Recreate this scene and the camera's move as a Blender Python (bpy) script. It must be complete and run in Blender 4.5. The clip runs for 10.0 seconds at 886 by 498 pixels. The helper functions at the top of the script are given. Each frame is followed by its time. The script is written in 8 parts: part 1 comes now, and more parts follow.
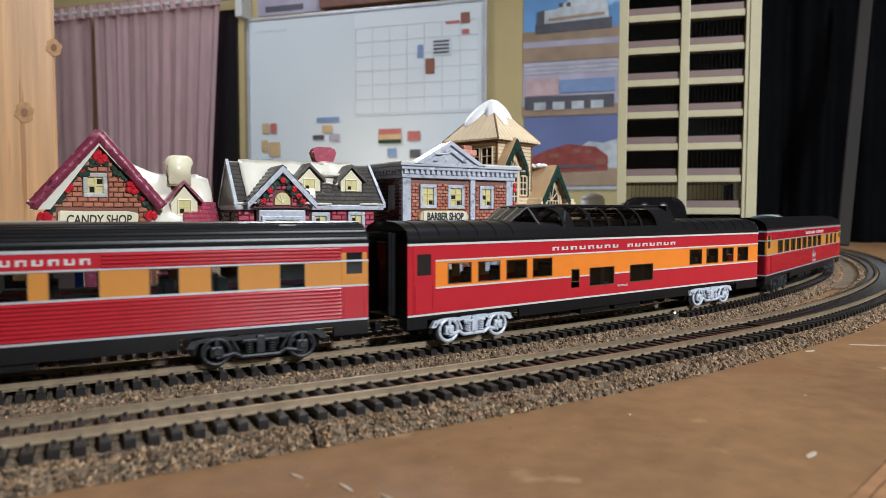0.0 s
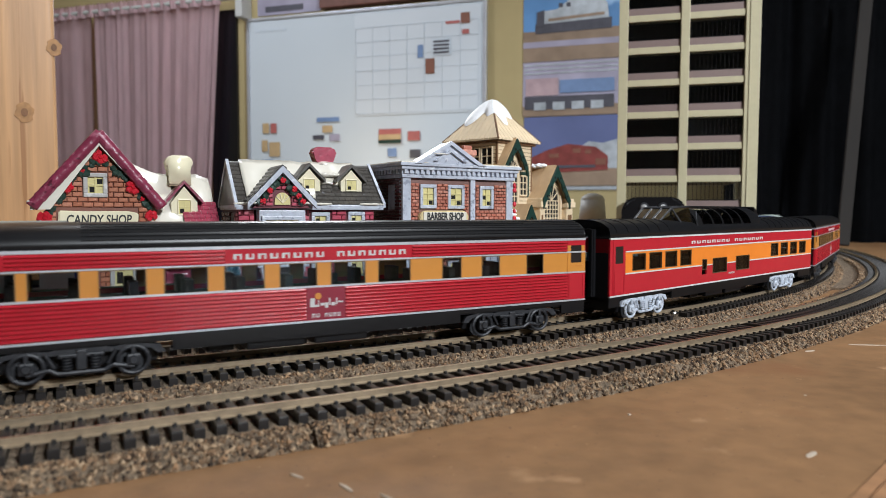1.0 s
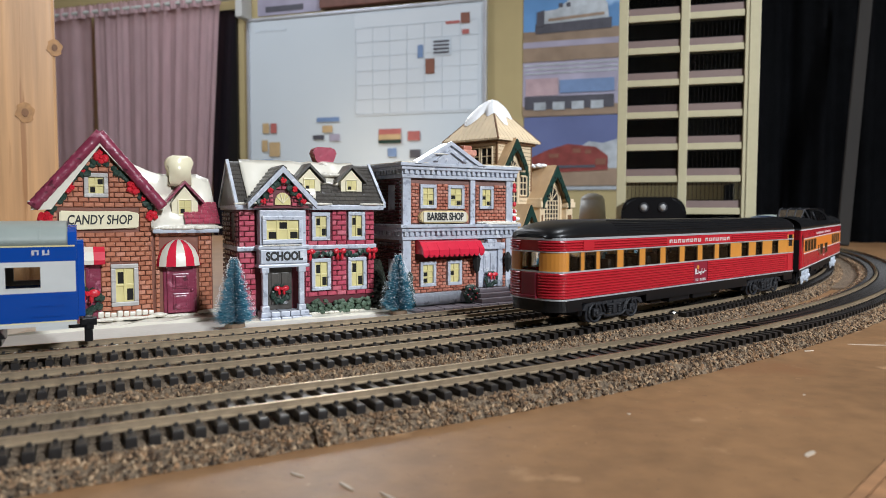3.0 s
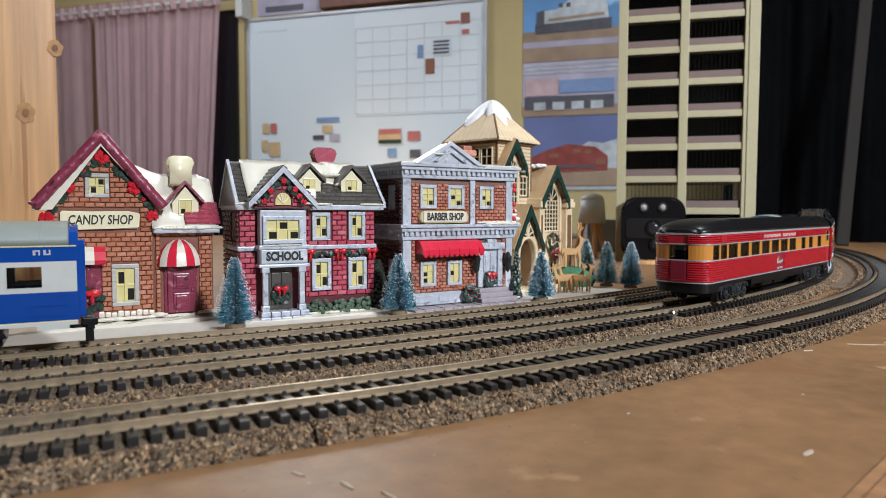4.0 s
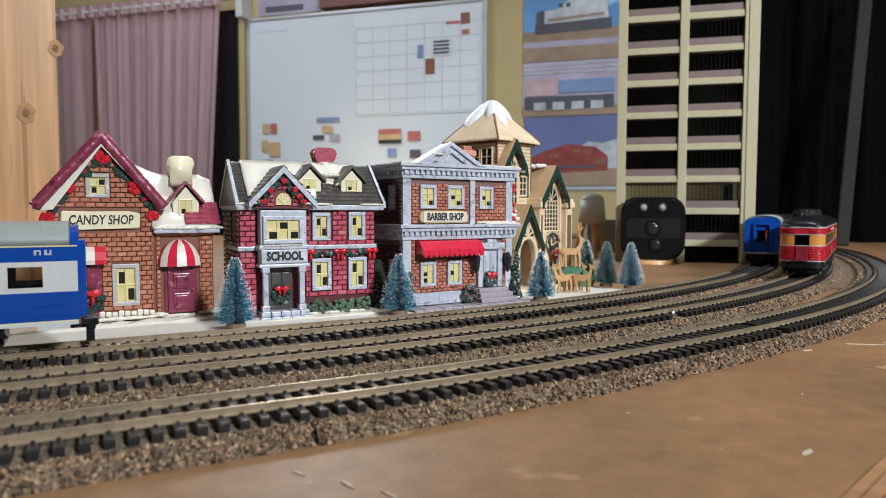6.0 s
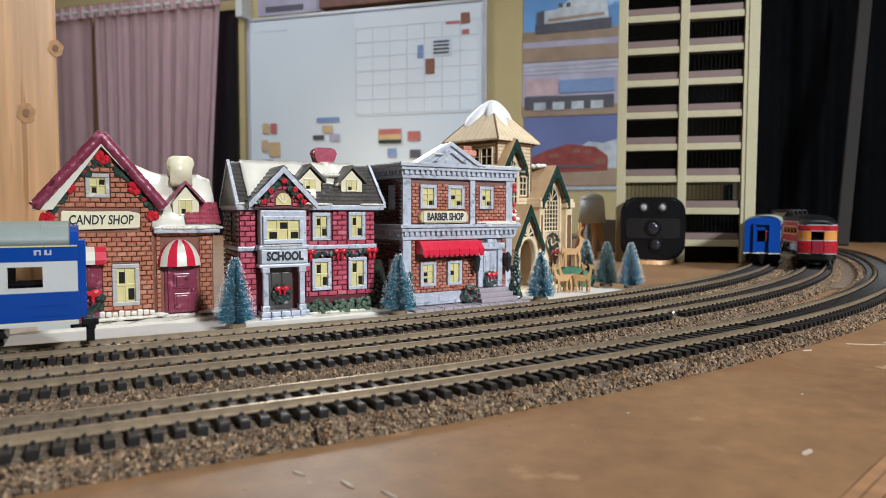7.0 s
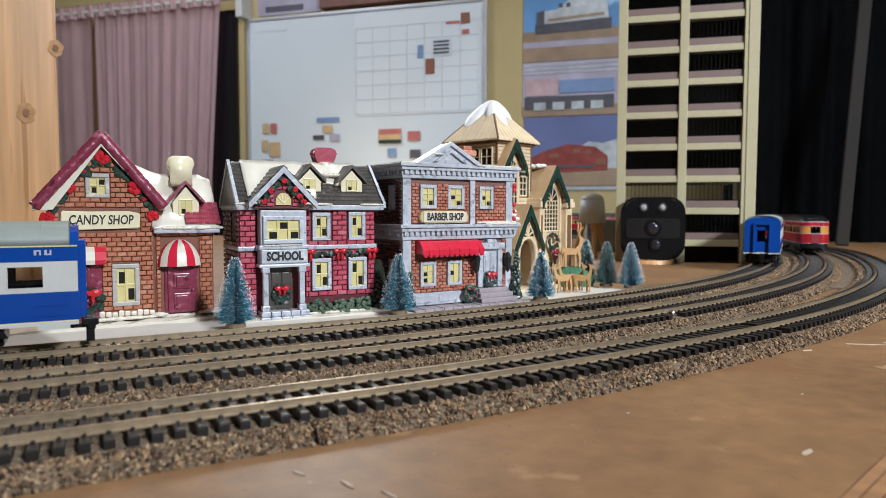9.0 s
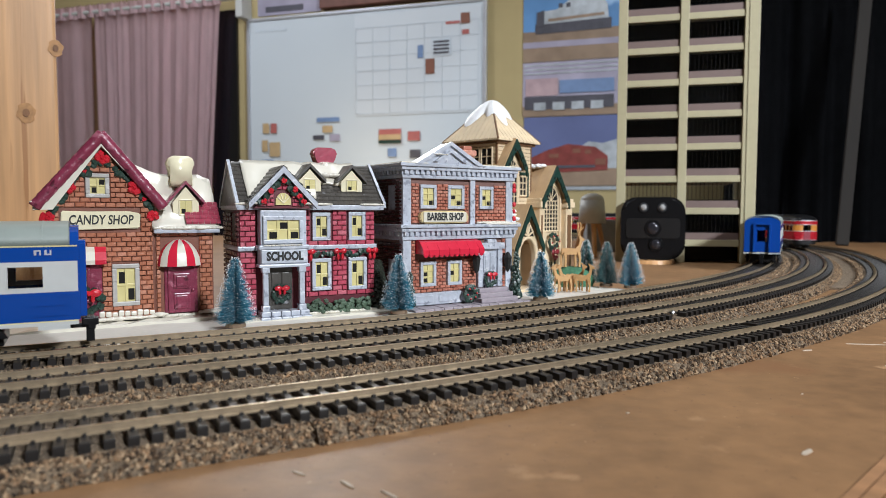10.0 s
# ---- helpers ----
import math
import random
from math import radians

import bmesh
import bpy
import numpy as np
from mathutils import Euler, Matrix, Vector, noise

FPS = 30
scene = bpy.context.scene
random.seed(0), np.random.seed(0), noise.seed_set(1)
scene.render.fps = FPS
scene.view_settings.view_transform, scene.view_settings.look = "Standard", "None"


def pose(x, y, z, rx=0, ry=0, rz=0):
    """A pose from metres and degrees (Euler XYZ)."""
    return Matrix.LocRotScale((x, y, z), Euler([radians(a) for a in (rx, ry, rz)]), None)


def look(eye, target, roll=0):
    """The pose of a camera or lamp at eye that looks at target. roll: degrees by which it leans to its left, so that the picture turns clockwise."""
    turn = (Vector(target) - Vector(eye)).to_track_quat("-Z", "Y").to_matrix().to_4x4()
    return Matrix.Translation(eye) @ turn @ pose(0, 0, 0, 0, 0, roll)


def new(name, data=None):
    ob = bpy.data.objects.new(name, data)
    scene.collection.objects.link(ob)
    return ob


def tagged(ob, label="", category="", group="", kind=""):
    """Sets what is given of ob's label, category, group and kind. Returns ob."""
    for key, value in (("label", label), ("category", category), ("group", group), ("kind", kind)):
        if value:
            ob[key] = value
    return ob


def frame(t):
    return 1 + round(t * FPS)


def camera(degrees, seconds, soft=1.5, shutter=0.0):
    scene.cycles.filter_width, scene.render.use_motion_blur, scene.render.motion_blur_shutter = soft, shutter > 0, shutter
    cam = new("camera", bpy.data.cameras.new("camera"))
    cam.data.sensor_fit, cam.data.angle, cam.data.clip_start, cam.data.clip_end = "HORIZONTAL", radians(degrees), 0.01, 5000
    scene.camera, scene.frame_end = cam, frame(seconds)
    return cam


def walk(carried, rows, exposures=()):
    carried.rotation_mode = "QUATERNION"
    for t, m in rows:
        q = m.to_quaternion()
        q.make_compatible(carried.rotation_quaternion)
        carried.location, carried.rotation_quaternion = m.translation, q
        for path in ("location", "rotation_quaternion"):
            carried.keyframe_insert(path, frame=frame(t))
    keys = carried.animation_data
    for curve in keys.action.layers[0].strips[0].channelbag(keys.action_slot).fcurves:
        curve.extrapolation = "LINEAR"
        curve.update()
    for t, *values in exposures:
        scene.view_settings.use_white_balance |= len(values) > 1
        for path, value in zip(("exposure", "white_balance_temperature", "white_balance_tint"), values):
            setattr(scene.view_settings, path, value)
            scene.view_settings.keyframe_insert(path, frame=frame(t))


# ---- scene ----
# ---- the camera ----
cam = camera(66.75, 10.0, soft=0.6, shutter=0.2)
cam.data.dof.use_dof = True
cam.data.dof.focus_distance = 0.36
cam.data.dof.aperture_fstop = 18.0
EYE = (0.0, 0.0, 0.0658)
TILT, LEAN = -3.25, -0.13


def eye_pose(back):
    """The hand-held eye, drawn back along its line of sight."""
    m = pose(*EYE, 90 + TILT, 0, 0) @ pose(0, 0, 0, 0, 0, -LEAN)
    return m @ pose(0, 0, back)


walk(cam, [(0.0, eye_pose(-0.0022)), (2.5, eye_pose(-0.0018)), (4.0, eye_pose(-0.0006)),
           (7.0, eye_pose(0.0)), (10.0, eye_pose(0.0))])

# ---- world and lights ----
world = bpy.data.worlds.new("room_dark")
world.use_nodes = True
world.node_tree.nodes["Background"].inputs[0].default_value = (0.9, 0.95, 1.0, 1)
world.node_tree.nodes["Background"].inputs[1].default_value = 0.05
scene.world = world


def lamp(name, xyz, target, power, size, colour, spread=180):
    d = bpy.data.lights.new(name, "AREA")
    d.energy, d.size, d.color, d.spread = power, size, colour, radians(spread)
    ob = new(name, d)
    ob.matrix_world = look(xyz, target)
    return ob


lamp("room_lamp_front", (1.3, -1.25, 1.05), (0.48, 0.64, 0.05), 16, 0.22, (0.88, 0.94, 1.0), 84)
# The second lamp is an added fill for the back wall, no known fitting.
lamp("ceiling_light_back", (-0.95, 1.45, 1.45), (-0.8, 1.8, 0.0), 10.5, 0.4, (0.88, 0.92, 1.0))
lamp("board_lamp", (-0.36, 1.85, 0.80), (-0.05, 0.4, 0.0), 5, 0.30, (0.90, 0.95, 1.0))
lamp("ceiling_light_layout", (0.45, 0.40, 1.5), (0.2, 0.42, 0.0), 12, 0.22, (0.90, 0.95, 1.0))
lamp("shelf_lamp", (-0.27, 1.90, 0.20), (-0.27, 2.4, 0.28), 0.3, 0.05, (1.0, 0.80, 0.55))
scene.view_settings.exposure = 0.0

# ---- materials ----
def mat(name, colour, rough=0.6, metal=0.0, vary=0.15, scale=300.0, bump=0.15, coat=0.0, spots=None, stretch=(1, 1, 1), distance=0.0004, detail=4.0, island=0.0):
    """A surface with variation at two scales and a fine relief. spots: (colour, threshold, scale) of worn or dirty patches."""
    m = bpy.data.materials.new(name)
    m.use_nodes = True
    t = m.node_tree
    n, l = t.nodes, t.links
    b = n["Principled BSDF"]
    b.inputs["Roughness"].default_value, b.inputs["Metallic"].default_value = rough, metal
    b.inputs["Coat Weight"].default_value = coat
    b.inputs["Coat Roughness"].default_value = 0.15
    co = n.new("ShaderNodeTexCoord")
    mp = n.new("ShaderNodeMapping")
    mp.inputs["Scale"].default_value = stretch
    l.new(co.outputs["Object"], mp.inputs[0])
    n1 = n.new("ShaderNodeTexNoise")
    n1.inputs["Scale"].default_value, n1.inputs["Detail"].default_value = scale, detail
    n2 = n.new("ShaderNodeTexNoise")
    n2.inputs["Scale"].default_value, n2.inputs["Detail"].default_value = scale * 0.13, 3
    for k in (n1, n2):
        l.new(mp.outputs[0], k.inputs["Vector"])
    add = n.new("ShaderNodeMath")
    add.operation = "ADD"
    l.new(n1.outputs[0], add.inputs[0]), l.new(n2.outputs[0], add.inputs[1])
    rng = n.new("ShaderNodeMapRange")
    rng.inputs["From Min"].default_value, rng.inputs["From Max"].default_value = 0.6, 1.4
    rng.inputs["To Min"].default_value, rng.inputs["To Max"].default_value = 1 - vary, 1 + vary
    l.new(add.outputs[0], rng.inputs["Value"])
    mul = n.new("ShaderNodeMix")
    mul.data_type, mul.blend_type = "RGBA", "MULTIPLY"
    mul.inputs[0].default_value = 1.0
    mul.inputs[6].default_value = (*colour, 1)
    out = rng.outputs[0]
    if island:
        g = n.new("ShaderNodeNewGeometry")
        r2 = n.new("ShaderNodeMapRange")
        r2.inputs["To Min"].default_value, r2.inputs["To Max"].default_value = 1 - island, 1 + island
        l.new(g.outputs["Random Per Island"], r2.inputs["Value"])
        mm = n.new("ShaderNodeMath")
        mm.operation = "MULTIPLY"
        l.new(out, mm.inputs[0]), l.new(r2.outputs[0], mm.inputs[1])
        out = mm.outputs[0]
    l.new(out, mul.inputs[7])
    last = mul.outputs[2]
    if spots:
        for c2, th, sc in (spots if isinstance(spots, list) else [spots]):
            n3 = n.new("ShaderNodeTexNoise")
            n3.inputs["Scale"].default_value, n3.inputs["Detail"].default_value = sc, 5
            l.new(mp.outputs[0], n3.inputs["Vector"])
            st = n.new("ShaderNodeMapRange")
            st.inputs["From Min"].default_value, st.inputs["From Max"].default_value = th, th + 0.06
            l.new(n3.outputs[0], st.inputs["Value"])
            mx = n.new("ShaderNodeMix")
            mx.data_type = "RGBA"
            l.new(st.outputs[0], mx.inputs[0]), l.new(last, mx.inputs[6])
            mx.inputs[7].default_value = (*c2, 1)
            last = mx.outputs[2]
    l.new(last, b.inputs["Base Color"])
    if bump:
        bp = n.new("ShaderNodeBump")
        bp.inputs["Strength"].default_value, bp.inputs["Distance"].default_value = bump, distance
        l.new(n1.outputs[0], bp.inputs["Height"])
        l.new(bp.outputs[0], b.inputs["Normal"])
    return m


TAN = mat("painted_plywood", (0.255, 0.135, 0.060), 0.50, 0, 0.30, 110, 0.45, spots=[((0.24, 0.115, 0.05), 0.60, 11), ((0.40, 0.23, 0.115), 0.63, 34), ((0.17, 0.085, 0.042), 0.66, 420), ((0.42, 0.25, 0.13), 0.69, 260)], distance=0.0006)
CORK = mat("cork_ballast", (0.17, 0.122, 0.08), 0.95, 0, 0.5, 900, 1.0, spots=[((0.06, 0.042, 0.028), 0.56, 700), ((0.42, 0.32, 0.21), 0.62, 900)], distance=0.0012)
TIE = mat("tie_plastic", (0.020, 0.017, 0.016), 0.40, 0, 0.25, 500, 0.3, island=0.15)
RAIL = mat("nickel_rail", (0.76, 0.62, 0.42), 0.33, 1.0, 0.25, 200, 0.12)
RAILSIDE = mat("dull_rail_web", (0.34, 0.265, 0.18), 0.5, 0.6, 0.3, 300, 0.2)
RED = mat("car_red", (0.43, 0.016, 0.028), 0.24, 0, 0.06, 150, 0.04)
ORANGE2 = mat("car_amber", (0.55, 0.225, 0.04), 0.35, 0, 0.05, 150, 0.04)
ORANGE = mat("car_orange", (0.74, 0.205, 0.025), 0.35, 0, 0.05, 150, 0.04)
BLACK = mat("car_black", (0.008, 0.008, 0.009), 0.33, 0, 0.2, 150, 0.05)
BLACK.node_tree.nodes["Principled BSDF"].inputs["Specular IOR Level"].default_value = 0.3
SILVER = mat("silver_paint", (0.55, 0.57, 0.62), 0.35, 0.5, 0.1, 200, 0.1)
BLUE = mat("car_blue", (0.005, 0.055, 0.30), 0.2, 0, 0.05, 150, 0.04)
WHITE = mat("white_plastic", (0.54, 0.55, 0.54), 0.4, 0, 0.05, 150, 0.05)
GREYROOF = mat("car_grey_roof", (0.28, 0.32, 0.30), 0.4, 0, 0.08, 150, 0.05)
WALLP = mat("tan_wall_paint", (0.42, 0.34, 0.17), 0.8, 0, 0.08, 12, 0.1)
BOARD = mat("whiteboard_enamel", (0.60, 0.67, 0.73), 0.16, 0, 0.03, 5, 0.0)


# ---- mesh helpers ----
def bm_obj(name, bm, material, parent=None, label="", smooth=False):
    me = bpy.data.meshes.new(name)
    bm.normal_update()
    bm.to_mesh(me)
    bm.free()
    mats = material if isinstance(material, (list, tuple)) else [material]
    for k in mats:
        me.materials.append(k)
    if smooth:
        for f in me.polygons:
            f.use_smooth = True
    ob = new(name, me)
    if parent is not None:
        ob.parent = parent
    if label:
        tagged(ob, label)
    return ob


def part(name, bm, material, parent, label="", smooth=False):
    return bm_obj(name, bm, material, parent, label, smooth)


def thing(name, m, label, category, group="", kind=""):
    ob = new(name)
    ob.empty_display_size = 0.01
    ob.matrix_world = m
    return tagged(ob, label, category, group, kind)


def box(bm, x0, x1, y0, y1, z0, z1, bevel=0.0, mi=0):
    """A box between two corners, with rounded edges if bevel is given."""
    vs = [bm.verts.new((x, y, z)) for x in (x0, x1) for y in (y0, y1) for z in (z0, z1)]
    fs = [bm.faces.new([vs[i] for i in q]) for q in ((0, 1, 3, 2), (4, 6, 7, 5), (0, 4, 5, 1), (2, 3, 7, 6), (0, 2, 6, 4), (1, 5, 7, 3))]
    for f in fs:
        f.material_index = mi
    if bevel:
        es = list({e for f in fs for e in f.edges})
        bmesh.ops.bevel(bm, geom=es, offset=bevel, segments=2, profile=0.6, affect="EDGES")
    return vs


def prism(bm, outline, y0, y1, mi=0, axis="y"):
    """An outline in x, z drawn out from y0 to y1."""
    P = (lambda a, b, d: (a, d, b)) if axis == "y" else ((lambda a, b, d: (d, a, b)) if axis == "x" else (lambda a, b, d: (a, b, d)))
    a = [bm.verts.new(P(u, v, y0)) for u, v in outline]
    b = [bm.verts.new(P(u, v, y1)) for u, v in outline]
    n = len(a)
    fs = [bm.faces.new(a), bm.faces.new(b[::-1])]
    for i in range(n):
        fs.append(bm.faces.new([a[i], b[i], b[(i + 1) % n], a[(i + 1) % n]]))
    for f in fs:
        f.material_index = mi
    return a + b


def cyl(bm, p, q, r0, r1=None, n=12, mi=0):
    """A round bar from p to q."""
    p, q = Vector(p), Vector(q)
    r1 = r0 if r1 is None else r1
    turn = (q - p).to_track_quat("Z", "Y").to_matrix()
    a = [bm.verts.new(p + turn @ Vector((r0 * math.cos(k * math.tau / n), r0 * math.sin(k * math.tau / n), 0))) for k in range(n)]
    b = [bm.verts.new(q + turn @ Vector((r1 * math.cos(k * math.tau / n), r1 * math.sin(k * math.tau / n), 0))) for k in range(n)]
    fs = [bm.faces.new([a[i], a[(i + 1) % n], b[(i + 1) % n], b[i]]) for i in range(n)] + [bm.faces.new(a[::-1]), bm.faces.new(b)]
    for f in fs:
        f.material_index = mi


def blob(bm, c, rx, ry, rz, sub=2, rough=0.0, mi=0, seed=0.0):
    m = Matrix.Translation(c) @ Matrix.Diagonal((rx, ry, rz, 1))
    r = bmesh.ops.create_icosphere(bm, subdivisions=sub, radius=1, matrix=m)
    for v in r["verts"]:
        if rough:
            d = v.co - Vector(c)
            v.co = Vector(c) + d * (1 + rough * noise.noise(v.co * 900 + Vector((seed, 0, 0))))
        for f in v.link_faces:
            f.material_index = mi


# ---- the track plan: the middle track's centre line by its length ----
ZR = 0.0095
THETA, Y0, S0, R1, S1, R2 = radians(28.04), 0.3022, -0.0777, 1.1792, 0.5395, 1.7629
S2, R3 = 0.88, 0.50
D12, D23 = 0.0612, 0.0523


def line(s, off=0.0):
    """Place and heading at length s of the middle track; off: metres towards the inside of the curve."""
    a1 = (S1 - S0) / R1
    if s < S0:
        h, a, b = 0.0, s, 0.0
    elif s < S1:
        h = (s - S0) / R1
        a, b = S0 + R1 * math.sin(h), R1 * (1 - math.cos(h))
    else:
        q = min(s, S2)
        h = a1 + (q - S1) / R2
        a = S0 + R1 * math.sin(a1) + R2 * (math.sin(h) - math.sin(a1))
        b = R1 * (1 - math.cos(a1)) + R2 * (math.cos(a1) - math.cos(h))
        if s > S2:
            h0, h = h, h + (s - S2) / R3
            a += R3 * (math.sin(h) - math.sin(h0))
            b += R3 * (math.cos(h0) - math.cos(h))
    g = h + THETA
    x = a * math.cos(THETA) - b * math.sin(THETA) - off * math.sin(g)
    y = Y0 + a * math.sin(THETA) + b * math.cos(THETA) + off * math.cos(g)
    return x, y, g


def sweep(bm, section, off, s0, s1, step, mi=0, wobble=0.0, top=()):
    """A section of (across, up) drawn along a track."""
    n = max(2, int((s1 - s0) / step))
    rows = []
    for i in range(n + 1):
        s = s0 + (s1 - s0) * i / n
        x, y, g = line(s, off)
        row = []
        for u, w in section:
            if wobble:
                u2 = u + wobble * noise.noise(Vector((s * 260, u * 300, off * 50)))
                w2 = w + (wobble * noise.noise(Vector((s * 260 + 50, u * 300, off * 50))) if w > 0.0005 else 0)
            else:
                u2, w2 = u, w
            row.append(bm.verts.new((x - u2 * math.sin(g), y + u2 * math.cos(g), w2)))
        rows.append(row)
    k = len(section)
    for i in range(n):
        for j in range(k):
            f = bm.faces.new([rows[i][j], rows[i][(j + 1) % k], rows[i + 1][(j + 1) % k], rows[i + 1][j]])
            f.material_index = mi if not top or j in top else 1
    bm.faces.new(rows[0]), bm.faces.new(rows[-1][::-1])

# ---- more materials ----
def ramp_mat(name, colours, rough, source, bump=0.3, scale=900.0, extra=None):
    """Pieces that differ in colour, by island or by object."""
    m = bpy.data.materials.new(name)
    m.use_nodes = True
    n, l = m.node_tree.nodes, m.node_tree.links
    b = n["Principled BSDF"]
    b.inputs["Roughness"].default_value = rough
    r = n.new("ShaderNodeValToRGB")
    while len(r.color_ramp.elements) < len(colours):
        r.color_ramp.elements.new(0.5)
    for i, c in enumerate(colours):
        r.color_ramp.elements[i].position = i / (len(colours) - 1)
        r.color_ramp.elements[i].color = (*c, 1)
    if source == "island":
        l.new(n.new("ShaderNodeNewGeometry").outputs["Random Per Island"], r.inputs[0])
    else:
        l.new(n.new("ShaderNodeObjectInfo").outputs["Random"], r.inputs[0])
    co = n.new("ShaderNodeTexCoord")
    nz = n.new("ShaderNodeTexNoise")
    nz.inputs["Scale"].default_value, nz.inputs["Detail"].default_value = scale, 4
    l.new(co.outputs["Object"], nz.inputs["Vector"])
    rg = n.new("ShaderNodeMapRange")
    rg.inputs["From Min"].default_value, rg.inputs["From Max"].default_value = 0.3, 0.7
    rg.inputs["To Min"].default_value, rg.inputs["To Max"].default_value = 0.75, 1.2
    l.new(nz.outputs[0], rg.inputs["Value"])
    mx = n.new("ShaderNodeMix")
    mx.data_type, mx.blend_type = "RGBA", "MULTIPLY"
    mx.inputs[0].default_value = 1
    l.new(r.outputs[0], mx.inputs[6]), l.new(rg.outputs[0], mx.inputs[7])
    l.new(mx.outputs[2], b.inputs["Base Color"])
    bp = n.new("ShaderNodeBump")
    bp.inputs["Strength"].default_value, bp.inputs["Distance"].default_value = bump, 0.0004
    l.new(nz.outputs[0], bp.inputs["Height"]), l.new(bp.outputs[0], b.inputs["Normal"])
    return m


def glass(name, tint, rough=0.04):
    m = bpy.data.materials.new(name)
    m.use_nodes = True
    b = m.node_tree.nodes["Principled BSDF"]
    b.inputs["Base Color"].default_value = (*tint, 1)
    b.inputs["Roughness"].default_value = rough
    b.inputs["Transmission Weight"].default_value = 1.0
    b.inputs["IOR"].default_value = 1.2
    return m


GRAIN = ramp_mat("cork_grains", [(0.015, 0.009, 0.006), (0.08, 0.048, 0.027), (0.28, 0.175, 0.10), (0.44, 0.31, 0.19), (0.020, 0.012, 0.008), (0.34, 0.20, 0.105), (0.05, 0.031, 0.019)], 0.95, "island")
GLASS = glass("window_glass", (0.75, 0.78, 0.80))
DARKGLASS = glass("smoked_glass", (0.88, 0.80, 0.79))
BRONZE = mat("window_bronze", (0.16, 0.11, 0.06), 0.4, 0.5, 0.1, 200, 0.0)
BLACKPANE = mat("black_gloss_pane", (0.012, 0.012, 0.014), 0.08, 0, 0.1, 60, 0.0)
# Near-black seats and floors: the dimness inside the cars, put into the colour.
DARK = mat("interior_shade", (0.012, 0.012, 0.013), 0.8, 0, 0.2, 60, 0.0)
DGREY = mat("truck_grey", (0.020, 0.021, 0.025), 0.5, 0.1, 0.3, 500, 0.3)
TRUCKSILVER = mat("truck_silver", (0.55, 0.60, 0.68), 0.45, 0.2, 0.2, 500, 0.3, spots=((0.1, 0.1, 0.1), 0.64, 400))
MAROON = mat("nameplate_maroon", (0.22, 0.012, 0.03), 0.4, 0, 0.1, 200, 0.05)
PINK = mat("curtain_pink", (0.70, 0.50, 0.53), 0.9, 0, 0.12, 60, 0.3, stretch=(1, 1, 0.15))
BLACKCLOTH = mat("curtain_black", (0.007, 0.0075, 0.009), 0.9, 0, 0.3, 60, 0.3)
PINE = mat("pine_board", (0.58, 0.32, 0.145), 0.36, 0, 0.30, 160, 0.3, stretch=(1, 1, 0.05), spots=[((0.38, 0.18, 0.07), 0.60, 110), ((0.60, 0.36, 0.18), 0.64, 50)])
KNOT = mat("pine_knot", (0.20, 0.09, 0.035), 0.6, 0, 0.4, 400, 0.3)
SNOWSHEET = mat("snow_blanket", (0.66, 0.62, 0.56), 0.85, 0, 0.06, 350, 0.5)
PAINTCHIP = mat("white_paint_chip", (0.50, 0.41, 0.32), 0.7, 0, 0.15, 400, 0.2)
RAWWOOD = mat("bare_wood", (0.34, 0.17, 0.075), 0.65, 0, 0.35, 120, 0.5, stretch=(1, 0.08, 1))
FLOORM = mat("concrete_floor", (0.2, 0.19, 0.18), 0.8, 0, 0.15, 10, 0.1)
CEILM = mat("ceiling_paint", (0.38, 0.37, 0.35), 0.9, 0, 0.05, 10, 0.1)

for dull, level in ((BLACKCLOTH, 0.05), (TIE, 0.4), (BLUE, 0.25), (WHITE, 0.3)):
    dull.node_tree.nodes["Principled BSDF"].inputs["Specular IOR Level"].default_value = level

# ---- the room ----
WA = -17


def wall_pose(u, out=0.0, z=0.0):
    a = radians(WA)
    return pose(-0.6477 + u * math.cos(a) + out * math.sin(a), 2.3 + u * math.sin(a) - out * math.cos(a), z, 0, 0, WA)


bm = bmesh.new()
box(bm, -1.6, 3.2, 0, 0.1, -0.9, 1.6)
w = tagged(bm_obj("wall_back", bm, WALLP), kind="structure")
w.matrix_world = wall_pose(0)
for nm, m, x0, x1 in (("wall_left", pose(-2.2, 0.5, 0, 0, 0, 90), -2.9, 2.9), ("wall_front", pose(0, -2.3, 0), -2.2, 2.6), ("wall_right", pose(2.6, 0.0, 0, 0, 0, 90), -2.3, 2.0)):
    bm = bmesh.new()
    box(bm, x0, x1, 0, 0.1, -0.9, 1.6)
    tagged(bm_obj(nm, bm, WALLP), kind="structure").matrix_world = m
bm = bmesh.new()
box(bm, -3.0, 3.4, -2.5, 3.6, -1.0, -0.9)
tagged(bm_obj("floor", bm, FLOORM), kind="structure")
bm = bmesh.new()
box(bm, -3.0, 3.4, -2.5, 3.6, 1.6, 1.7)
tagged(bm_obj("ceiling", bm, CEILM), kind="structure")

# ---- the table top ----
tab = tagged(new("table"), "scuffed brown painted plywood layout table", "table")
bm = bmesh.new()
n = 140
grid = [[bm.verts.new((-1.0 + 2.4 * i / n, -0.12 + (0.12 + min(1.77, 1.64 + 0.25 * (0.4 + 1 - 2.4 * i / n + 1.0))) * j / n, 0.00015 * noise.noise(Vector((i * 0.21, j * 0.21, 0))) - 0.0002)) for j in range(n + 1)] for i in range(n + 1)]
for i in range(n):
    for j in range(n):
        bm.faces.new([grid[i][j], grid[i + 1][j], grid[i + 1][j + 1], grid[i][j + 1]])
ext = bmesh.ops.extrude_face_region(bm, geom=bm.faces[:])
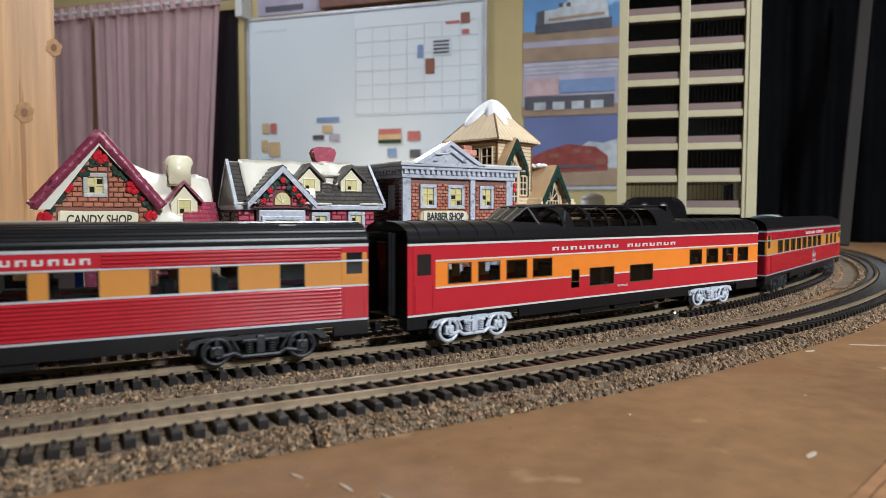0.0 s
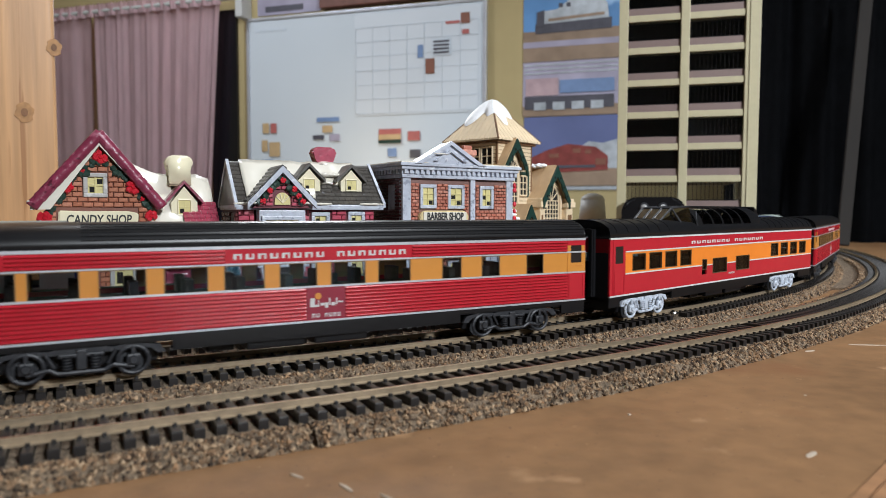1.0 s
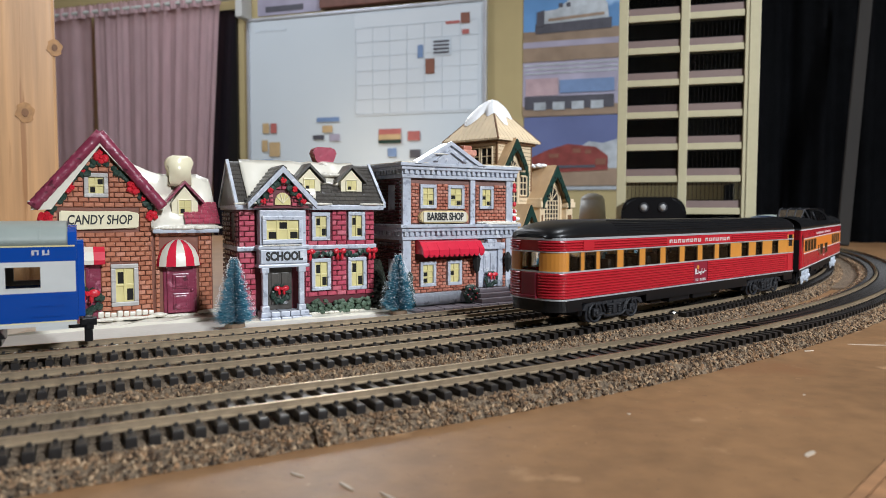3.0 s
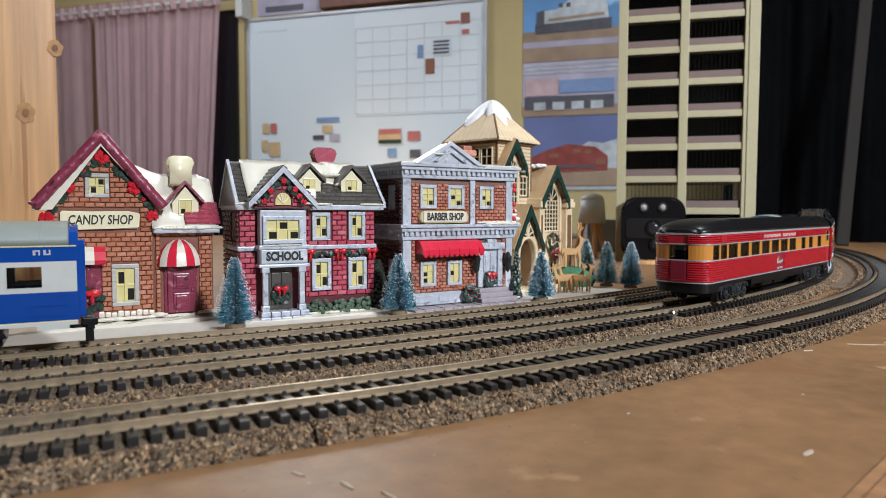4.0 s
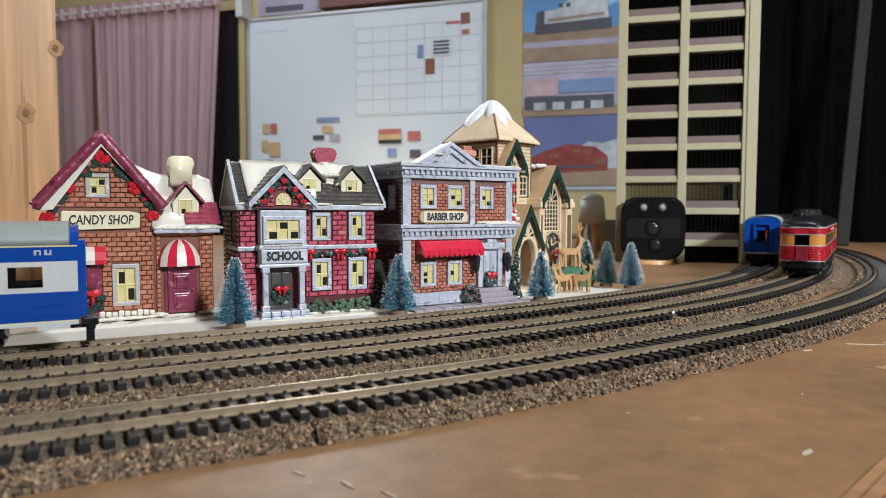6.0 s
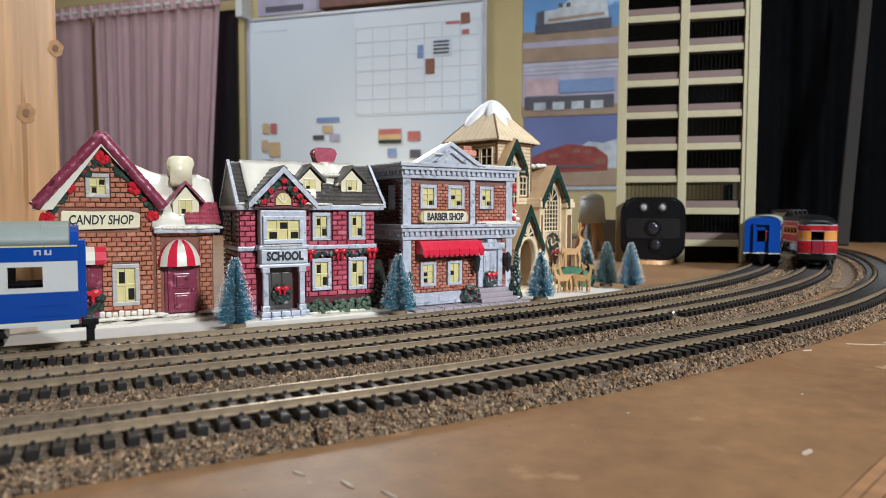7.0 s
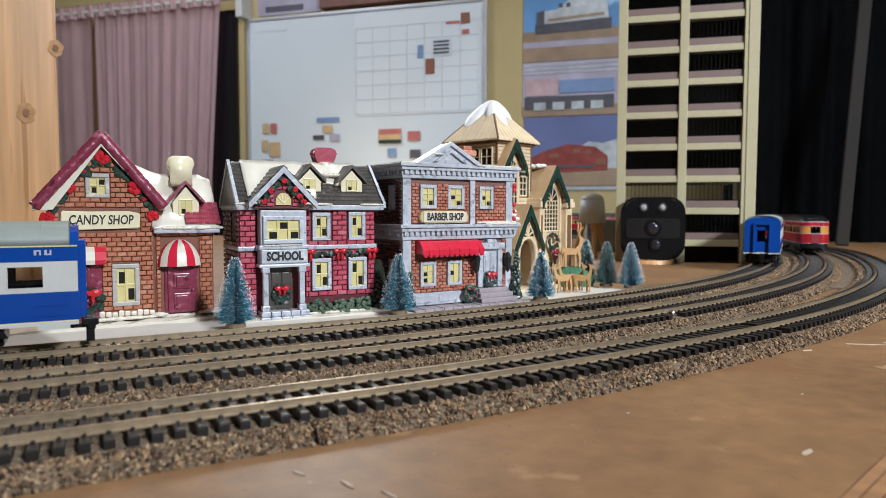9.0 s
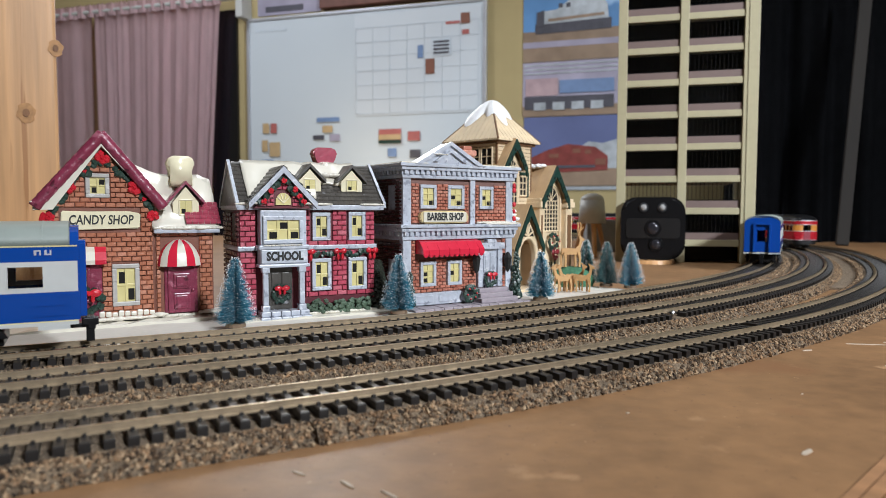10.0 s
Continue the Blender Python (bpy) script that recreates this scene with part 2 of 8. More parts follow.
for v in [g for g in ext["geom"] if isinstance(g, bmesh.types.BMVert)]:
    v.co.z = -0.02
part("tabletop", bm, TAN, tab, smooth=True)
for x in (-0.9, 1.3):
    for y in (0.0, 1.5):
        bm = bmesh.new()
        box(bm, x - 0.04, x + 0.04, y - 0.04, y + 0.04, -0.9, -0.021, 0.003)
        part("leg", bm, PINE, tab)


def chip(x, y, l, w, a):
    """A small flake of bare white paint on the table."""
    bm = bmesh.new()
    pts = []
    for k in range(11):
        g = k * math.tau / 11
        r = 1 + 0.35 * noise.noise(Vector((x * 300 + math.cos(g) * 2, y * 300 + math.sin(g) * 2, 0)))
        pts.append((l * r * math.cos(g), w * r * math.sin(g)))
    prism(bm, [(a_ * 0.75, b_ * 0.6) for a_, b_ in pts], -0.0008, 0.0001, axis="z")
    ob = part("paint_chip", bm, PAINTCHIP, tab, "small flake of white paint")
    ob.matrix_local = pose(x, y, 0.0, 0, 0, a)


for c in ((-0.0362, 0.1655, 0.003, 0.0007, -35), (-0.0229, 0.1585, 0.004, 0.0009, -50), (-0.0125, 0.153, 0.004, 0.0006, -45), (0.1000, 0.1810, 0.0045, 0.0013, 42),
          (0.2096, 0.3314, 0.012, 0.0012, -8), (0.226, 0.336, 0.005, 0.0010, -5), (0.0605, 0.2167, 0.0008, 0.0006, 0), (0.1735, 0.3167, 0.004, 0.0012, 20),
          (0.13, 0.24, 0.0006, 0.0004, 0), (0.19, 0.285, 0.0008, 0.0005, 30)):
    chip(*c)
# splinters of bare wood where the edge of the top is worn
for k in range(9):
    bm = bmesh.new()
    d = k * 0.0034
    o = 0.006 * noise.noise(Vector((k * 1.7, 3, 0)))
    prism(bm, [(-0.055 + o, -d), (0.10 + o, -d + 0.0006), (0.10 + o, -d - 0.0028), (-0.055 + o, -d - 0.0030)], -0.001, 0.0002 + 0.0004 * (k % 2), axis="z")
    part("splinter", bm, RAWWOOD, tab, "strip of bare splintered wood").matrix_local = pose(0.128, 0.186, 0, 0, 0, 44)

# ---- tracks ----
def rail_section(u):
    return [(u - 0.0012, ZR - 0.0025), (u - 0.0012, ZR - 0.0021), (u - 0.0004, ZR - 0.0018), (u - 0.0004, ZR - 0.0008), (u - 0.0005, ZR - 0.0006),
            (u - 0.0005, ZR - 0.0001), (u - 0.0003, ZR), (u + 0.0003, ZR), (u + 0.0005, ZR - 0.0001), (u + 0.0005, ZR - 0.0006), (u + 0.0004, ZR - 0.0008), (u + 0.0004, ZR - 0.0018), (u + 0.0012, ZR - 0.0021), (u + 0.0012, ZR - 0.0025)]


bm = bmesh.new()
box(bm, -0.0014, 0.0014, -0.0158, 0.0158, -0.0032, 0.0)
bmesh.ops.bevel(bm, geom=[e for e in bm.edges if all(v.co.z > -0.001 for v in e.verts)], offset=0.0003, segments=1, affect="EDGES")
for u in (-0.00875, 0.00875):
    for d in (-0.0019, 0.0019):
        box(bm, -0.0005, 0.0005, u + d - 0.0005, u + d + 0.0005, -0.0002, 0.0009)
tie_mesh = bpy.data.meshes.new("tie")
bm.to_mesh(tie_mesh)
bm.free()
tie_mesh.materials.append(TIE)
TS0, TS1 = -0.40, 1.95
PITCH = 0.0057
skip = {-D12: [(0.150, 0.1585)], 0.0: [(0.148, 0.160)], D23: [(0.1255, 0.1345)]}
track_of = {}
for off, nm in ((-D12, "outer"), (0.0, "middle"), (D23, "inner")):
    tr = thing("track", pose(0, 0, 0), "nickel silver model track on black ties, %s line" % nm, "track", "parallel tracks")
    track_of[off] = tr
    for u in (-0.00875, 0.00875):
        bm = bmesh.new()
        sweep(bm, rail_section(u), off, TS0, TS1, 0.008, top=(5, 6, 7))
        part("rail", bm, [RAIL, RAILSIDE], tr)

for off, nm in ((-D12, "outer"), (0.0, "middle"), (D23, "inner")):
    # the cork bed, with a split where two strips meet
    cuts = [(TS0, -0.0868), (-0.0852, TS1)] if nm == "outer" else [(TS0, TS1)]
    bed = tagged(new("roadbed"), "coarse brown cork roadbed under the %s track" % nm, "roadbed", kind="structure")
    for a, b in cuts:
        bm = bmesh.new()
        zt = ZR - 0.0052
        sec = [(-0.0255, -0.0005), (-0.0245, 0.0012), (-0.0232, 0.0024), (-0.0226, 0.0036), (-0.0216, 0.0043), (-0.020, zt), (-0.0165, zt), (-0.008, zt), (0, zt), (0.008, zt), (0.0165, zt), (0.020, zt), (0.0216, 0.0043), (0.0226, 0.0036), (0.0232, 0.0024), (0.0245, 0.0012), (0.0255, -0.0005)]
        far = min(b, 0.7)
        sweep(bm, sec, off, a, far, 0.0016, wobble=0.0009)
        part("cork_strip", bm, CORK, bed)
        if b > 0.7:
            bm = bmesh.new()
            sweep(bm, sec, off, 0.7, b, 0.008, wobble=0.0004)
            part("cork_strip", bm, CORK, bed)
    # loose grains on both shoulders
    rnd = random.Random(int(off * 1000) + 7)
    verts, faces = [], []
    count = 26000 if nm == "outer" else 15000
    for k in range(count):
        s = -0.36 + 1.15 * rnd.random() ** 1.25
        if nm == "outer" and -0.0868 < s < -0.0852:
            continue
        side = -1 if rnd.random() < 0.72 else 1
        f = rnd.random()
        u = 0.0176 + 0.0080 * f
        z = float(np.interp(u, [0.0165, 0.020, 0.0216, 0.0226, 0.0234, 0.0246, 0.0255], [0.0043, 0.0043, 0.0043, 0.0037, 0.0025, 0.0013, 0.0001]))
        r = 0.00034 + 0.00062 * rnd.random() ** 1.6
        x, y, g = line(s, off + side * u)
        c = Vector((x, y, z))
        b0 = len(verts)
        for d in ((1, 0, 0), (-1, 0, 0), (0, 1, 0), (0, -1, 0), (0, 0, 1), (0, 0, -1)):
            verts.append(c + Vector(d) * r * (0.6 + 0.8 * rnd.random()) + Vector((rnd.uniform(-r, r), rnd.uniform(-r, r), rnd.uniform(-r, r))) * 0.5)
        for q in ((0, 2, 4), (2, 1, 4), (1, 3, 4), (3, 0, 4), (2, 0, 5), (1, 2, 5), (3, 1, 5), (0, 3, 5)):
            faces.append([b0 + i for i in q])
    me = bpy.data.meshes.new("cork_grains")
    me.from_pydata([tuple(v) for v in verts], [], faces)
    me.materials.append(GRAIN)
    ob = new("cork_grains", me)
    ob.parent = bed
    tagged(ob, "loose coarse cork grains", kind="stuff")


# cork sheet that fills the gaps between the tracks round the curve
for a, b in ((-D12, 0.0), (0.0, D23)):
    bed = tagged(new("roadbed_filler"), "pale cork sheet between two tracks round the curve", "roadbed", kind="structure")
    bm = bmesh.new()
    half = (b - a) / 2 - 0.022
    sweep(bm, [(-half, -0.0005), (-half, 0.0022), (-half * 0.4, 0.0016), (half * 0.4, 0.0016), (half, 0.0022), (half, -0.0005)], (a + b) / 2, 0.42, TS1, 0.006, wobble=0.0005)
    part("cork_strip", bm, CORK, bed)


# ---- trains ----
def on_track(s, length, off):
    """The pose of a car whose middle is at s."""
    a, b = line(s - length * 0.36, off), line(s + length * 0.36, off)
    return pose((a[0] + b[0]) / 2, (a[1] + b[1]) / 2, ZR, 0, 0, math.degrees(math.atan2(b[1] - a[1], b[0] - a[0])))


MM = 0.001


NX, NF = 8.0, 6.0  # how far the round end reaches back, and half its flat middle


def plan(L, W, nose):
    """Half the outline of a car in plan, in millimetres: from the middle of its rear end along the near side (y < 0) to its front."""
    if nose:
        pts = [(-L / 2, 0.0), (-L / 2, -NF)]
        for k in range(9):
            a = k / 8 * math.pi / 2
            pts.append((-L / 2 + NX * (1 - math.cos(a)), -NF - (W / 2 - NF) * math.sin(a)))
    else:
        pts = [(-L / 2, 0.0), (-L / 2, -W / 2)]
    return pts + [(L / 2, -W / 2)]


def band(bm, L, W, z0, z1, nose, out=0.0, thick=0.9, x0=None, x1=None, mi=0):
    """A belt round a car's sides between two heights, as a thin wall. x0, x1 limit it to a stretch of both sides."""
    for sgn in (1, -1):
        if x0 is not None:
            y = -(W / 2 + out) * sgn
            box(bm, x0 * MM, x1 * MM, min(y, y + thick * sgn) * MM, max(y, y + thick * sgn) * MM, z0 * MM, z1 * MM, mi=mi)
            continue
        P = plan(L, W, nose)
        rows = []
        for i, (x, y) in enumerate(P):
            nx, ny = (-1.0, 0.0) if i < 2 and abs(y) <= NF else (0.0, -1.0)
            if nose and 2 <= i < len(P) - 1:
                a = (i - 2) / 8 * math.pi / 2
                nx, ny = -math.cos(a), -math.sin(a)
            o, n = (x + nx * out, (y + ny * out) * sgn), (x - nx * thick, (y - ny * thick) * sgn)
            rows.append([bm.verts.new((q[0] * MM, q[1] * MM, z * MM)) for q, z in ((o, z0), (o, z1), (n, z1), (n, z0))])
        for i in range(len(rows) - 1):
            for j in range(4):
                q = [rows[i][j], rows[i][(j + 1) % 4], rows[i + 1][(j + 1) % 4], rows[i + 1][j]]
                f = bm.faces.new(q if sgn > 0 else q[::-1])
                f.material_index = mi


def truck(parent, x, material, wheel_mat, length=46.0, name="truck", tall=11.0):
    """A four-wheel truck: side frames with journal boxes, springs and an equaliser, and two axles."""
    t = part(name, _truck_frame(length, tall), material, parent)
    t.location = (x * MM, 0, 0)
    # Added black block; its colour gives the shade seen through the frame gaps.
    bm = bmesh.new()
    box(bm, -length * 0.46 * MM, length * 0.46 * MM, -11.6 * MM, 11.6 * MM, 3.4 * MM, 9.6 * MM, 0.8 * MM)
    part("bolster", bm, BLACK, t)
    for sx in (-0.30, 0.30):
        bm = bmesh.new()
        for y in (-11.4, 11.4):
            cyl(bm, (sx * length * MM, (y - 1.2) * MM, 5.0 * MM), (sx * length * MM, (y + 1.2) * MM, 5.0 * MM), 5.0 * MM, n=24)
            cyl(bm, (sx * length * MM, (y * 0.86 - 0.3) * MM, 5.0 * MM), (sx * length * MM, (y * 0.86 + 0.3) * MM, 5.0 * MM), 5.4 * MM, n=24)
        cyl(bm, (sx * length * MM, -8 * MM, 5.0 * MM), (sx * length * MM, 8 * MM, 5.0 * MM), 1.0 * MM, n=10)
        part("wheelset", bm, wheel_mat, t)
    return t


def _truck_frame(length, tall):
    """Cast side frames: ringed pedestals round the journals, an arched top beam, a sagging equaliser and coil springs."""
    bm = bmesh.new()
    h = length / 2
    for sg in (-1, 1):
        def bar(u0, u1, z0, z1, y0=14.4, y1=16.2, bev=0.3):
            a, b = sorted((sg * y0 * MM, sg * y1 * MM))
            box(bm, u0 * MM, u1 * MM, a, b, z0 * MM, z1 * MM, bev * MM)

        def rod(pts, r, y):
            for (p, q), (d, e) in zip(pts, pts[1:]):
                cyl(bm, (p * MM, sg * y * MM, q * MM), (d * MM, sg * y * MM, e * MM), r * MM, n=8)
        ya, yb = sorted((sg * 14.3 * MM, sg * 16.0 * MM))
        beam = [(-h, 7.2), (-h * 0.93, 9.9), (-h * 0.62, 11.2), (-h * 0.36, 10.4), (-h * 0.2, 11.2), (h * 0.2, 11.2), (h * 0.36, 10.4), (h * 0.62, 11.2), (h * 0.93, 9.9), (h, 7.2),
                (h * 0.9, 7.0), (h * 0.82, 8.9), (h * 0.62, 9.7), (h * 0.36, 8.8), (h * 0.2, 9.2), (-h * 0.2, 9.2), (-h * 0.36, 8.8), (-h * 0.62, 9.7), (-h * 0.82, 8.9), (-h * 0.9, 7.0)]
        prism(bm, [(p * MM, q * MM) for p, q in beam], ya, yb)
        for sx in (-1, 1):
            c = sx * 0.60 * h
            ring = [(c + 4.9 * math.cos(k * math.tau / 16), 5.4 + 4.6 * math.sin(k * math.tau / 16)) for k in range(17)]
            rod(ring, 0.75, 15.6)
            bar(c - 2.3, c + 2.3, 3.4, 7.6, 14.6, 17.0, 0.9)
            cyl(bm, (c * MM, sg * 16.8 * MM, 5.5 * MM), (c * MM, sg * 17.7 * MM, 5.5 * MM), 1.6 * MM, 1.2 * MM, n=14)
            bar(c - 0.7, c + 0.7, 7.4, 10.4, 14.8, 16.8)
            e = sx * h * 0.16
            for k in range(5):
                z = 4.2 + 1.0 * k
                cyl(bm, (e * MM, sg * 16.0 * MM, z * MM), (e * MM, sg * 16.0 * MM, (z + 0.6) * MM), 1.55 * MM, n=10)
            rod([(sx * h * 0.40, 9.6), (sx * h * 0.30, 5.0)], 0.55, 16.2)
        rod([(-h * 0.60, 3.2), (-h * 0.36, 4.4), (-h * 0.26, 2.9), (h * 0.26, 2.9), (h * 0.36, 4.4), (h * 0.60, 3.2)], 0.85, 15.9)
        bar(-1.6, 1.6, 3.6, 10.6, 14.8, 17.0, 0.6)
        bar(-h * 0.26, h * 0.26, 7.9, 9.3, 15.0, 16.9, 0.5)
    box(bm, -4 * MM, 4 * MM, -14.6 * MM, 14.6 * MM, 8.2 * MM, 10.0 * MM)
    return bm


def letters(bm, x0, x1, y, z0, z1, words, out=-1):
    """A row of letter-sized bars of a nameplate, with thick and thin strokes. words: letters in each word."""
    n = sum(words) + 0.9 * (len(words) - 1)
    w = (x1 - x0) / n
    x = x0
    a, b = sorted((y, y + out * 0.12 * MM))
    k = 0
    for word in words:
        for _ in range(word):
            for p, q in ((0.10, 0.34), (0.62, 0.78)):
                box(bm, x + p * w, x + q * w, a, b, z0, z1)
            zz = (z0, z0 + (z1 - z0) * 0.28) if k % 2 else (z1 - (z1 - z0) * 0.28, z1)
            box(bm, x + 0.34 * w, x + 0.62 * w, a, b, *zz)
            k += 1
            x += w
        x += 0.9 * w


def roof_shell(bm, L, W, z0, z1, nose, ribs=()):
    """An arched car roof, drawn along the car, lowered to a rounded cap at a round end."""
    xs = [-L / 2 + d for d in ((0.0, 0.8, 2.2, 4.5, 8, 13, 20, 30, 40, 46) if nose else (0.0, 0.6))] + [L / 2 - 0.6, L / 2]
    rows = []
    for i, x in enumerate(xs):
        k = 1.0
        wk = 1.0
        if nose:
            d = x + L / 2
            k = 0.25 + 0.75 * min(1, math.sqrt(max(0.0, 1 - (1 - min(d, 30) / 30) ** 2)))
            if d > 30:
                k = 1.0
            wk = math.sqrt(max(0.0, 1 - (1 - min(d, 13) / 13) ** 2)) * 0.45 + 0.55 if d < 13 else 1.0
        row = []
        for j in range(17):
            a = math.pi * j / 16
            c, s = math.cos(a), math.sin(a)
            y = math.copysign(abs(c) ** 0.72, c) * (W / 2) * wk
            z = z0 + (z1 - z0) * k * abs(s) ** 0.8
            row.append(bm.verts.new((x * MM, y * MM, z * MM)))
        rows.append(row)
    for i in range(len(rows) - 1):
        for j in range(16):
            bm.faces.new([rows[i][j], rows[i + 1][j], rows[i + 1][j + 1], rows[i][j + 1]])
    bm.faces.new(rows[0][::-1]), bm.faces.new(rows[-1])
    for i in range(len(rows) - 1):
        bm.faces.new([rows[i][0], rows[i][16], rows[i + 1][16], rows[i + 1][0]])


def window_band(bm, L, W, z0, z1, wins, nose, xa=None, xb=None, thick=1.0):
    """A belt with openings; wins: (x0, x1) of each."""
    xa = (-L / 2 + (NX if nose else 0)) if xa is None else xa
    xb = L / 2 if xb is None else xb
    x = xa
    for a, b in sorted(wins):
        band(bm, L, W, z0, z1, False, x0=x, x1=a, thick=thick)
        x = b
    band(bm, L, W, z0, z1, False, x0=x, x1=xb, thick=thick)


def pane(parent, W, a, b, z0, z1, material, frame_mat=None, sides=(1, -1)):
    for sg in sides:
        y0, y1 = sorted((-sg * (W / 2 - 0.85) * MM, -sg * (W / 2 - 0.5) * MM))
        bm = bmesh.new()
        box(bm, a * MM, b * MM, y0, y1, z0 * MM, z1 * MM)
        w = part("window", bm, material, parent)
        if frame_mat:
            y0, y1 = sorted((-sg * (W / 2 + 0.18) * MM, -sg * (W / 2 - 0.5) * MM))
            bm = bmesh.new()
            t = 0.32
            for q in ((a, b, z0, z0 + t), (a, b, z1 - t, z1), (a, a + t, z0 + t, z1 - t), (b - t, b, z0 + t, z1 - t)):
                box(bm, q[0] * MM, q[1] * MM, y0, y1, q[2] * MM, q[3] * MM)
            part("window_frame", bm, frame_mat, w)


def flutes(parent, L, W, z0, z1, n, stretches, nose=False):
    """Half-round horizontal ribs along both sides, each its own strip; with nose they run on round the end."""
    h = (z1 - z0) / n
    prof = [(-0.2, 0.06), (0.45, 0.14), (0.80, 0.36), (0.80, 0.58), (0.45, 0.80), (-0.2, 0.90)]
    for k in range(n):
        zk = z0 + k * h
        bm = bmesh.new()
        for x0, x1 in stretches:
            for sg in (1, -1):
                outline = [(-sg * (W / 2 + o) * MM, (zk + f * h) * MM) for o, f in prof]
                prism(bm, outline if sg > 0 else outline[::-1], x0 * MM, x1 * MM, axis="x")
        if nose:
            for sg in (1, -1):
                P = [q for q in plan(L, W, True) if q[1] < -NF + 0.01 and q[0] < -L / 2 + NX + 0.1]
                rows = []
                for x, y in P:
                    e_ = Vector((x - (-L / 2 + NX), y + NF, 0)).normalized()
                    rows.append([bm.verts.new(((x + e_.x * o) * MM, (y + e_.y * o) * MM * sg, (zk + f * h) * MM)) for o, f in prof])
                for i in range(len(rows) - 1):
                    for q in range(len(prof) - 1):
                        bm.faces.new([rows[i][q], rows[i][q + 1], rows[i + 1][q + 1], rows[i + 1][q]])
        bmesh.ops.recalc_face_normals(bm, faces=bm.faces[:])
        part("rib", bm, RED, parent)


def door(parent, W, a, b, z0, z1, zw0, zw1, low, high, zsplit):
    """A raised vestibule door with its window, in two paints."""
    for sg in (1, -1):
        y0, y1 = sorted((-sg * (W / 2 + 0.25) * MM, -sg * (W / 2 - 0.6) * MM))
        bm = bmesh.new()
        for q, mi in (((a, b, z0, zsplit), 0), ((a, b, zsplit, zw0), 1), ((a, a + 1.9, zw0, zw1), 1), ((b - 1.9, b, zw0, zw1), 1), ((a, b, zw1, z1), 0)):
            box(bm, q[0] * MM, q[1] * MM, y0, y1, q[2] * MM, q[3] * MM, mi=mi)
        for q, mi in (((a + 1, b - 1, z0 + 0.8, z0 + 1.2), 0), ((a + 0.8, a + 1.2, z0 + 1.2, zsplit - 0.6), 0), ((b - 1.2, b - 0.8, z0 + 1.2, zsplit - 0.6), 0), ((a + 1, b - 1, zw0 - 1.4, zw0 - 1.0), 1)):
            yy = sorted((-sg * (W / 2 + 0.5) * MM, -sg * (W / 2 + 0.2) * MM))
            box(bm, q[0] * MM, q[1] * MM, yy[0], yy[1], q[2] * MM, q[3] * MM, mi=mi)
        d = part("door", bm, [low, high], parent)
        y0, y1 = sorted((-sg * (W / 2 + 0.02) * MM, -sg * (W / 2 + 0.12) * MM))
        bm = bmesh.new()
        box(bm, (a + 1.9) * MM, (b - 1.9) * MM, y0, y1, zw0 * MM, zw1 * MM)
        part("door_window", bm, BLACKPANE, d)


def end_wall(parent, x, W, z0, z1, material, sg):
    """A flat car end with its gangway bellows and doorway."""
    bm = bmesh.new()
    xa, xb = sorted((x * MM, (x - sg * 1.0) * MM))
    box(bm, xa, xb, -(W / 2 - 1) * MM, -6 * MM, z0 * MM, z1 * MM)
    box(bm, xa, xb, 6 * MM, (W / 2 - 1) * MM, z0 * MM, z1 * MM)
    box(bm, xa, xb, -6 * MM, 6 * MM, (z1 - 5) * MM, z1 * MM)
    box(bm, xa, xb, -6 * MM, 6 * MM, z0 * MM, (z0 + 1) * MM)
    part("end_wall", bm, material, parent)
    bm = bmesh.new()
    xa, xb = sorted((x * MM, (x + sg * 3.5) * MM))
    for k in range(3):
        e = 0.4 * (k % 2)
        qa, qb = sorted(((x + sg * k * 1.2) * MM, (x + sg * (k + 1) * 1.2) * MM))
        box(bm, qa, qb, (-9 - e) * MM, (-7) * MM, (z0 + 0.5) * MM, (z1 - 1) * MM)
        box(bm, qa, qb, 7 * MM, (9 + e) * MM, (z0 + 0.5) * MM, (z1 - 1) * MM)
        box(bm, qa, qb, -7 * MM, 7 * MM, (z1 - 3) * MM, (z1 - 1 + e) * MM)
    part("gangway_bellows", bm, BLACK, parent)


def coupler(parent, x, sg):
    bm = bmesh.new()
    a, b = sorted((x * MM - sg * 6 * MM, x * MM + sg * 4.5 * MM))
    box(bm, a, b, -1.2 * MM, 1.2 * MM, 7.2 * MM, 8.8 * MM, 0.3 * MM)
    a, b = sorted((x * MM + sg * 3 * MM, x * MM + sg * 6 * MM))
    box(bm, a, b, -2.4 * MM, 2.4 * MM, 6.3 * MM, 9.6 * MM, 0.5 * MM)
    part("coupler", bm, BLACK, parent)


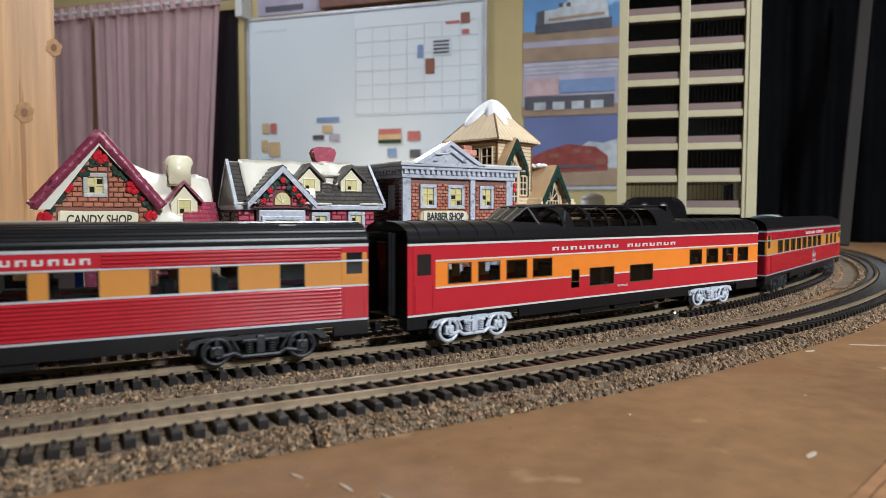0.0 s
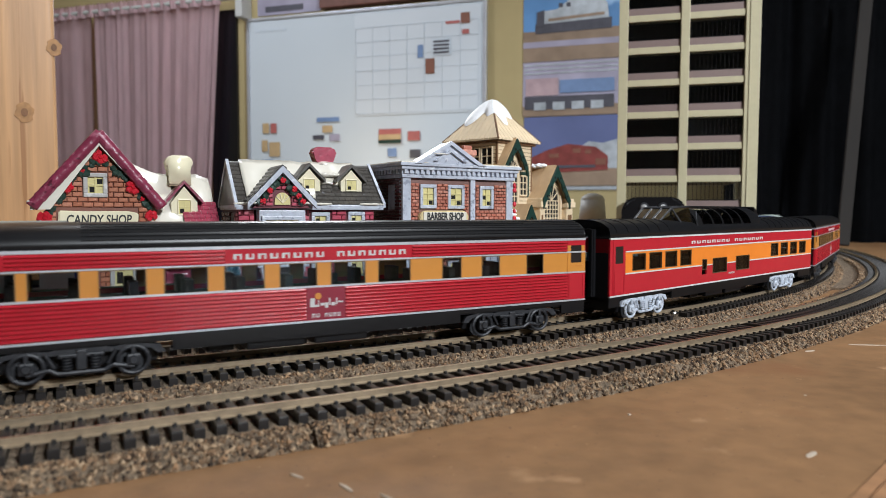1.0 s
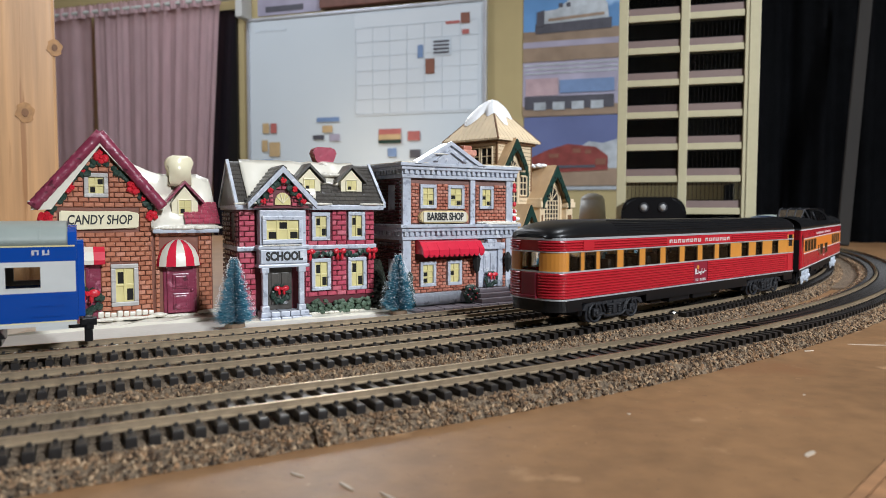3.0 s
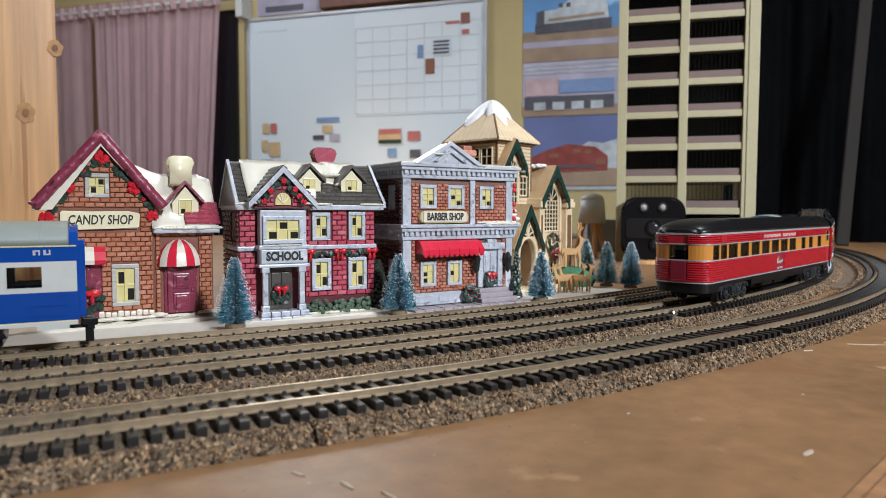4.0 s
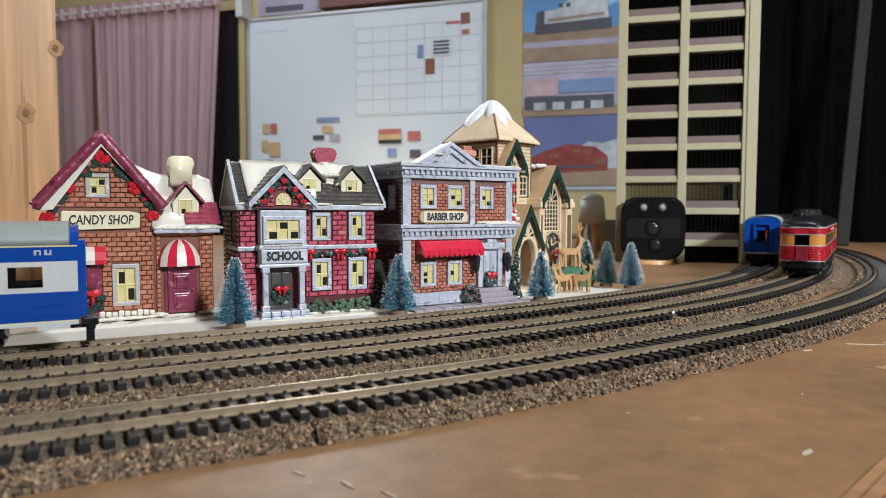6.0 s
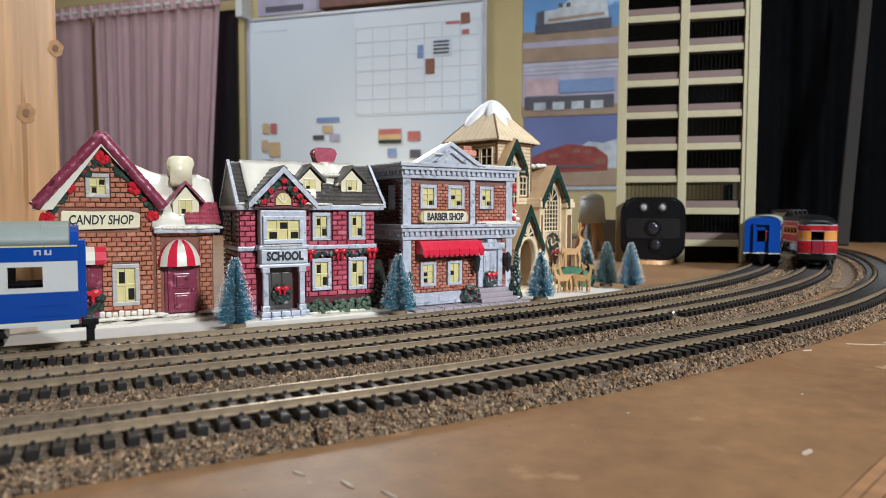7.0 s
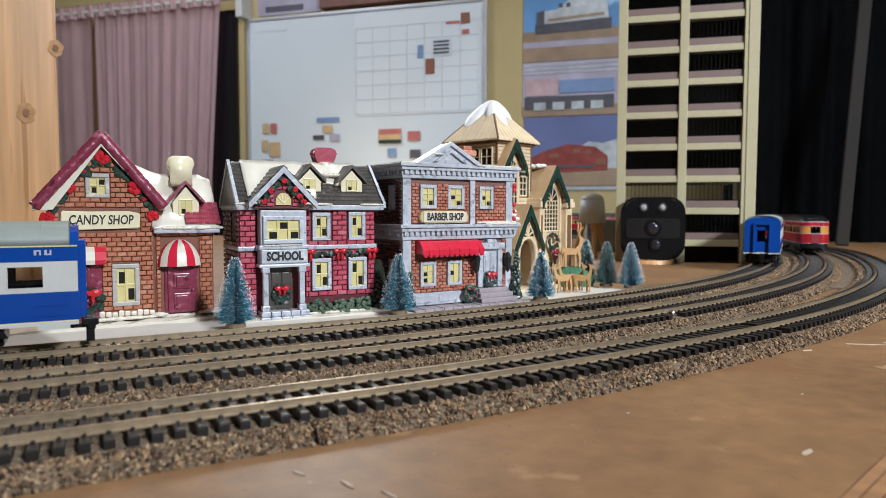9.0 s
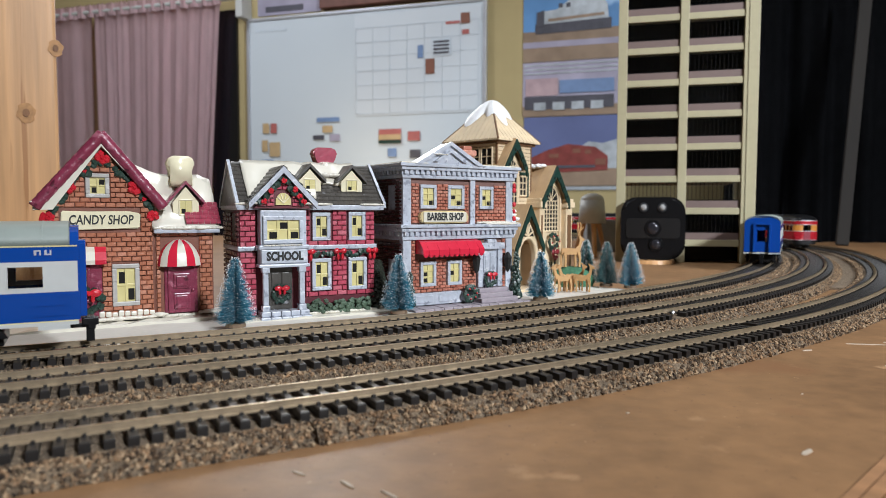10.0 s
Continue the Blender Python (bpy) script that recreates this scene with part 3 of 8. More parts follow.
def underframe(parent, L, W, nose, z1=13.0, wells=()):
    bm = bmesh.new()
    band(bm, L, W, 11.6, z1, nose, out=-0.4, thick=1.2)
    x = -L / 2 + (NX if nose else 0)
    for a, b in list(wells) + [(L / 2, L / 2)]:
        band(bm, L, W, 7.6, 11.6, False, out=-0.4, thick=1.2, x0=x, x1=a)
        x = b
    if nose:
        PRN = [(q[0] + 0.8, q[1] + 0.5) for q in plan(L, W, True)[1:-1]]
        prism(bm, [(a_ * MM, b_ * MM) for a_, b_ in PRN] + [(a_ * MM, -b_ * MM) for a_, b_ in PRN[::-1]], 7.6 * MM, 11.6 * MM, axis="z")
    box(bm, (-L / 2 + 8) * MM, (L / 2 - 1) * MM, -(W / 2 - 1) * MM, (W / 2 - 1) * MM, 11.0 * MM, 12.6 * MM)
    part("skirt", bm, BLACK, parent)
    bm = bmesh.new()
    for a, b, y in ((-30, -8, 1), (-4, 18, 1), (24, 34, 0.8), (-44, -34, 0.8)):
        box(bm, a * MM, b * MM, -(W / 2 - 2) * MM * y, (W / 2 - 2) * MM * y, 4.6 * MM, 11.2 * MM, 0.6 * MM)
    part("equipment_box", bm, BLACK, parent)


def streamlined_car(name, label, L, wins, small, nose, group="red passenger train"):
    """A fluted red car with an orange window belt; nose: round rear end."""
    W = 35.0
    c = thing(name, pose(0, 0, 0), label, "railway car", group)
    zb, zw0, zw1, ze, zt = 13.6, 27.0, 36.4, 42.4, 52.0
    all_w = wins + small
    xd = L / 2 - 11.0
    bm = bmesh.new()
    band(bm, L, W, zb, zw0 - 0.2, nose)
    band(bm, L, W, zw1 + 0.2, ze, nose)
    part("side_sheet", bm, RED, c)
    xe = -L / 2 + NX if nose else -xd + 0.5
    flutes(c, L, W, zb + 0.5, zw0 - 0.4, 9, [(xe, 7.6 - (16 if nose else 0)), (23.9 - (16 if nose else 0), xd - 0.5)], nose)
    flutes(c, L, W, zw1 + 0.4, ze - 0.3, 4, [(xe, -22.2 - (16 if nose else 0)), (53.3 - (16 if nose else 0), xd - 0.5)], nose)
    bm = bmesh.new()
    window_band(bm, L, W, zw0 - 0.2, zw1 + 0.2, all_w, nose, xb=L / 2, xa=None if nose else -L / 2)
    if nose:
        P = plan(L, W, True)[:-1]
        for sg in (1, -1):
            for i in range(len(P) - 1):
                (x0, y0), (x1, y1) = P[i], P[i + 1]
                if i == 0:
                    continue
                rows = [[bm.verts.new((x * MM, y * MM * sg, z * MM)), bm.verts.new(((x + 0.9) * MM, (y + 0.5) * MM * sg, z * MM))] for x, y in ((x0, y0), (x1, y1)) for z in (zw0 - 0.2, zw1 + 0.2)]
                bm.faces.new([rows[0][0], rows[1][0], rows[3][0], rows[2][0]]), bm.faces.new([rows[0][1], rows[1][1], rows[3][1], rows[2][1]])
    part("window_belt", bm, ORANGE2, c, "orange window belt")
    if nose:
        bm = bmesh.new()
        box(bm, (-L / 2 - 0.2) * MM, (-L / 2 + 0.3) * MM, -3.9 * MM, 3.9 * MM, (zw0 + 0.6) * MM, (zw1 - 0.4) * MM, 0.2 * MM)
        part("end_window", bm, GLASS, c)
        bm = bmesh.new()
        box(bm, (-L / 2 - 0.9) * MM, (-L / 2 + 0.5) * MM, -4.6 * MM, 4.6 * MM, (zb + 0.6) * MM, (zw0 - 0.6) * MM, 0.3 * MM)
        box(bm, (-L / 2 - 1.8) * MM, (-L / 2 - 0.7) * MM, -5.4 * MM, 5.4 * MM, (zb + 0.4) * MM, (zb + 1.8) * MM, 0.2 * MM)
        part("end_door", bm, MAROON, c, "dark red end door with a sill")
        bm = bmesh.new()
        box(bm, -113 * MM, -104.5 * MM, -18.6 * MM, -17.0 * MM, (zw1 + 0.6) * MM, (ze - 0.3) * MM, 0.3 * MM)
        part("vent_box", bm, RED, c)
    for a, b in all_w:
        pane(c, W, a, b, zw0 + 0.1, zw1 - 0.1, GLASS, BRONZE)
    for z in (zb - 0.3, zw0 - 0.35, zw1 - 0.05, ze - 0.15):
        bm = bmesh.new()
        band(bm, L, W, z, z + (0.75 if z != ze - 0.15 else 1.1), nose, out=0.30, thick=0.7)
        part("stripe", bm, SILVER, c, "thin silver stripe")
    door(c, W, xd, L / 2 - 0.6, zb + 0.5, ze - 0.2, 31.6, 39.9, RED, ORANGE2, 26.9)
    if not nose:
        door(c, W, -L / 2 + 0.6, -xd, zb + 0.5, ze - 0.2, 31.6, 39.9, RED, ORANGE2, 26.9)
        end_wall(c, -L / 2, W, 12.5, 48, BLACK, -1)
        coupler(c, -L / 2, -1)
    end_wall(c, L / 2, W, 12.5, 48, BLACK, 1)
    coupler(c, L / 2, 1)
    bm = bmesh.new()
    roof_shell(bm, L, W + 0.2, ze + 0.5, zt, nose)
    r = part("roof", bm, BLACK, c, "black ribbed roof", smooth=True)
    bm = bmesh.new()
    for sg in (1, -1):
        for k in range(7):
            a = math.pi * (0.04 + 0.052 * k)
            y = -sg * abs(math.cos(a)) ** 0.72 * (W / 2 + 0.1)
            z = ze + 0.5 + (zt - ze - 0.5) * abs(math.sin(a)) ** 0.8
            cyl(bm, ((-L / 2 + (48 if nose else 1)) * MM, y * MM, z * MM), ((L / 2 - 1) * MM, y * MM, z * MM), 0.28 * MM, n=6)
    part("roof_rib", bm, BLACK, r)
    bm = bmesh.new()
    box(bm, (L / 2 - 34) * MM, (L / 2 - 27) * MM, -13 * MM, -8 * MM, (zt - 3.6) * MM, (zt - 1.2) * MM, 0.4 * MM)
    part("roof_vent", bm, BLACK, r)
    # nameplate and emblem
    e = 16.0 if nose else 0.0
    for sg in (1, -1):
        y = -sg * (W / 2 + 0.35) * MM
        bm = bmesh.new()
        ya, yb = sorted((y, -sg * (W / 2 - 0.2) * MM))
        box(bm, (-22 - e) * MM, (53.2 - e) * MM, ya, yb, (zw1 + 0.6) * MM, (ze - 0.4) * MM)
        np_ = part("nameplate", bm, RED, c)
        bm = bmesh.new()
        letters(bm, (-19.5 - e) * MM, (51 - e) * MM, y, (zw1 + 2.0) * MM, (ze - 2.0) * MM, (8, 7), out=-sg)
        part("lettering", bm, WHITE, np_, "raised silver-white letter bars")
        bm = bmesh.new()
        box(bm, (8.1 - e) * MM, (23.7 - e) * MM, ya, yb, (zb + 0.7) * MM, (zw0 - 0.5) * MM)
        em = part("emblem_plate", bm, MAROON, c, "dark maroon emblem plate")
        bm = bmesh.new()
        yy = y - sg * 0.12 * MM
        letters(bm, (10 - e) * MM, (22 - e) * MM, y, (zb + 1.5) * MM, (zb + 3.0) * MM, (2, 4), out=-sg)
        for k, (a, b, z0, z1) in enumerate(((9.4, 11.2, 19.2, 22.6), (11.2, 12.6, 19.2, 20.0), (12.6, 13.0, 19.2, 21.6), (13.6, 15.2, 19.6, 20.6), (15.4, 16.6, 18.6, 20.6), (17, 17.5, 19.6, 22.4), (18, 19.4, 19.4, 20.6), (19.8, 20.4, 19.8, 22.2), (20.8, 22.6, 20.4, 21.0))):
            ya2, yb2 = sorted((y, yy))
            box(bm, (a - e) * MM, (b - e) * MM, ya2, yb2, z0 * MM, z1 * MM)
        part("lettering", bm, WHITE, em)
        bm = bmesh.new()
        cyl(bm, ((12.6 - e) * MM, y, 23.3 * MM), ((12.6 - e) * MM, yy, 23.3 * MM), 1.3 * MM, n=16)
        part("sun_disc", bm, ORANGE2, em, "small orange disc")
    xr = -L / 2 + (47 if nose else 42)
    underframe(c, L, W, nose, zb, [(xr - 28, xr + 28), (L / 2 - 70, L / 2 - 14)])
    truck(c, xr, DGREY, DGREY, 52)
    truck(c, L / 2 - 42, DGREY, DGREY, 52)
    # floor and seats inside
    bm = bmesh.new()
    box(bm, (-L / 2 + 10) * MM, (L / 2 - 2) * MM, -15.5 * MM, 15.5 * MM, 24.0 * MM, 25.0 * MM)
    for k in range(12):
        x = -L / 2 + 26 + k * (L - 46) / 12
        for y0, y1 in ((-14, -5), (5, 14)):
            box(bm, x * MM, (x + 3) * MM, y0 * MM, y1 * MM, 25.0 * MM, 31.5 * MM)
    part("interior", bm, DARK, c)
    return c


def dome_car(label):
    L, W = 272.0, 35.0
    c = thing("dome_car", pose(0, 0, 0), label, "railway car", "red passenger train")
    zb, zo0, zo1, ze, zt = 13.2, 24.2, 35.2, 42.2, 51.8
    tall = [(-115.6 + 16.55 * k, -102.7 + 16.55 * k) for k in range(4)] + [(60.1 + 17.2 * k, 72.6 + 17.2 * k) for k in range(4)]
    low = [(-39.6, -33.8, 21.4, 27.6), (-26.3, -7.2, 18.6, 27.9), (5.6, 25.6, 18.6, 27.9)]
    xo = -122.0
    bm = bmesh.new()
    band(bm, L, W, zo1, ze, False)
    window_band(bm, L, W, zb, 18.6, [], False)
    window_band(bm, L, W, 18.6, zo0, [(a, b) for a, b, _, _ in low], False)
    band(bm, L, W, zo0, zo1, False, x0=-L / 2, x1=xo, thick=1.0)
    part("side_sheet", bm, RED, c, "smooth red side")
    bm = bmesh.new()
    window_band(bm, L, W, zo0, 25.3, [(a, b) for a, b, _, _ in low], False, xa=xo)
    window_band(bm, L, W, 25.3, 27.8, tall + [(a, b) for a, b, _, _ in low], False, xa=xo)
    window_band(bm, L, W, 27.8, 34.2, tall, False, xa=xo)
    window_band(bm, L, W, 34.2, zo1, [], False, xa=xo)
    part("window_belt", bm, ORANGE, c, "orange window belt")
    for a, b in tall:
        pane(c, W, a, b, 25.3, 34.2, GLASS, BRONZE)
    for a, b, z0, z1 in low:
        pane(c, W, a, b, z0, z1, GLASS, BRONZE)
    for z, h, a in ((zb - 0.3, 0.8, -L / 2), (zo0 - 0.4, 0.7, xo), (zo1 - 0.1, 0.7, xo), (ze - 0.3, 0.9, -L / 2)):
        bm = bmesh.new()
        if z == zo0 - 0.4:
            window_band(bm, L, W + 0.4, z, z + h, [(p - 0.3, q + 0.3) for p, q, _, _ in low], False, xa=a)
        else:
            band(bm, L, W + 0.4, z, z + h, False, x0=a, x1=L / 2)
        part("stripe", bm, WHITE, c, "thin white stripe")
    door(c, W, -133.4, -122.6, zb + 0.6, ze - 0.4, 29.7, 38.4, RED, RED, 26.5)
    for sg, x in ((-1, -L / 2), (1, L / 2)):
        end_wall(c, x, W, 12.5, 48, BLACK, sg)
        coupler(c, x, sg)
    bm = bmesh.new()
    roof_shell(bm, L, W + 0.2, ze + 0.5, zt, False)
    r = part("roof", bm, BLACK, c, "black roof with cross seams", smooth=True)
    for k in range(26):
        x = -130 + k * 10.4
        if -78 < x < 52:
            continue
        bm = bmesh.new()
        rows = []
        for j in range(1, 16):
            a = math.pi * j / 16
            cc, s = math.cos(a), math.sin(a)
            y, z = math.copysign(abs(cc) ** 0.72, cc) * (W / 2 + 0.3), ze + 0.5 + (zt - ze - 0.2) * abs(s) ** 0.8
            rows.append([bm.verts.new(((x + d) * MM, y * MM * e, (ze + 0.5 + (z - ze - 0.5) * e) * MM)) for d, e in ((-0.3, 0.985), (-0.2, 1.006), (0.2, 1.006), (0.3, 0.985))])
        for i in range(len(rows) - 1):
            for j in range(3):
                bm.faces.new([rows[i][j], rows[i][j + 1], rows[i + 1][j + 1], rows[i + 1][j]])
        part("seam", bm, BLACK, r)
    # the dome: a black frame with sloped ends, curved side panes and front panes
    def dome_y(z):
        f = min(1.0, max(0.0, (z - 44.0) / 15.2))
        return 15.6 * math.sqrt(max(0.0, 1 - f ** 2.6)) + 0.4

    bm = bmesh.new()
    box(bm, -45 * MM, 46 * MM, -15.9 * MM, 15.9 * MM, 43.4 * MM, 48.4 * MM, 0.6 * MM)
    zs = [48.2, 50.5, 52.8, 55.0, 57.0, 58.4, 59.2]

    def rib(x0, x1, z_from=0):
        for sg in (1, -1):
            rows = []
            for z in zs[z_from:]:
                rows.append([bm.verts.new((x * MM, sg * (dome_y(z) - e) * MM, z * MM)) for x, e in ((x0, 0), (x1, 0), (x1, 1.0), (x0, 1.0))])
            for i in range(len(rows) - 1):
                for j in range(4):
                    bm.faces.new([rows[i][j], rows[i][(j + 1) % 4], rows[i + 1][(j + 1) % 4], rows[i + 1][j]])
    rib(-44, -36)
    for k in range(1, 5):
        rib(-36 + 13.4 * k - 0.9, -36 + 13.4 * k + 0.9)
    rib(31, 46)
    box(bm, -44 * MM, 46 * MM, -5.6 * MM, 5.6 * MM, 58.4 * MM, 59.6 * MM, 0.4 * MM)
    prism(bm, [(46 * MM, 48 * MM), (46 * MM, 59.4 * MM), (50 * MM, 57 * MM), (55 * MM, 51 * MM), (56 * MM, 48 * MM)], -11 * MM, 11 * MM)
    d = part("dome", bm, BLACK, c, "black dome frame")
    for k in range(5):
        for sg in (1, -1):
            bm = bmesh.new()
            x0, x1 = -36 + 13.4 * k + (0.9 if k else 0), -36 + 13.4 * (k + 1) - (0.9 if k < 4 else 0)
            rows = [[bm.verts.new((x * MM, sg * (dome_y(z) - e) * MM, z * MM)) for x, e in ((x0, 0.3), (x1, 0.3), (x1, 0.7), (x0, 0.7))] for z in zs]
            for i in range(len(rows) - 1):
                for j in range(4):
                    bm.faces.new([rows[i][j], rows[i][(j + 1) % 4], rows[i + 1][(j + 1) % 4], rows[i + 1][j]])
            part("dome_pane", bm, DARKGLASS, d)
    bm = bmesh.new()
    for y in (-11.5, -4.0, 4.0, 11.5):
        cyl(bm, (-73 * MM, y * 0.75 * MM, 51 * MM), (-62 * MM, y * 0.8 * MM, 58 * MM), 0.55 * MM, n=8)
        cyl(bm, (-62 * MM, y * 0.8 * MM, 58 * MM), (-44 * MM, y * 0.9 * MM, 59 * MM), 0.55 * MM, n=8)
    for sg in (1, -1):
        cyl(bm, (-73 * MM, sg * 8.6 * MM, 51 * MM), (-44 * MM, sg * 15.6 * MM, 46.5 * MM), 0.55 * MM, n=8)
        cyl(bm, (-62 * MM, sg * 9.2 * MM, 58 * MM), (-57 * MM, sg * 13.0 * MM, 49 * MM), 0.6 * MM, n=8)
        cyl(bm, (-44 * MM, sg * 15.8 * MM, 46.5 * MM), (-39.5 * MM, sg * 12.6 * MM, 56 * MM), 0.6 * MM, n=8)
    cyl(bm, (-62 * MM, -9.2 * MM, 58 * MM), (-62 * MM, 9.2 * MM, 58 * MM), 0.55 * MM, n=8)
    cyl(bm, (-73 * MM, -8.6 * MM, 51 * MM), (-73 * MM, 8.6 * MM, 51 * MM), 0.55 * MM, n=8)
    part("front_frame", bm, DGREY, d, "dark edges of the front panes")
    bm = bmesh.new()
    P = [(-73, 8.4, 51), (-62, 9.0, 58), (-44, 10.2, 58.8), (-44, 15.0, 47.0)]
    for sg in (1, -1):
        v = [bm.verts.new((x * MM, sg * y * MM, z * MM)) for x, y, z in P]
        bm.faces.new(v[:3] + v[3:])
    v = [bm.verts.new((x * MM, y * MM, z * MM)) for x, y, z in ((-73, -8.4, 51), (-73, 8.4, 51), (-62, 9, 58), (-62, -9, 58))]
    bm.faces.new(v)
    v = [bm.verts.new((x * MM, y * MM, z * MM)) for x, y, z in ((-62, -9, 58), (-62, 9, 58), (-44, 10.2, 58.8), (-44, -10.2, 58.8))]
    bm.faces.new(v)
    part("front_pane", bm, DARKGLASS, d)
    for sg in (1, -1):
        bm = bmesh.new()
        letters(bm, -53.6 * MM, 47 * MM, -sg * (W / 2) * MM, 37.4 * MM, 39.1 * MM, (8, 7), out=-sg)
        letters(bm, -4.5 * MM, 4 * MM, -sg * (W / 2) * MM, 17.0 * MM, 18.0 * MM, (5,), out=-sg)
        part("lettering", bm, WHITE, c, "thin silver-white letter bars")
    underframe(c, L, W, False, zb, [(-126, -74), (60, 112)])
    truck(c, -100, TRUCKSILVER, DGREY, 46)
    truck(c, 86, TRUCKSILVER, DGREY, 46)
    bm = bmesh.new()
    box(bm, -130 * MM, 133 * MM, -15.5 * MM, 15.5 * MM, 15.0 * MM, 16.0 * MM)
    for k in range(14):
        x = -116 + k * 17
        box(bm, x * MM, (x + 3) * MM, -14 * MM, -5 * MM, 16 * MM, 29 * MM)
        box(bm, x * MM, (x + 3) * MM, 5 * MM, 14 * MM, 16 * MM, 29 * MM)
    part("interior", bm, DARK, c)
    return c


BLUEROOF = GREYROOF
CREAMLINE = mat("cream_stripe", (0.70, 0.62, 0.30), 0.45, 0, 0.05, 150, 0.05)


def blue_car(label, L=260.0):
    W = 35.0
    c = thing("coach", pose(0, 0, 0), label, "railway car", "blue passenger train")
    bm = bmesh.new()
    wins = [(106.3 - 22.5 * k, 118.4 - 22.5 * k) for k in range(10)]
    band(bm, L, W, 13.0, 24.3, False)
    band(bm, L, W, 36.3, 42.0, False)
    part("side_sheet", bm, BLUE, c, "glossy blue side")
    bm = bmesh.new()
    window_band(bm, L, W, 24.3, 26.0, [], False)
    window_band(bm, L, W, 26.0, 34.7, wins, False)
    window_band(bm, L, W, 34.7, 36.3, [], False)
    part("window_belt", bm, WHITE, c, "white window belt")
    for a, b in wins:
        pane(c, W, a, b, 26.0, 34.7, GLASS, WHITE)
    bm = bmesh.new()
    band(bm, L, W + 0.3, 11.2, 12.6, False)
    for k in range(-1, 2, 2):
        box(bm, (L / 2 - 14) * MM, (L / 2 - 3) * MM, k * 17.2 * MM - 0.5 * MM, k * 17.2 * MM + 0.5 * MM, 9.6 * MM, 11.2 * MM)
    part("sill", bm, WHITE, c, "white lower sill with step wells")
    bm = bmesh.new()
    band(bm, L, W + 0.2, 12.6, 13.0, False)
    band(bm, L, W + 0.2, 42.0, 42.5, False)
    part("stripe", bm, CREAMLINE, c, "thin yellow stripe")
    bm = bmesh.new()
    roof_shell(bm, L - 5, W + 0.2, 42.5, 51.8, False)
    r = part("roof", bm, BLUEROOF, c, "grey roof with rivet rows", smooth=True)
    bm = bmesh.new()
    for k in range(130):
        x = (-L / 2 + 4 + k * 1.93) * MM
        for sg in (1, -1):
            box(bm, x, x + 0.5 * MM, sg * 17.55 * MM - 0.2 * MM, sg * 17.55 * MM + 0.2 * MM, 43.6 * MM, 44.1 * MM)
    part("rivets", bm, BLUEROOF, r)
    for k in range(8):
        x = L / 2 - 12 - k * 30
        bm = bmesh.new()
        rows = []
        for j in range(1, 16):
            a = math.pi * j / 16
            cc, s = math.cos(a), math.sin(a)
            y, z = math.copysign(abs(cc) ** 0.72, cc) * (W / 2 + 0.1), 42.5 + 9.4 * abs(s) ** 0.8
            rows.append([bm.verts.new(((x + d) * MM, y * MM * e, (42.5 + (z - 42.5) * e) * MM)) for d, e in ((-0.4, 0.985), (-0.3, 1.008), (0.3, 1.008), (0.4, 0.985))])
        for i in range(len(rows) - 1):
            for j in range(3):
                bm.faces.new([rows[i][j], rows[i][j + 1], rows[i + 1][j + 1], rows[i + 1][j]])
        part("seam", bm, BLUEROOF, r)
    # moulded blue ends with an arched top and a recessed doorway
    for sg in (-1, 1):
        bm = bmesh.new()
        xa, xb = sorted((sg * (L / 2 - 3) * MM, sg * (L / 2 + 0.6) * MM))
        arch = [(17.4 * math.cos(math.pi * k / 14) ** 1 if k not in (0, 14) else math.copysign(17.4, 7 - k), 41.5 + 8.6 * math.sin(math.pi * k / 14) ** 0.75) for k in range(15)]
        arch = [(math.copysign(abs(y / 17.4) ** 0.7 * 17.4, y), z) for y, z in arch]
        right = [(17.4, 13.0)] + [a for a in arch if a[0] > 4.9] + [(4.8, 49.5), (4.8, 13.0)]
        left = [(-y, z) for y, z in right][::-1]
        prism(bm, [(y * MM, z * MM) for y, z in right], xa, xb, axis="x")
        prism(bm, [(y * MM, z * MM) for y, z in left], xa, xb, axis="x")
        box(bm, xa, xb, -4.8 * MM, 4.8 * MM, 42 * MM, 49.5 * MM)
        for y in (-7.6, 7.6):
            box(bm, *sorted((sg * (L / 2 + 0.4) * MM, sg * (L / 2 + 3.0) * MM)), (y - 1.0) * MM, (y + 1.0) * MM, 13 * MM, 43 * MM, 0.3 * MM)
        box(bm, *sorted((sg * (L / 2 + 0.4) * MM, sg * (L / 2 + 3.0) * MM)), -7.6 * MM, 7.6 * MM, 42 * MM, 44 * MM, 0.3 * MM)
        part("end_wall", bm, BLUE, c, "blue moulded end with an open doorway")
        coupler(c, sg * L / 2, sg)
    for sg in (-1, 1):
        bm = bmesh.new()
        x = sg * (L / 2 + 4.0)
        box(bm, (x - 1.6) * MM, (x + 1.6) * MM, -1.8 * MM, 1.8 * MM, 1.2 * MM, 12.0 * MM, 0.5 * MM)
        box(bm, (x - 3.2) * MM, (x + 3.2) * MM, -2.4 * MM, 2.4 * MM, 8.0 * MM, 11.4 * MM, 0.6 * MM)
        part("coupler_hook", bm, BLACK, c, "black hanging coupler hook")
    bm = bmesh.new()
    for sg in (1, -1):
        letters(bm, (L / 2 - 15) * MM, (L / 2 - 8) * MM, -sg * 17.5 * MM, 38.8 * MM, 40.8 * MM, (2,), out=-sg)
    part("lettering", bm, SILVER, c)
    for sg in (1, -1):
        bm = bmesh.new()
        for a, b, z0, z1 in ((L / 2 - 15, L / 2 - 4, 19.0, 19.4), (L / 2 - 15, L / 2 - 4, 15.0, 15.4), (L / 2 - 6, L / 2 - 3, 22.6, 23.2)):
            ya, yb = sorted((-sg * 17.4 * MM, -sg * 17.9 * MM))
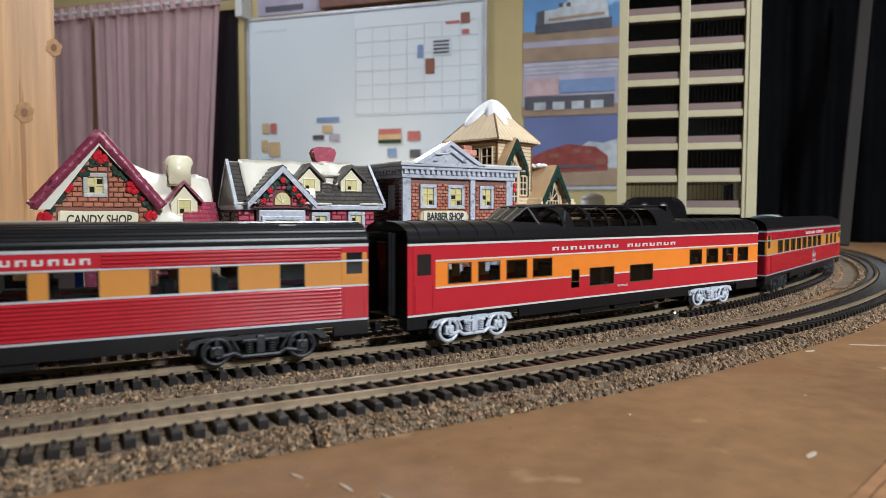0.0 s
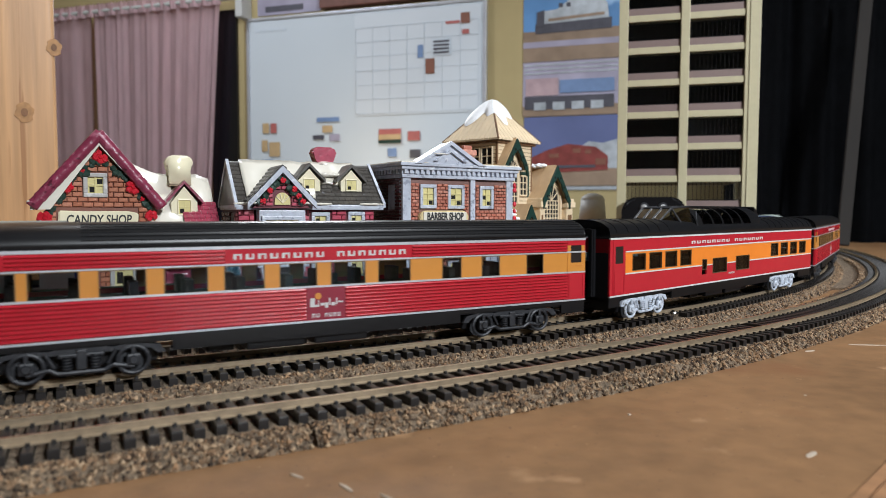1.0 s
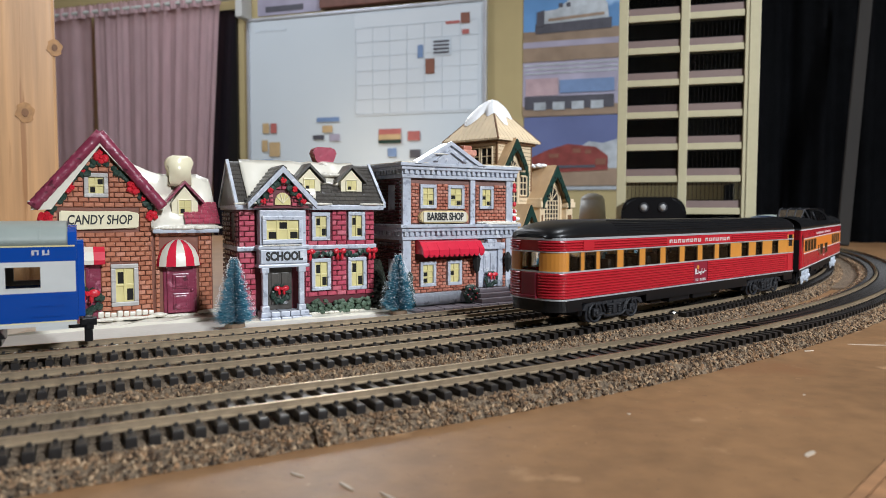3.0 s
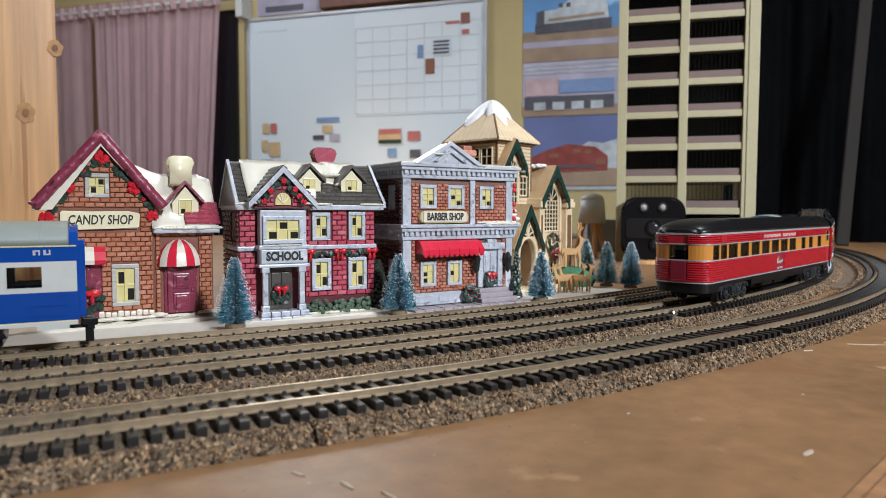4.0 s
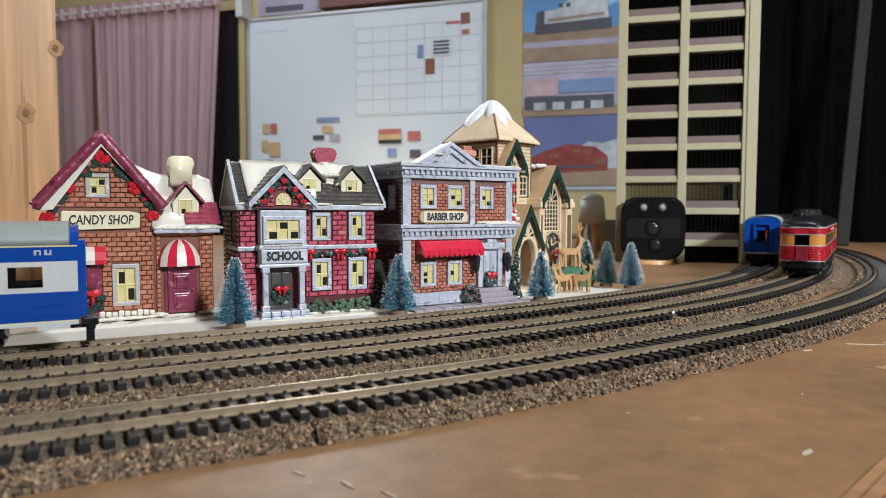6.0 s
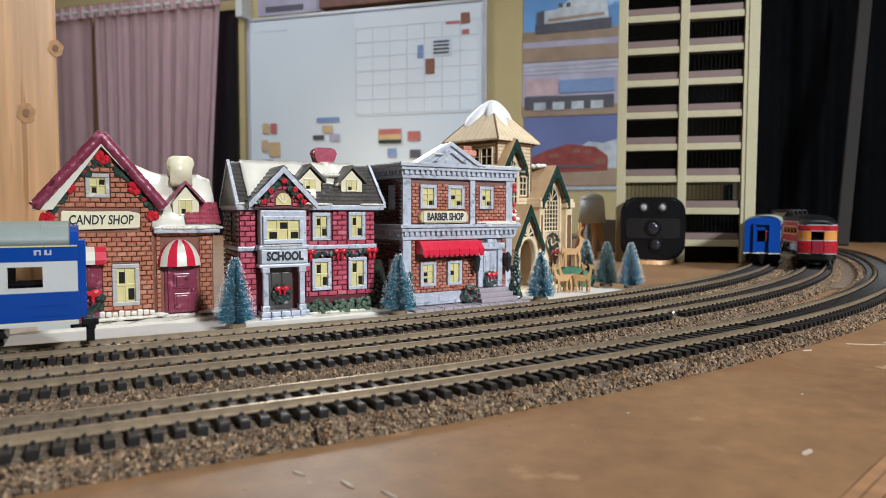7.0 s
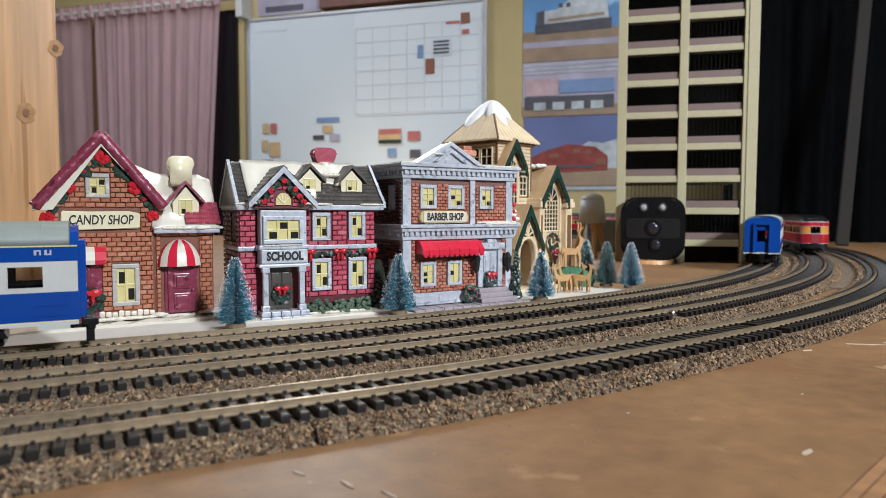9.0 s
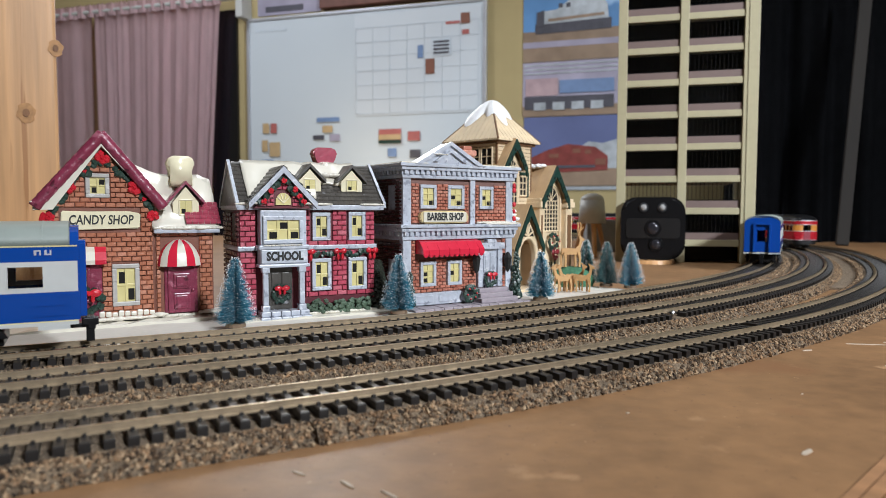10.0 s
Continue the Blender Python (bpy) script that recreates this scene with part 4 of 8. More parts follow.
            box(bm, a * MM, b * MM, ya, yb, z0 * MM, z1 * MM)
        part("grab_rail", bm, BLUE, c)
    bm = bmesh.new()
    box(bm, (-L / 2 + 6) * MM, (L / 2 - 4) * MM, -16 * MM, 16 * MM, 11.4 * MM, 13.4 * MM)
    box(bm, -60 * MM, 60 * MM, -13 * MM, 13 * MM, 5 * MM, 11.4 * MM, 0.8 * MM)
    part("floor", bm, BLACK, c)
    truck(c, -L / 2 + 46, BLACK, DGREY, 44)
    truck(c, L / 2 - 46, BLACK, DGREY, 44)
    return c


big = [(-98.6 + 20.1 * k, -84.0 + 20.1 * k) for k in range(7)]
observation = streamlined_car("observation_car", "red and orange fluted observation car with a rounded black-roofed end", 262.0,
                              [(-122.8, -113.8), (-111.0, -101.6)] + big, [(51.6, 61.2), (71.6, 81.2), (96.0, 105.6)], True)
dome = dome_car("red and orange smooth-sided car with a glazed black dome")
coach = streamlined_car("coach", "red and orange fluted coach with a black roof", 272.0,
                        [(-106 + 19.4 * k, -92 + 19.4 * k) for k in range(8)], [(65.9, 75.6), (85.9, 95.5), (106, 115.6)], False)
mp1 = blue_car("blue and white coach with a grey roof")
mp1.matrix_world = on_track(-0.275, 0.26, D23)
mp2 = blue_car("blue and white coach with an open blue end")
mp2.matrix_world = on_track(0.552 + 0.13, 0.26, D23)

# a small crumpled scrap of foil between the ties
bm = bmesh.new()
blob(bm, (0, 0, 0.0018), 0.0030, 0.0026, 0.0021, 2, 0.5)
ob = tagged(bm_obj("foil_scrap", bm, mat("crumpled_foil", (0.75, 0.75, 0.76), 0.22, 1.0, 0.1, 800, 0.4)), "crumpled silver foil scrap beside the rail", "scrap")
x, y, g = line(0.156, -0.011)
ob.matrix_world = pose(x, y, ZR - 0.0045)


# ---- the ceramic village ----
BRICK_O = ramp_mat("glazed_orange_brick", [(0.36, 0.125, 0.070), (0.47, 0.19, 0.115), (0.41, 0.155, 0.09), (0.54, 0.25, 0.17)], 0.26, "object", 0.25, 500)
BRICK_R = ramp_mat("glazed_crimson_brick", [(0.36, 0.045, 0.075), (0.50, 0.09, 0.13), (0.43, 0.06, 0.10), (0.56, 0.16, 0.20)], 0.3, "object", 0.25, 500)
BRICK_B = ramp_mat("glazed_red_brick", [(0.38, 0.12, 0.08), (0.50, 0.20, 0.14), (0.44, 0.16, 0.11), (0.56, 0.27, 0.20)], 0.32, "island", 0.25, 500)
# Side walls: their own dark paint, with that side's shade put in too.
BRICK_D = ramp_mat("dark_shaded_side_brick", [(0.07, 0.018, 0.02), (0.12, 0.032, 0.032), (0.09, 0.02, 0.026)], 0.25, "island", 0.25, 500)
MORTAR_O = mat("orange_mortar", (0.20, 0.068, 0.040), 0.5, 0, 0.2, 400, 0.2)
MORTAR_R = mat("crimson_mortar", (0.11, 0.010, 0.02), 0.5, 0, 0.2, 400, 0.2)
MORTAR_D = mat("umber_mortar", (0.19, 0.10, 0.085), 0.5, 0, 0.2, 400, 0.2)
SNOW = mat("ceramic_snow", (0.70, 0.66, 0.57), 0.26, 0, 0.05, 120, 0.12, coat=0.3, spots=((0.72, 0.62, 0.50), 0.68, 40))
GREYTRIM = mat("blue_grey_trim", (0.46, 0.49, 0.56), 0.36, 0, 0.2, 230, 0.6, coat=0.1, spots=[((0.62, 0.64, 0.69), 0.60, 170), ((0.27, 0.29, 0.35), 0.60, 260)], distance=0.0008)
STONETRIM = mat("stone_grey_trim", (0.44, 0.42, 0.40), 0.36, 0, 0.2, 250, 0.35, spots=[((0.24, 0.22, 0.20), 0.60, 160), ((0.62, 0.60, 0.57), 0.63, 210)])
SLATE = mat("grey_shingles", (0.062, 0.055, 0.048), 0.38, 0, 0.35, 350, 0.4, spots=((0.30, 0.30, 0.32), 0.66, 160))
PLUM = mat("plum_glaze", (0.21, 0.030, 0.062), 0.3, 0, 0.3, 280, 0.6, coat=0.1, distance=0.0008, spots=[((0.38, 0.12, 0.17), 0.60, 190), ((0.09, 0.012, 0.025), 0.63, 260)])
YELLOW = mat("yellow_pane", (0.66, 0.58, 0.27), 0.3, 0, 0.1, 200, 0.1)
CREAM = mat("cream_glaze", (0.80, 0.73, 0.52), 0.28, 0, 0.06, 200, 0.1, coat=0.3)
PINEGREEN = mat("dark_green_glaze", (0.020, 0.045, 0.034), 0.36, 0, 0.4, 400, 0.4, coat=0.06)
HEDGE = mat("hedge_green", (0.07, 0.11, 0.072), 0.6, 0, 0.4, 500, 0.6)
BERRY = mat("berry_red", (0.55, 0.015, 0.03), 0.34, 0, 0.2, 300, 0.2, coat=0.08)
CANVAS = mat("awning_red", (0.62, 0.02, 0.05), 0.25, 0, 0.1, 300, 0.1, coat=0.4)
INK = mat("black_ink", (0.012, 0.012, 0.012), 0.5, 0, 0.1, 200, 0.0)
HOLE = mat("dark_opening", (0.008, 0.007, 0.006), 0.9, 0, 0.1, 50, 0.0)
STEPS = mat("purple_grey_steps", (0.30, 0.26, 0.29), 0.45, 0, 0.2, 300, 0.2)
PLYLIGHT = mat("laser_cut_ply", (0.72, 0.57, 0.38), 0.6, 0, 0.14, 120, 0.12, stretch=(0.25, 1, 1))
PLYEDGE = mat("burnt_ply_edge", (0.16, 0.08, 0.035), 0.7, 0, 0.2, 150, 0.1)
GREENTRIM = mat("dark_green_paint", (0.006, 0.034, 0.026), 0.5, 0, 0.2, 200, 0.2)
FROST = mat("frosted_glitter", (0.85, 0.86, 0.88), 0.35, 0, 0.08, 700, 0.8)
BRISTLE = ramp_mat("teal_bristles", [(0.006, 0.06, 0.10), (0.012, 0.13, 0.20), (0.02, 0.22, 0.33), (0.012, 0.14, 0.22), (0.05, 0.30, 0.42), (0.42, 0.62, 0.70)], 0.55, "island", 0.1)
BRISTLE_G = ramp_mat("green_bristles", [(0.012, 0.07, 0.075), (0.02, 0.12, 0.13), (0.035, 0.17, 0.19), (0.16, 0.30, 0.32)], 0.55, "island", 0.1)
TWIG = mat("twisted_wire", (0.20, 0.13, 0.08), 0.7, 0, 0.2, 400, 0.2)
DEERWOOD = mat("deer_ply", (0.54, 0.31, 0.13), 0.6, 0, 0.15, 200, 0.15)


def B(bm, u0, u1, y0, y1, z0, z1, bevel=0.0, mi=0):
    """A box in millimetres."""
    box(bm, u0 * MM, u1 * MM, y0 * MM, y1 * MM, z0 * MM, z1 * MM, bevel * MM, mi)


def PR(bm, pts, y0, y1, axis="y", mi=0):
    prism(bm, [(a * MM, b * MM) for a, b in pts], y0 * MM, y1 * MM, mi, axis)


def boxpart(name, parent, material, *boxes, bevel=0.4, label=""):
    bm = bmesh.new()
    for b in boxes:
        B(bm, *b, bevel=bevel)
    return part(name, bm, material, parent, label)


def inside(pt, poly):
    x, y = pt
    c = False
    for i in range(len(poly)):
        (x0, y0), (x1, y1) = poly[i - 1], poly[i]
        if (y0 > y) != (y1 > y) and x < (x1 - x0) * (y - y0) / (y1 - y0) + x0:
            c = not c
    return c


def brick_mesh(w, h, d, material):
    bm = bmesh.new()
    vs = []
    for y, e in ((0.0, 0.0), (-d * 0.7, 0.0), (-d, 0.28)):
        vs.append([bm.verts.new((x * MM, y * MM, z * MM)) for x, z in ((-w / 2 + e, -h / 2 + e), (w / 2 - e, -h / 2 + e), (w / 2 - e, h / 2 - e), (-w / 2 + e, h / 2 - e))])
    for a, b in ((0, 1), (1, 2)):
        for i in range(4):
            bm.faces.new([vs[a][i], vs[a][(i + 1) % 4], vs[b][(i + 1) % 4], vs[b][i]])
    bm.faces.new(vs[2])
    me = bpy.data.meshes.new("brick")
    bm.normal_update()
    bm.to_mesh(me)
    bm.free()
    me.materials.append(material)
    return me


def lay_bricks(parent, poly, holes, w, h, material, y=0.0, gap=0.36, most=300, seed=1, turn=None, depth=1.35):
    """Courses of proud bricks on a front, cut to quarters where they meet an edge or an opening; each its own piece while there are not too many."""
    rnd = random.Random(seed)
    q = w / 4
    cut = [None] + [brick_mesh(q * k - gap, h - gap, depth, material) for k in (1, 2, 3, 4)]
    us, zs = [p[0] for p in poly], [p[1] for p in poly]
    u_lo, u_hi, z_lo, z_hi = min(us), max(us), min(zs), max(zs)

    def free(c, z):
        return all(inside((c + a * (q / 2 - 0.4), z + e * (h / 2 - 0.7)), poly) for a in (-1, 1) for e in (-1, 1)) and not any(
            c + q / 2 > a + 0.6 and c - q / 2 < b - 0.6 and z + h / 2 > c0 + 0.9 and z - h / 2 < c1 - 0.9 for a, b, c0, c1 in holes)
    spots = []
    row = 0
    z = z_lo + h / 2
    while z < z_hi:
        u = u_lo - (w / 2 if row % 2 else 0)
        while u < u_hi:
            run = 0
            for k in range(5):
                if k < 4 and free(u + q * (k + 0.5), z):
                    run += 1
                elif run:
                    spots.append((cut[run], u + q * (k - run / 2), z))
                    run = 0
            u += w
        z += h
        row += 1
    joined = bmesh.new() if len(spots) > most else None
    for me, u, z in spots:
        m = pose((u + rnd.uniform(-0.10, 0.10)) * MM, (y + rnd.uniform(-0.05, 0.15)) * MM, (z + rnd.uniform(-0.1, 0.1)) * MM, 0, rnd.uniform(-1.8, 1.8), 0)
        if turn:
            m = turn @ m
        if joined is None:
            o = new("brick", me)
            o.parent = parent
            o.matrix_local = m
        else:
            k = len(joined.verts)
            joined.from_mesh(me)
            joined.verts.ensure_lookup_table()
            for v in joined.verts[k:]:
                v.co = m @ v.co
    if joined is not None:
        tagged(part("bricks", joined, material, parent), "courses of small moulded bricks", kind="stuff")


def house_window(parent, u0, u1, z0, z1, y, frame_mat, cols, rows, dark=(), fw=2.2, proud=1.6, bar=1.0, pane_mat=None):
    """A moulded window: frame, glazing bars, painted panes and the cells that are pierced."""
    bm = bmesh.new()
    for q in ((u0, u1, z0, z0 + fw), (u0, u1, z1 - fw, z1), (u0, u0 + fw, z0 + fw, z1 - fw), (u1 - fw, u1, z0 + fw, z1 - fw)):
        B(bm, q[0], q[1], y - proud, y + 0.5, q[2], q[3], 0.45)
    w = part("window", bm, frame_mat, parent)
    iu, iz = (u1 - u0 - 2 * fw), (z1 - z0 - 2 * fw)
    bm = bmesh.new()
    for c in range(1, cols):
        x = u0 + fw + iu * c / cols
        B(bm, x - bar / 2, x + bar / 2, y - proud * 0.55, y, z0 + fw, z1 - fw, 0.15)
    for r in range(1, rows):
        z = z0 + fw + iz * r / rows
        B(bm, u0 + fw, u1 - fw, y - proud * 0.5, y, z - bar / 2, z + bar / 2, 0.15)
    part("glazing_bar", bm, pane_mat or YELLOW, w)
    for c in range(cols):
        for r in range(rows):
            bm = bmesh.new()
            a, b = u0 + fw + iu * c / cols, u0 + fw + iu * (c + 1) / cols
            e, f = z0 + fw + iz * r / rows, z0 + fw + iz * (r + 1) / rows
            d = (c, r) in dark
            B(bm, a, b, y - 0.15, y + 0.4, e, f)
            part("pane", bm, pane_mat or YELLOW, w)
            if d:
                bm = bmesh.new()
                du, dz = (b - a) * 0.14, (f - e) * 0.16
                B(bm, a + du * 1.6, b - du * 0.6, y - 0.32, y + 0.3, e + dz * 0.6, f - dz * 1.4)
                part("pane_opening", bm, HOLE, w)
    return w


def sign_text(parent, body, u, z, y, size, material, bold=0.0, width=1.0, slant=0.0):
    cu = bpy.data.curves.new("sign_text", "FONT")
    cu.body, cu.size, cu.align_x, cu.align_y, cu.extrude, cu.offset, cu.shear = body, size * MM, "CENTER", "CENTER", 0.0001, bold * MM, slant
    cu.resolution_u = 3
    o = bpy.data.objects.new("sign_text", cu)
    scene.collection.objects.link(o)
    me = bpy.data.meshes.new_from_object(o.evaluated_get(bpy.context.evaluated_depsgraph_get()))
    bpy.data.objects.remove(o)
    me.name = "lettering"
    me.materials.clear()
    me.materials.append(material)
    t = new("lettering", me)
    t.parent = parent
    t.matrix_local = pose(u * MM, y * MM, z * MM, 90, 0, 0) @ Matrix.Diagonal((width, 1, 1, 1))
    return t


def poinsettia(bm, u, z, y, r, seed=0):
    rnd = random.Random(seed)
    for k in range(6):
        a = k * math.tau / 6 + rnd.random()
        blob(bm, ((u + 0.62 * r * math.cos(a)) * MM, (y - 0.2) * MM, (z + 0.62 * r * math.sin(a)) * MM), r * 0.5 * MM, r * 0.4 * MM, r * 0.5 * MM, 1, 0.2)
    blob(bm, (u * MM, (y - 0.5) * MM, z * MM), r * 0.4 * MM, r * 0.4 * MM, r * 0.4 * MM, 1)


def swag(bm, pts, y, r, seed=0):
    """A lumpy run of greenery along points."""
    rnd = random.Random(seed)
    for (u0, z0), (u1, z1) in zip(pts, pts[1:]):
        n = max(2, int(math.hypot(u1 - u0, z1 - z0) / (r * 0.7)))
        for k in range(n):
            f = (k + rnd.random() * 0.5) / n
            e = r * rnd.uniform(0.55, 0.95)
            blob(bm, ((u0 + (u1 - u0) * f + rnd.uniform(-0.4, 0.4) * r) * MM, y * MM, (z0 + (z1 - z0) * f + rnd.uniform(-0.4, 0.4) * r) * MM), e * MM, e * 0.7 * MM, e * MM, 1, 0.3, seed=k)


def wreath(parent, u, z, y, r, thick=0.42, bow=True):
    bm = bmesh.new()
    pts = [(u + r * math.cos(k * math.tau / 12), z + r * math.sin(k * math.tau / 12)) for k in range(13)]
    swag(bm, pts, y, r * thick, 5)
    w = part("wreath", bm, PINEGREEN, parent, "dark green wreath with a red bow")
    bm = bmesh.new()
    if bow:
        for s in (-1, 1):
            blob(bm, ((u + s * r * 0.5) * MM, (y - r * 0.4) * MM, (z + r * 0.75) * MM), r * 0.5 * MM, r * 0.25 * MM, r * 0.36 * MM, 2, 0.1)
            blob(bm, ((u + s * r * 0.3) * MM, (y - r * 0.4) * MM, (z + r * 0.25) * MM), r * 0.2 * MM, r * 0.2 * MM, r * 0.42 * MM, 1)
        blob(bm, (u * MM, (y - r * 0.55) * MM, (z + r * 0.72) * MM), r * 0.25 * MM, r * 0.25 * MM, r * 0.25 * MM, 1)
    else:
        for k in range(6):
            a = k * 1.1
            blob(bm, ((u + r * 0.9 * math.cos(a)) * MM, (y - r * 0.4) * MM, (z + r * 0.9 * math.sin(a)) * MM), 0.7 * MM, 0.7 * MM, 0.7 * MM, 1)
    part("bow" if bow else "berries", bm, BERRY, w)


def snow_sheet(bm, grid_pts, thick):
    """A soft slab over a grid of points (rows of x, y, z in millimetres)."""
    top = [[bm.verts.new((x * MM, y * MM, (z + thick * (0.8 + 0.5 * noise.noise(Vector((x * 0.15, y * 0.15, z * 0.1))))) * MM)) for x, y, z in row] for row in grid_pts]
    low = [[bm.verts.new((x * MM, y * MM, z * MM)) for x, y, z in row] for row in grid_pts]
    R, C = len(top), len(top[0])
    for i in range(R - 1):
        for j in range(C - 1):
            bm.faces.new([top[i][j], top[i][j + 1], top[i + 1][j + 1], top[i + 1][j]])
            bm.faces.new([low[i][j], low[i + 1][j], low[i + 1][j + 1], low[i][j + 1]])
    for j in range(C - 1):
        bm.faces.new([top[0][j], low[0][j], low[0][j + 1], top[0][j + 1]])
        bm.faces.new([top[-1][j], top[-1][j + 1], low[-1][j + 1], low[-1][j]])
    for i in range(R - 1):
        bm.faces.new([top[i][0], top[i + 1][0], low[i + 1][0], low[i][0]])
        bm.faces.new([top[i][-1], low[i][-1], low[i + 1][-1], top[i + 1][-1]])


def slope(bm, u0, u1, y0, z0, y1, z1, thick, n=14, m=8, ragged=None):
    """A roof slope from a front line to a back line, as a soft sheet. ragged(u): share of the slope left bare at the bottom."""
    rows = []
    for i in range(m + 1):
        row = []
        for j in range(n + 1):
            u = u0 + (u1 - u0) * j / n
            r = ragged(u) if ragged else 0.0
            f = r + (1 - r) * i / m
            row.append((u, y0 + (y1 - y0) * f, z0 + (z1 - z0) * f))
        rows.append(row)
    snow_sheet(bm, rows, thick)


def shingle_rows(bm, u0, u1, y0, z0, y1, z1, rows, w, mi=0, seed=3, lift=0.9):
    """Rows of small overlapping shingles on a slope."""
    rnd = random.Random(seed)
    dy, dz = (y1 - y0) / rows, (z1 - z0) / rows
    for r in range(rows):
        u = u0 - (w / 2 if r % 2 else 0)
        while u < u1:
            a, b = max(u0, u + 0.12), min(u1, u + w - 0.12)
            if b - a > 0.4:
                ya, za = y0 + dy * r, z0 + dz * r
                k = lift * rnd.uniform(0.8, 1.2)
                v = [bm.verts.new((x * MM, y * MM, z * MM)) for x, y, z in ((a, ya - 0.3, za + k), (b, ya - 0.3, za + k), (b, ya + dy, za + dz + 0.2), (a, ya + dy, za + dz + 0.2), (a, ya - 0.1, za - 0.3), (b, ya - 0.1, za - 0.3))]
                for q in ((0, 1, 2, 3), (4, 5, 1, 0), (4, 0, 3), (5, 2, 1)):
                    bm.faces.new([v[i] for i in q])
            u += w


def gable_dormer(parent, u, half, z0, z1, y0, y1, wall, roof_mat, snow=False):
    """A small gabled dormer that grows out of a roof slope."""
    zm = z0 + (z1 - z0) * 0.45
    bm = bmesh.new()
    PR(bm, [(u - half * 0.8, z0), (u + half * 0.8, z0), (u + half * 0.8, zm), (u, z1 - 1.5), (u - half * 0.8, zm)], y0, y1)
    d = part("dormer", bm, wall, parent, "small gabled dormer")
    bm = bmesh.new()
    for s in (-1, 1):
        P = [(u, z1), (u + s * half * 1.15, zm - 0.8), (u + s * half * 1.15, zm + 1.2), (u, z1 + 2.0)]
        PR(bm, P if s > 0 else P[::-1], y0 - 1.6, y1)
    part("dormer_roof", bm, roof_mat, d)
    house_window(d, u - half * 0.45, u + half * 0.45, z0 + 1.2, z0 + (z1 - z0) * 0.55, y0, CREAM, 2, 2, dark=((0, 0),), fw=0.8, proud=0.8, bar=0.5)


def snow_lumps(parent, runs, seed, name="snow_patch"):
    """Glazed snow left on ledges: each run is (u0, u1, y, z, size), a row of low merged mounds."""
    rnd = random.Random(seed)
    for u0, u1, y, z, size in runs:
        bm = bmesh.new()
        n = max(3, int(abs(u1 - u0) / (size * 0.7)))
        for k in range(n):
            f = k / (n - 1)
            e = size * (0.55 + 0.6 * math.sin(math.pi * (0.12 + 0.76 * f))) * rnd.uniform(0.8, 1.15)
            blob(bm, ((u0 + (u1 - u0) * f) * MM, (y + rnd.uniform(-0.3, 0.3)) * MM, z * MM), e * MM, e * 0.8 * MM, e * 0.42 * MM, 2, 0.12, seed=k)
        part(name, bm, SNOW, parent, "small patch of glazed snow", smooth=True)


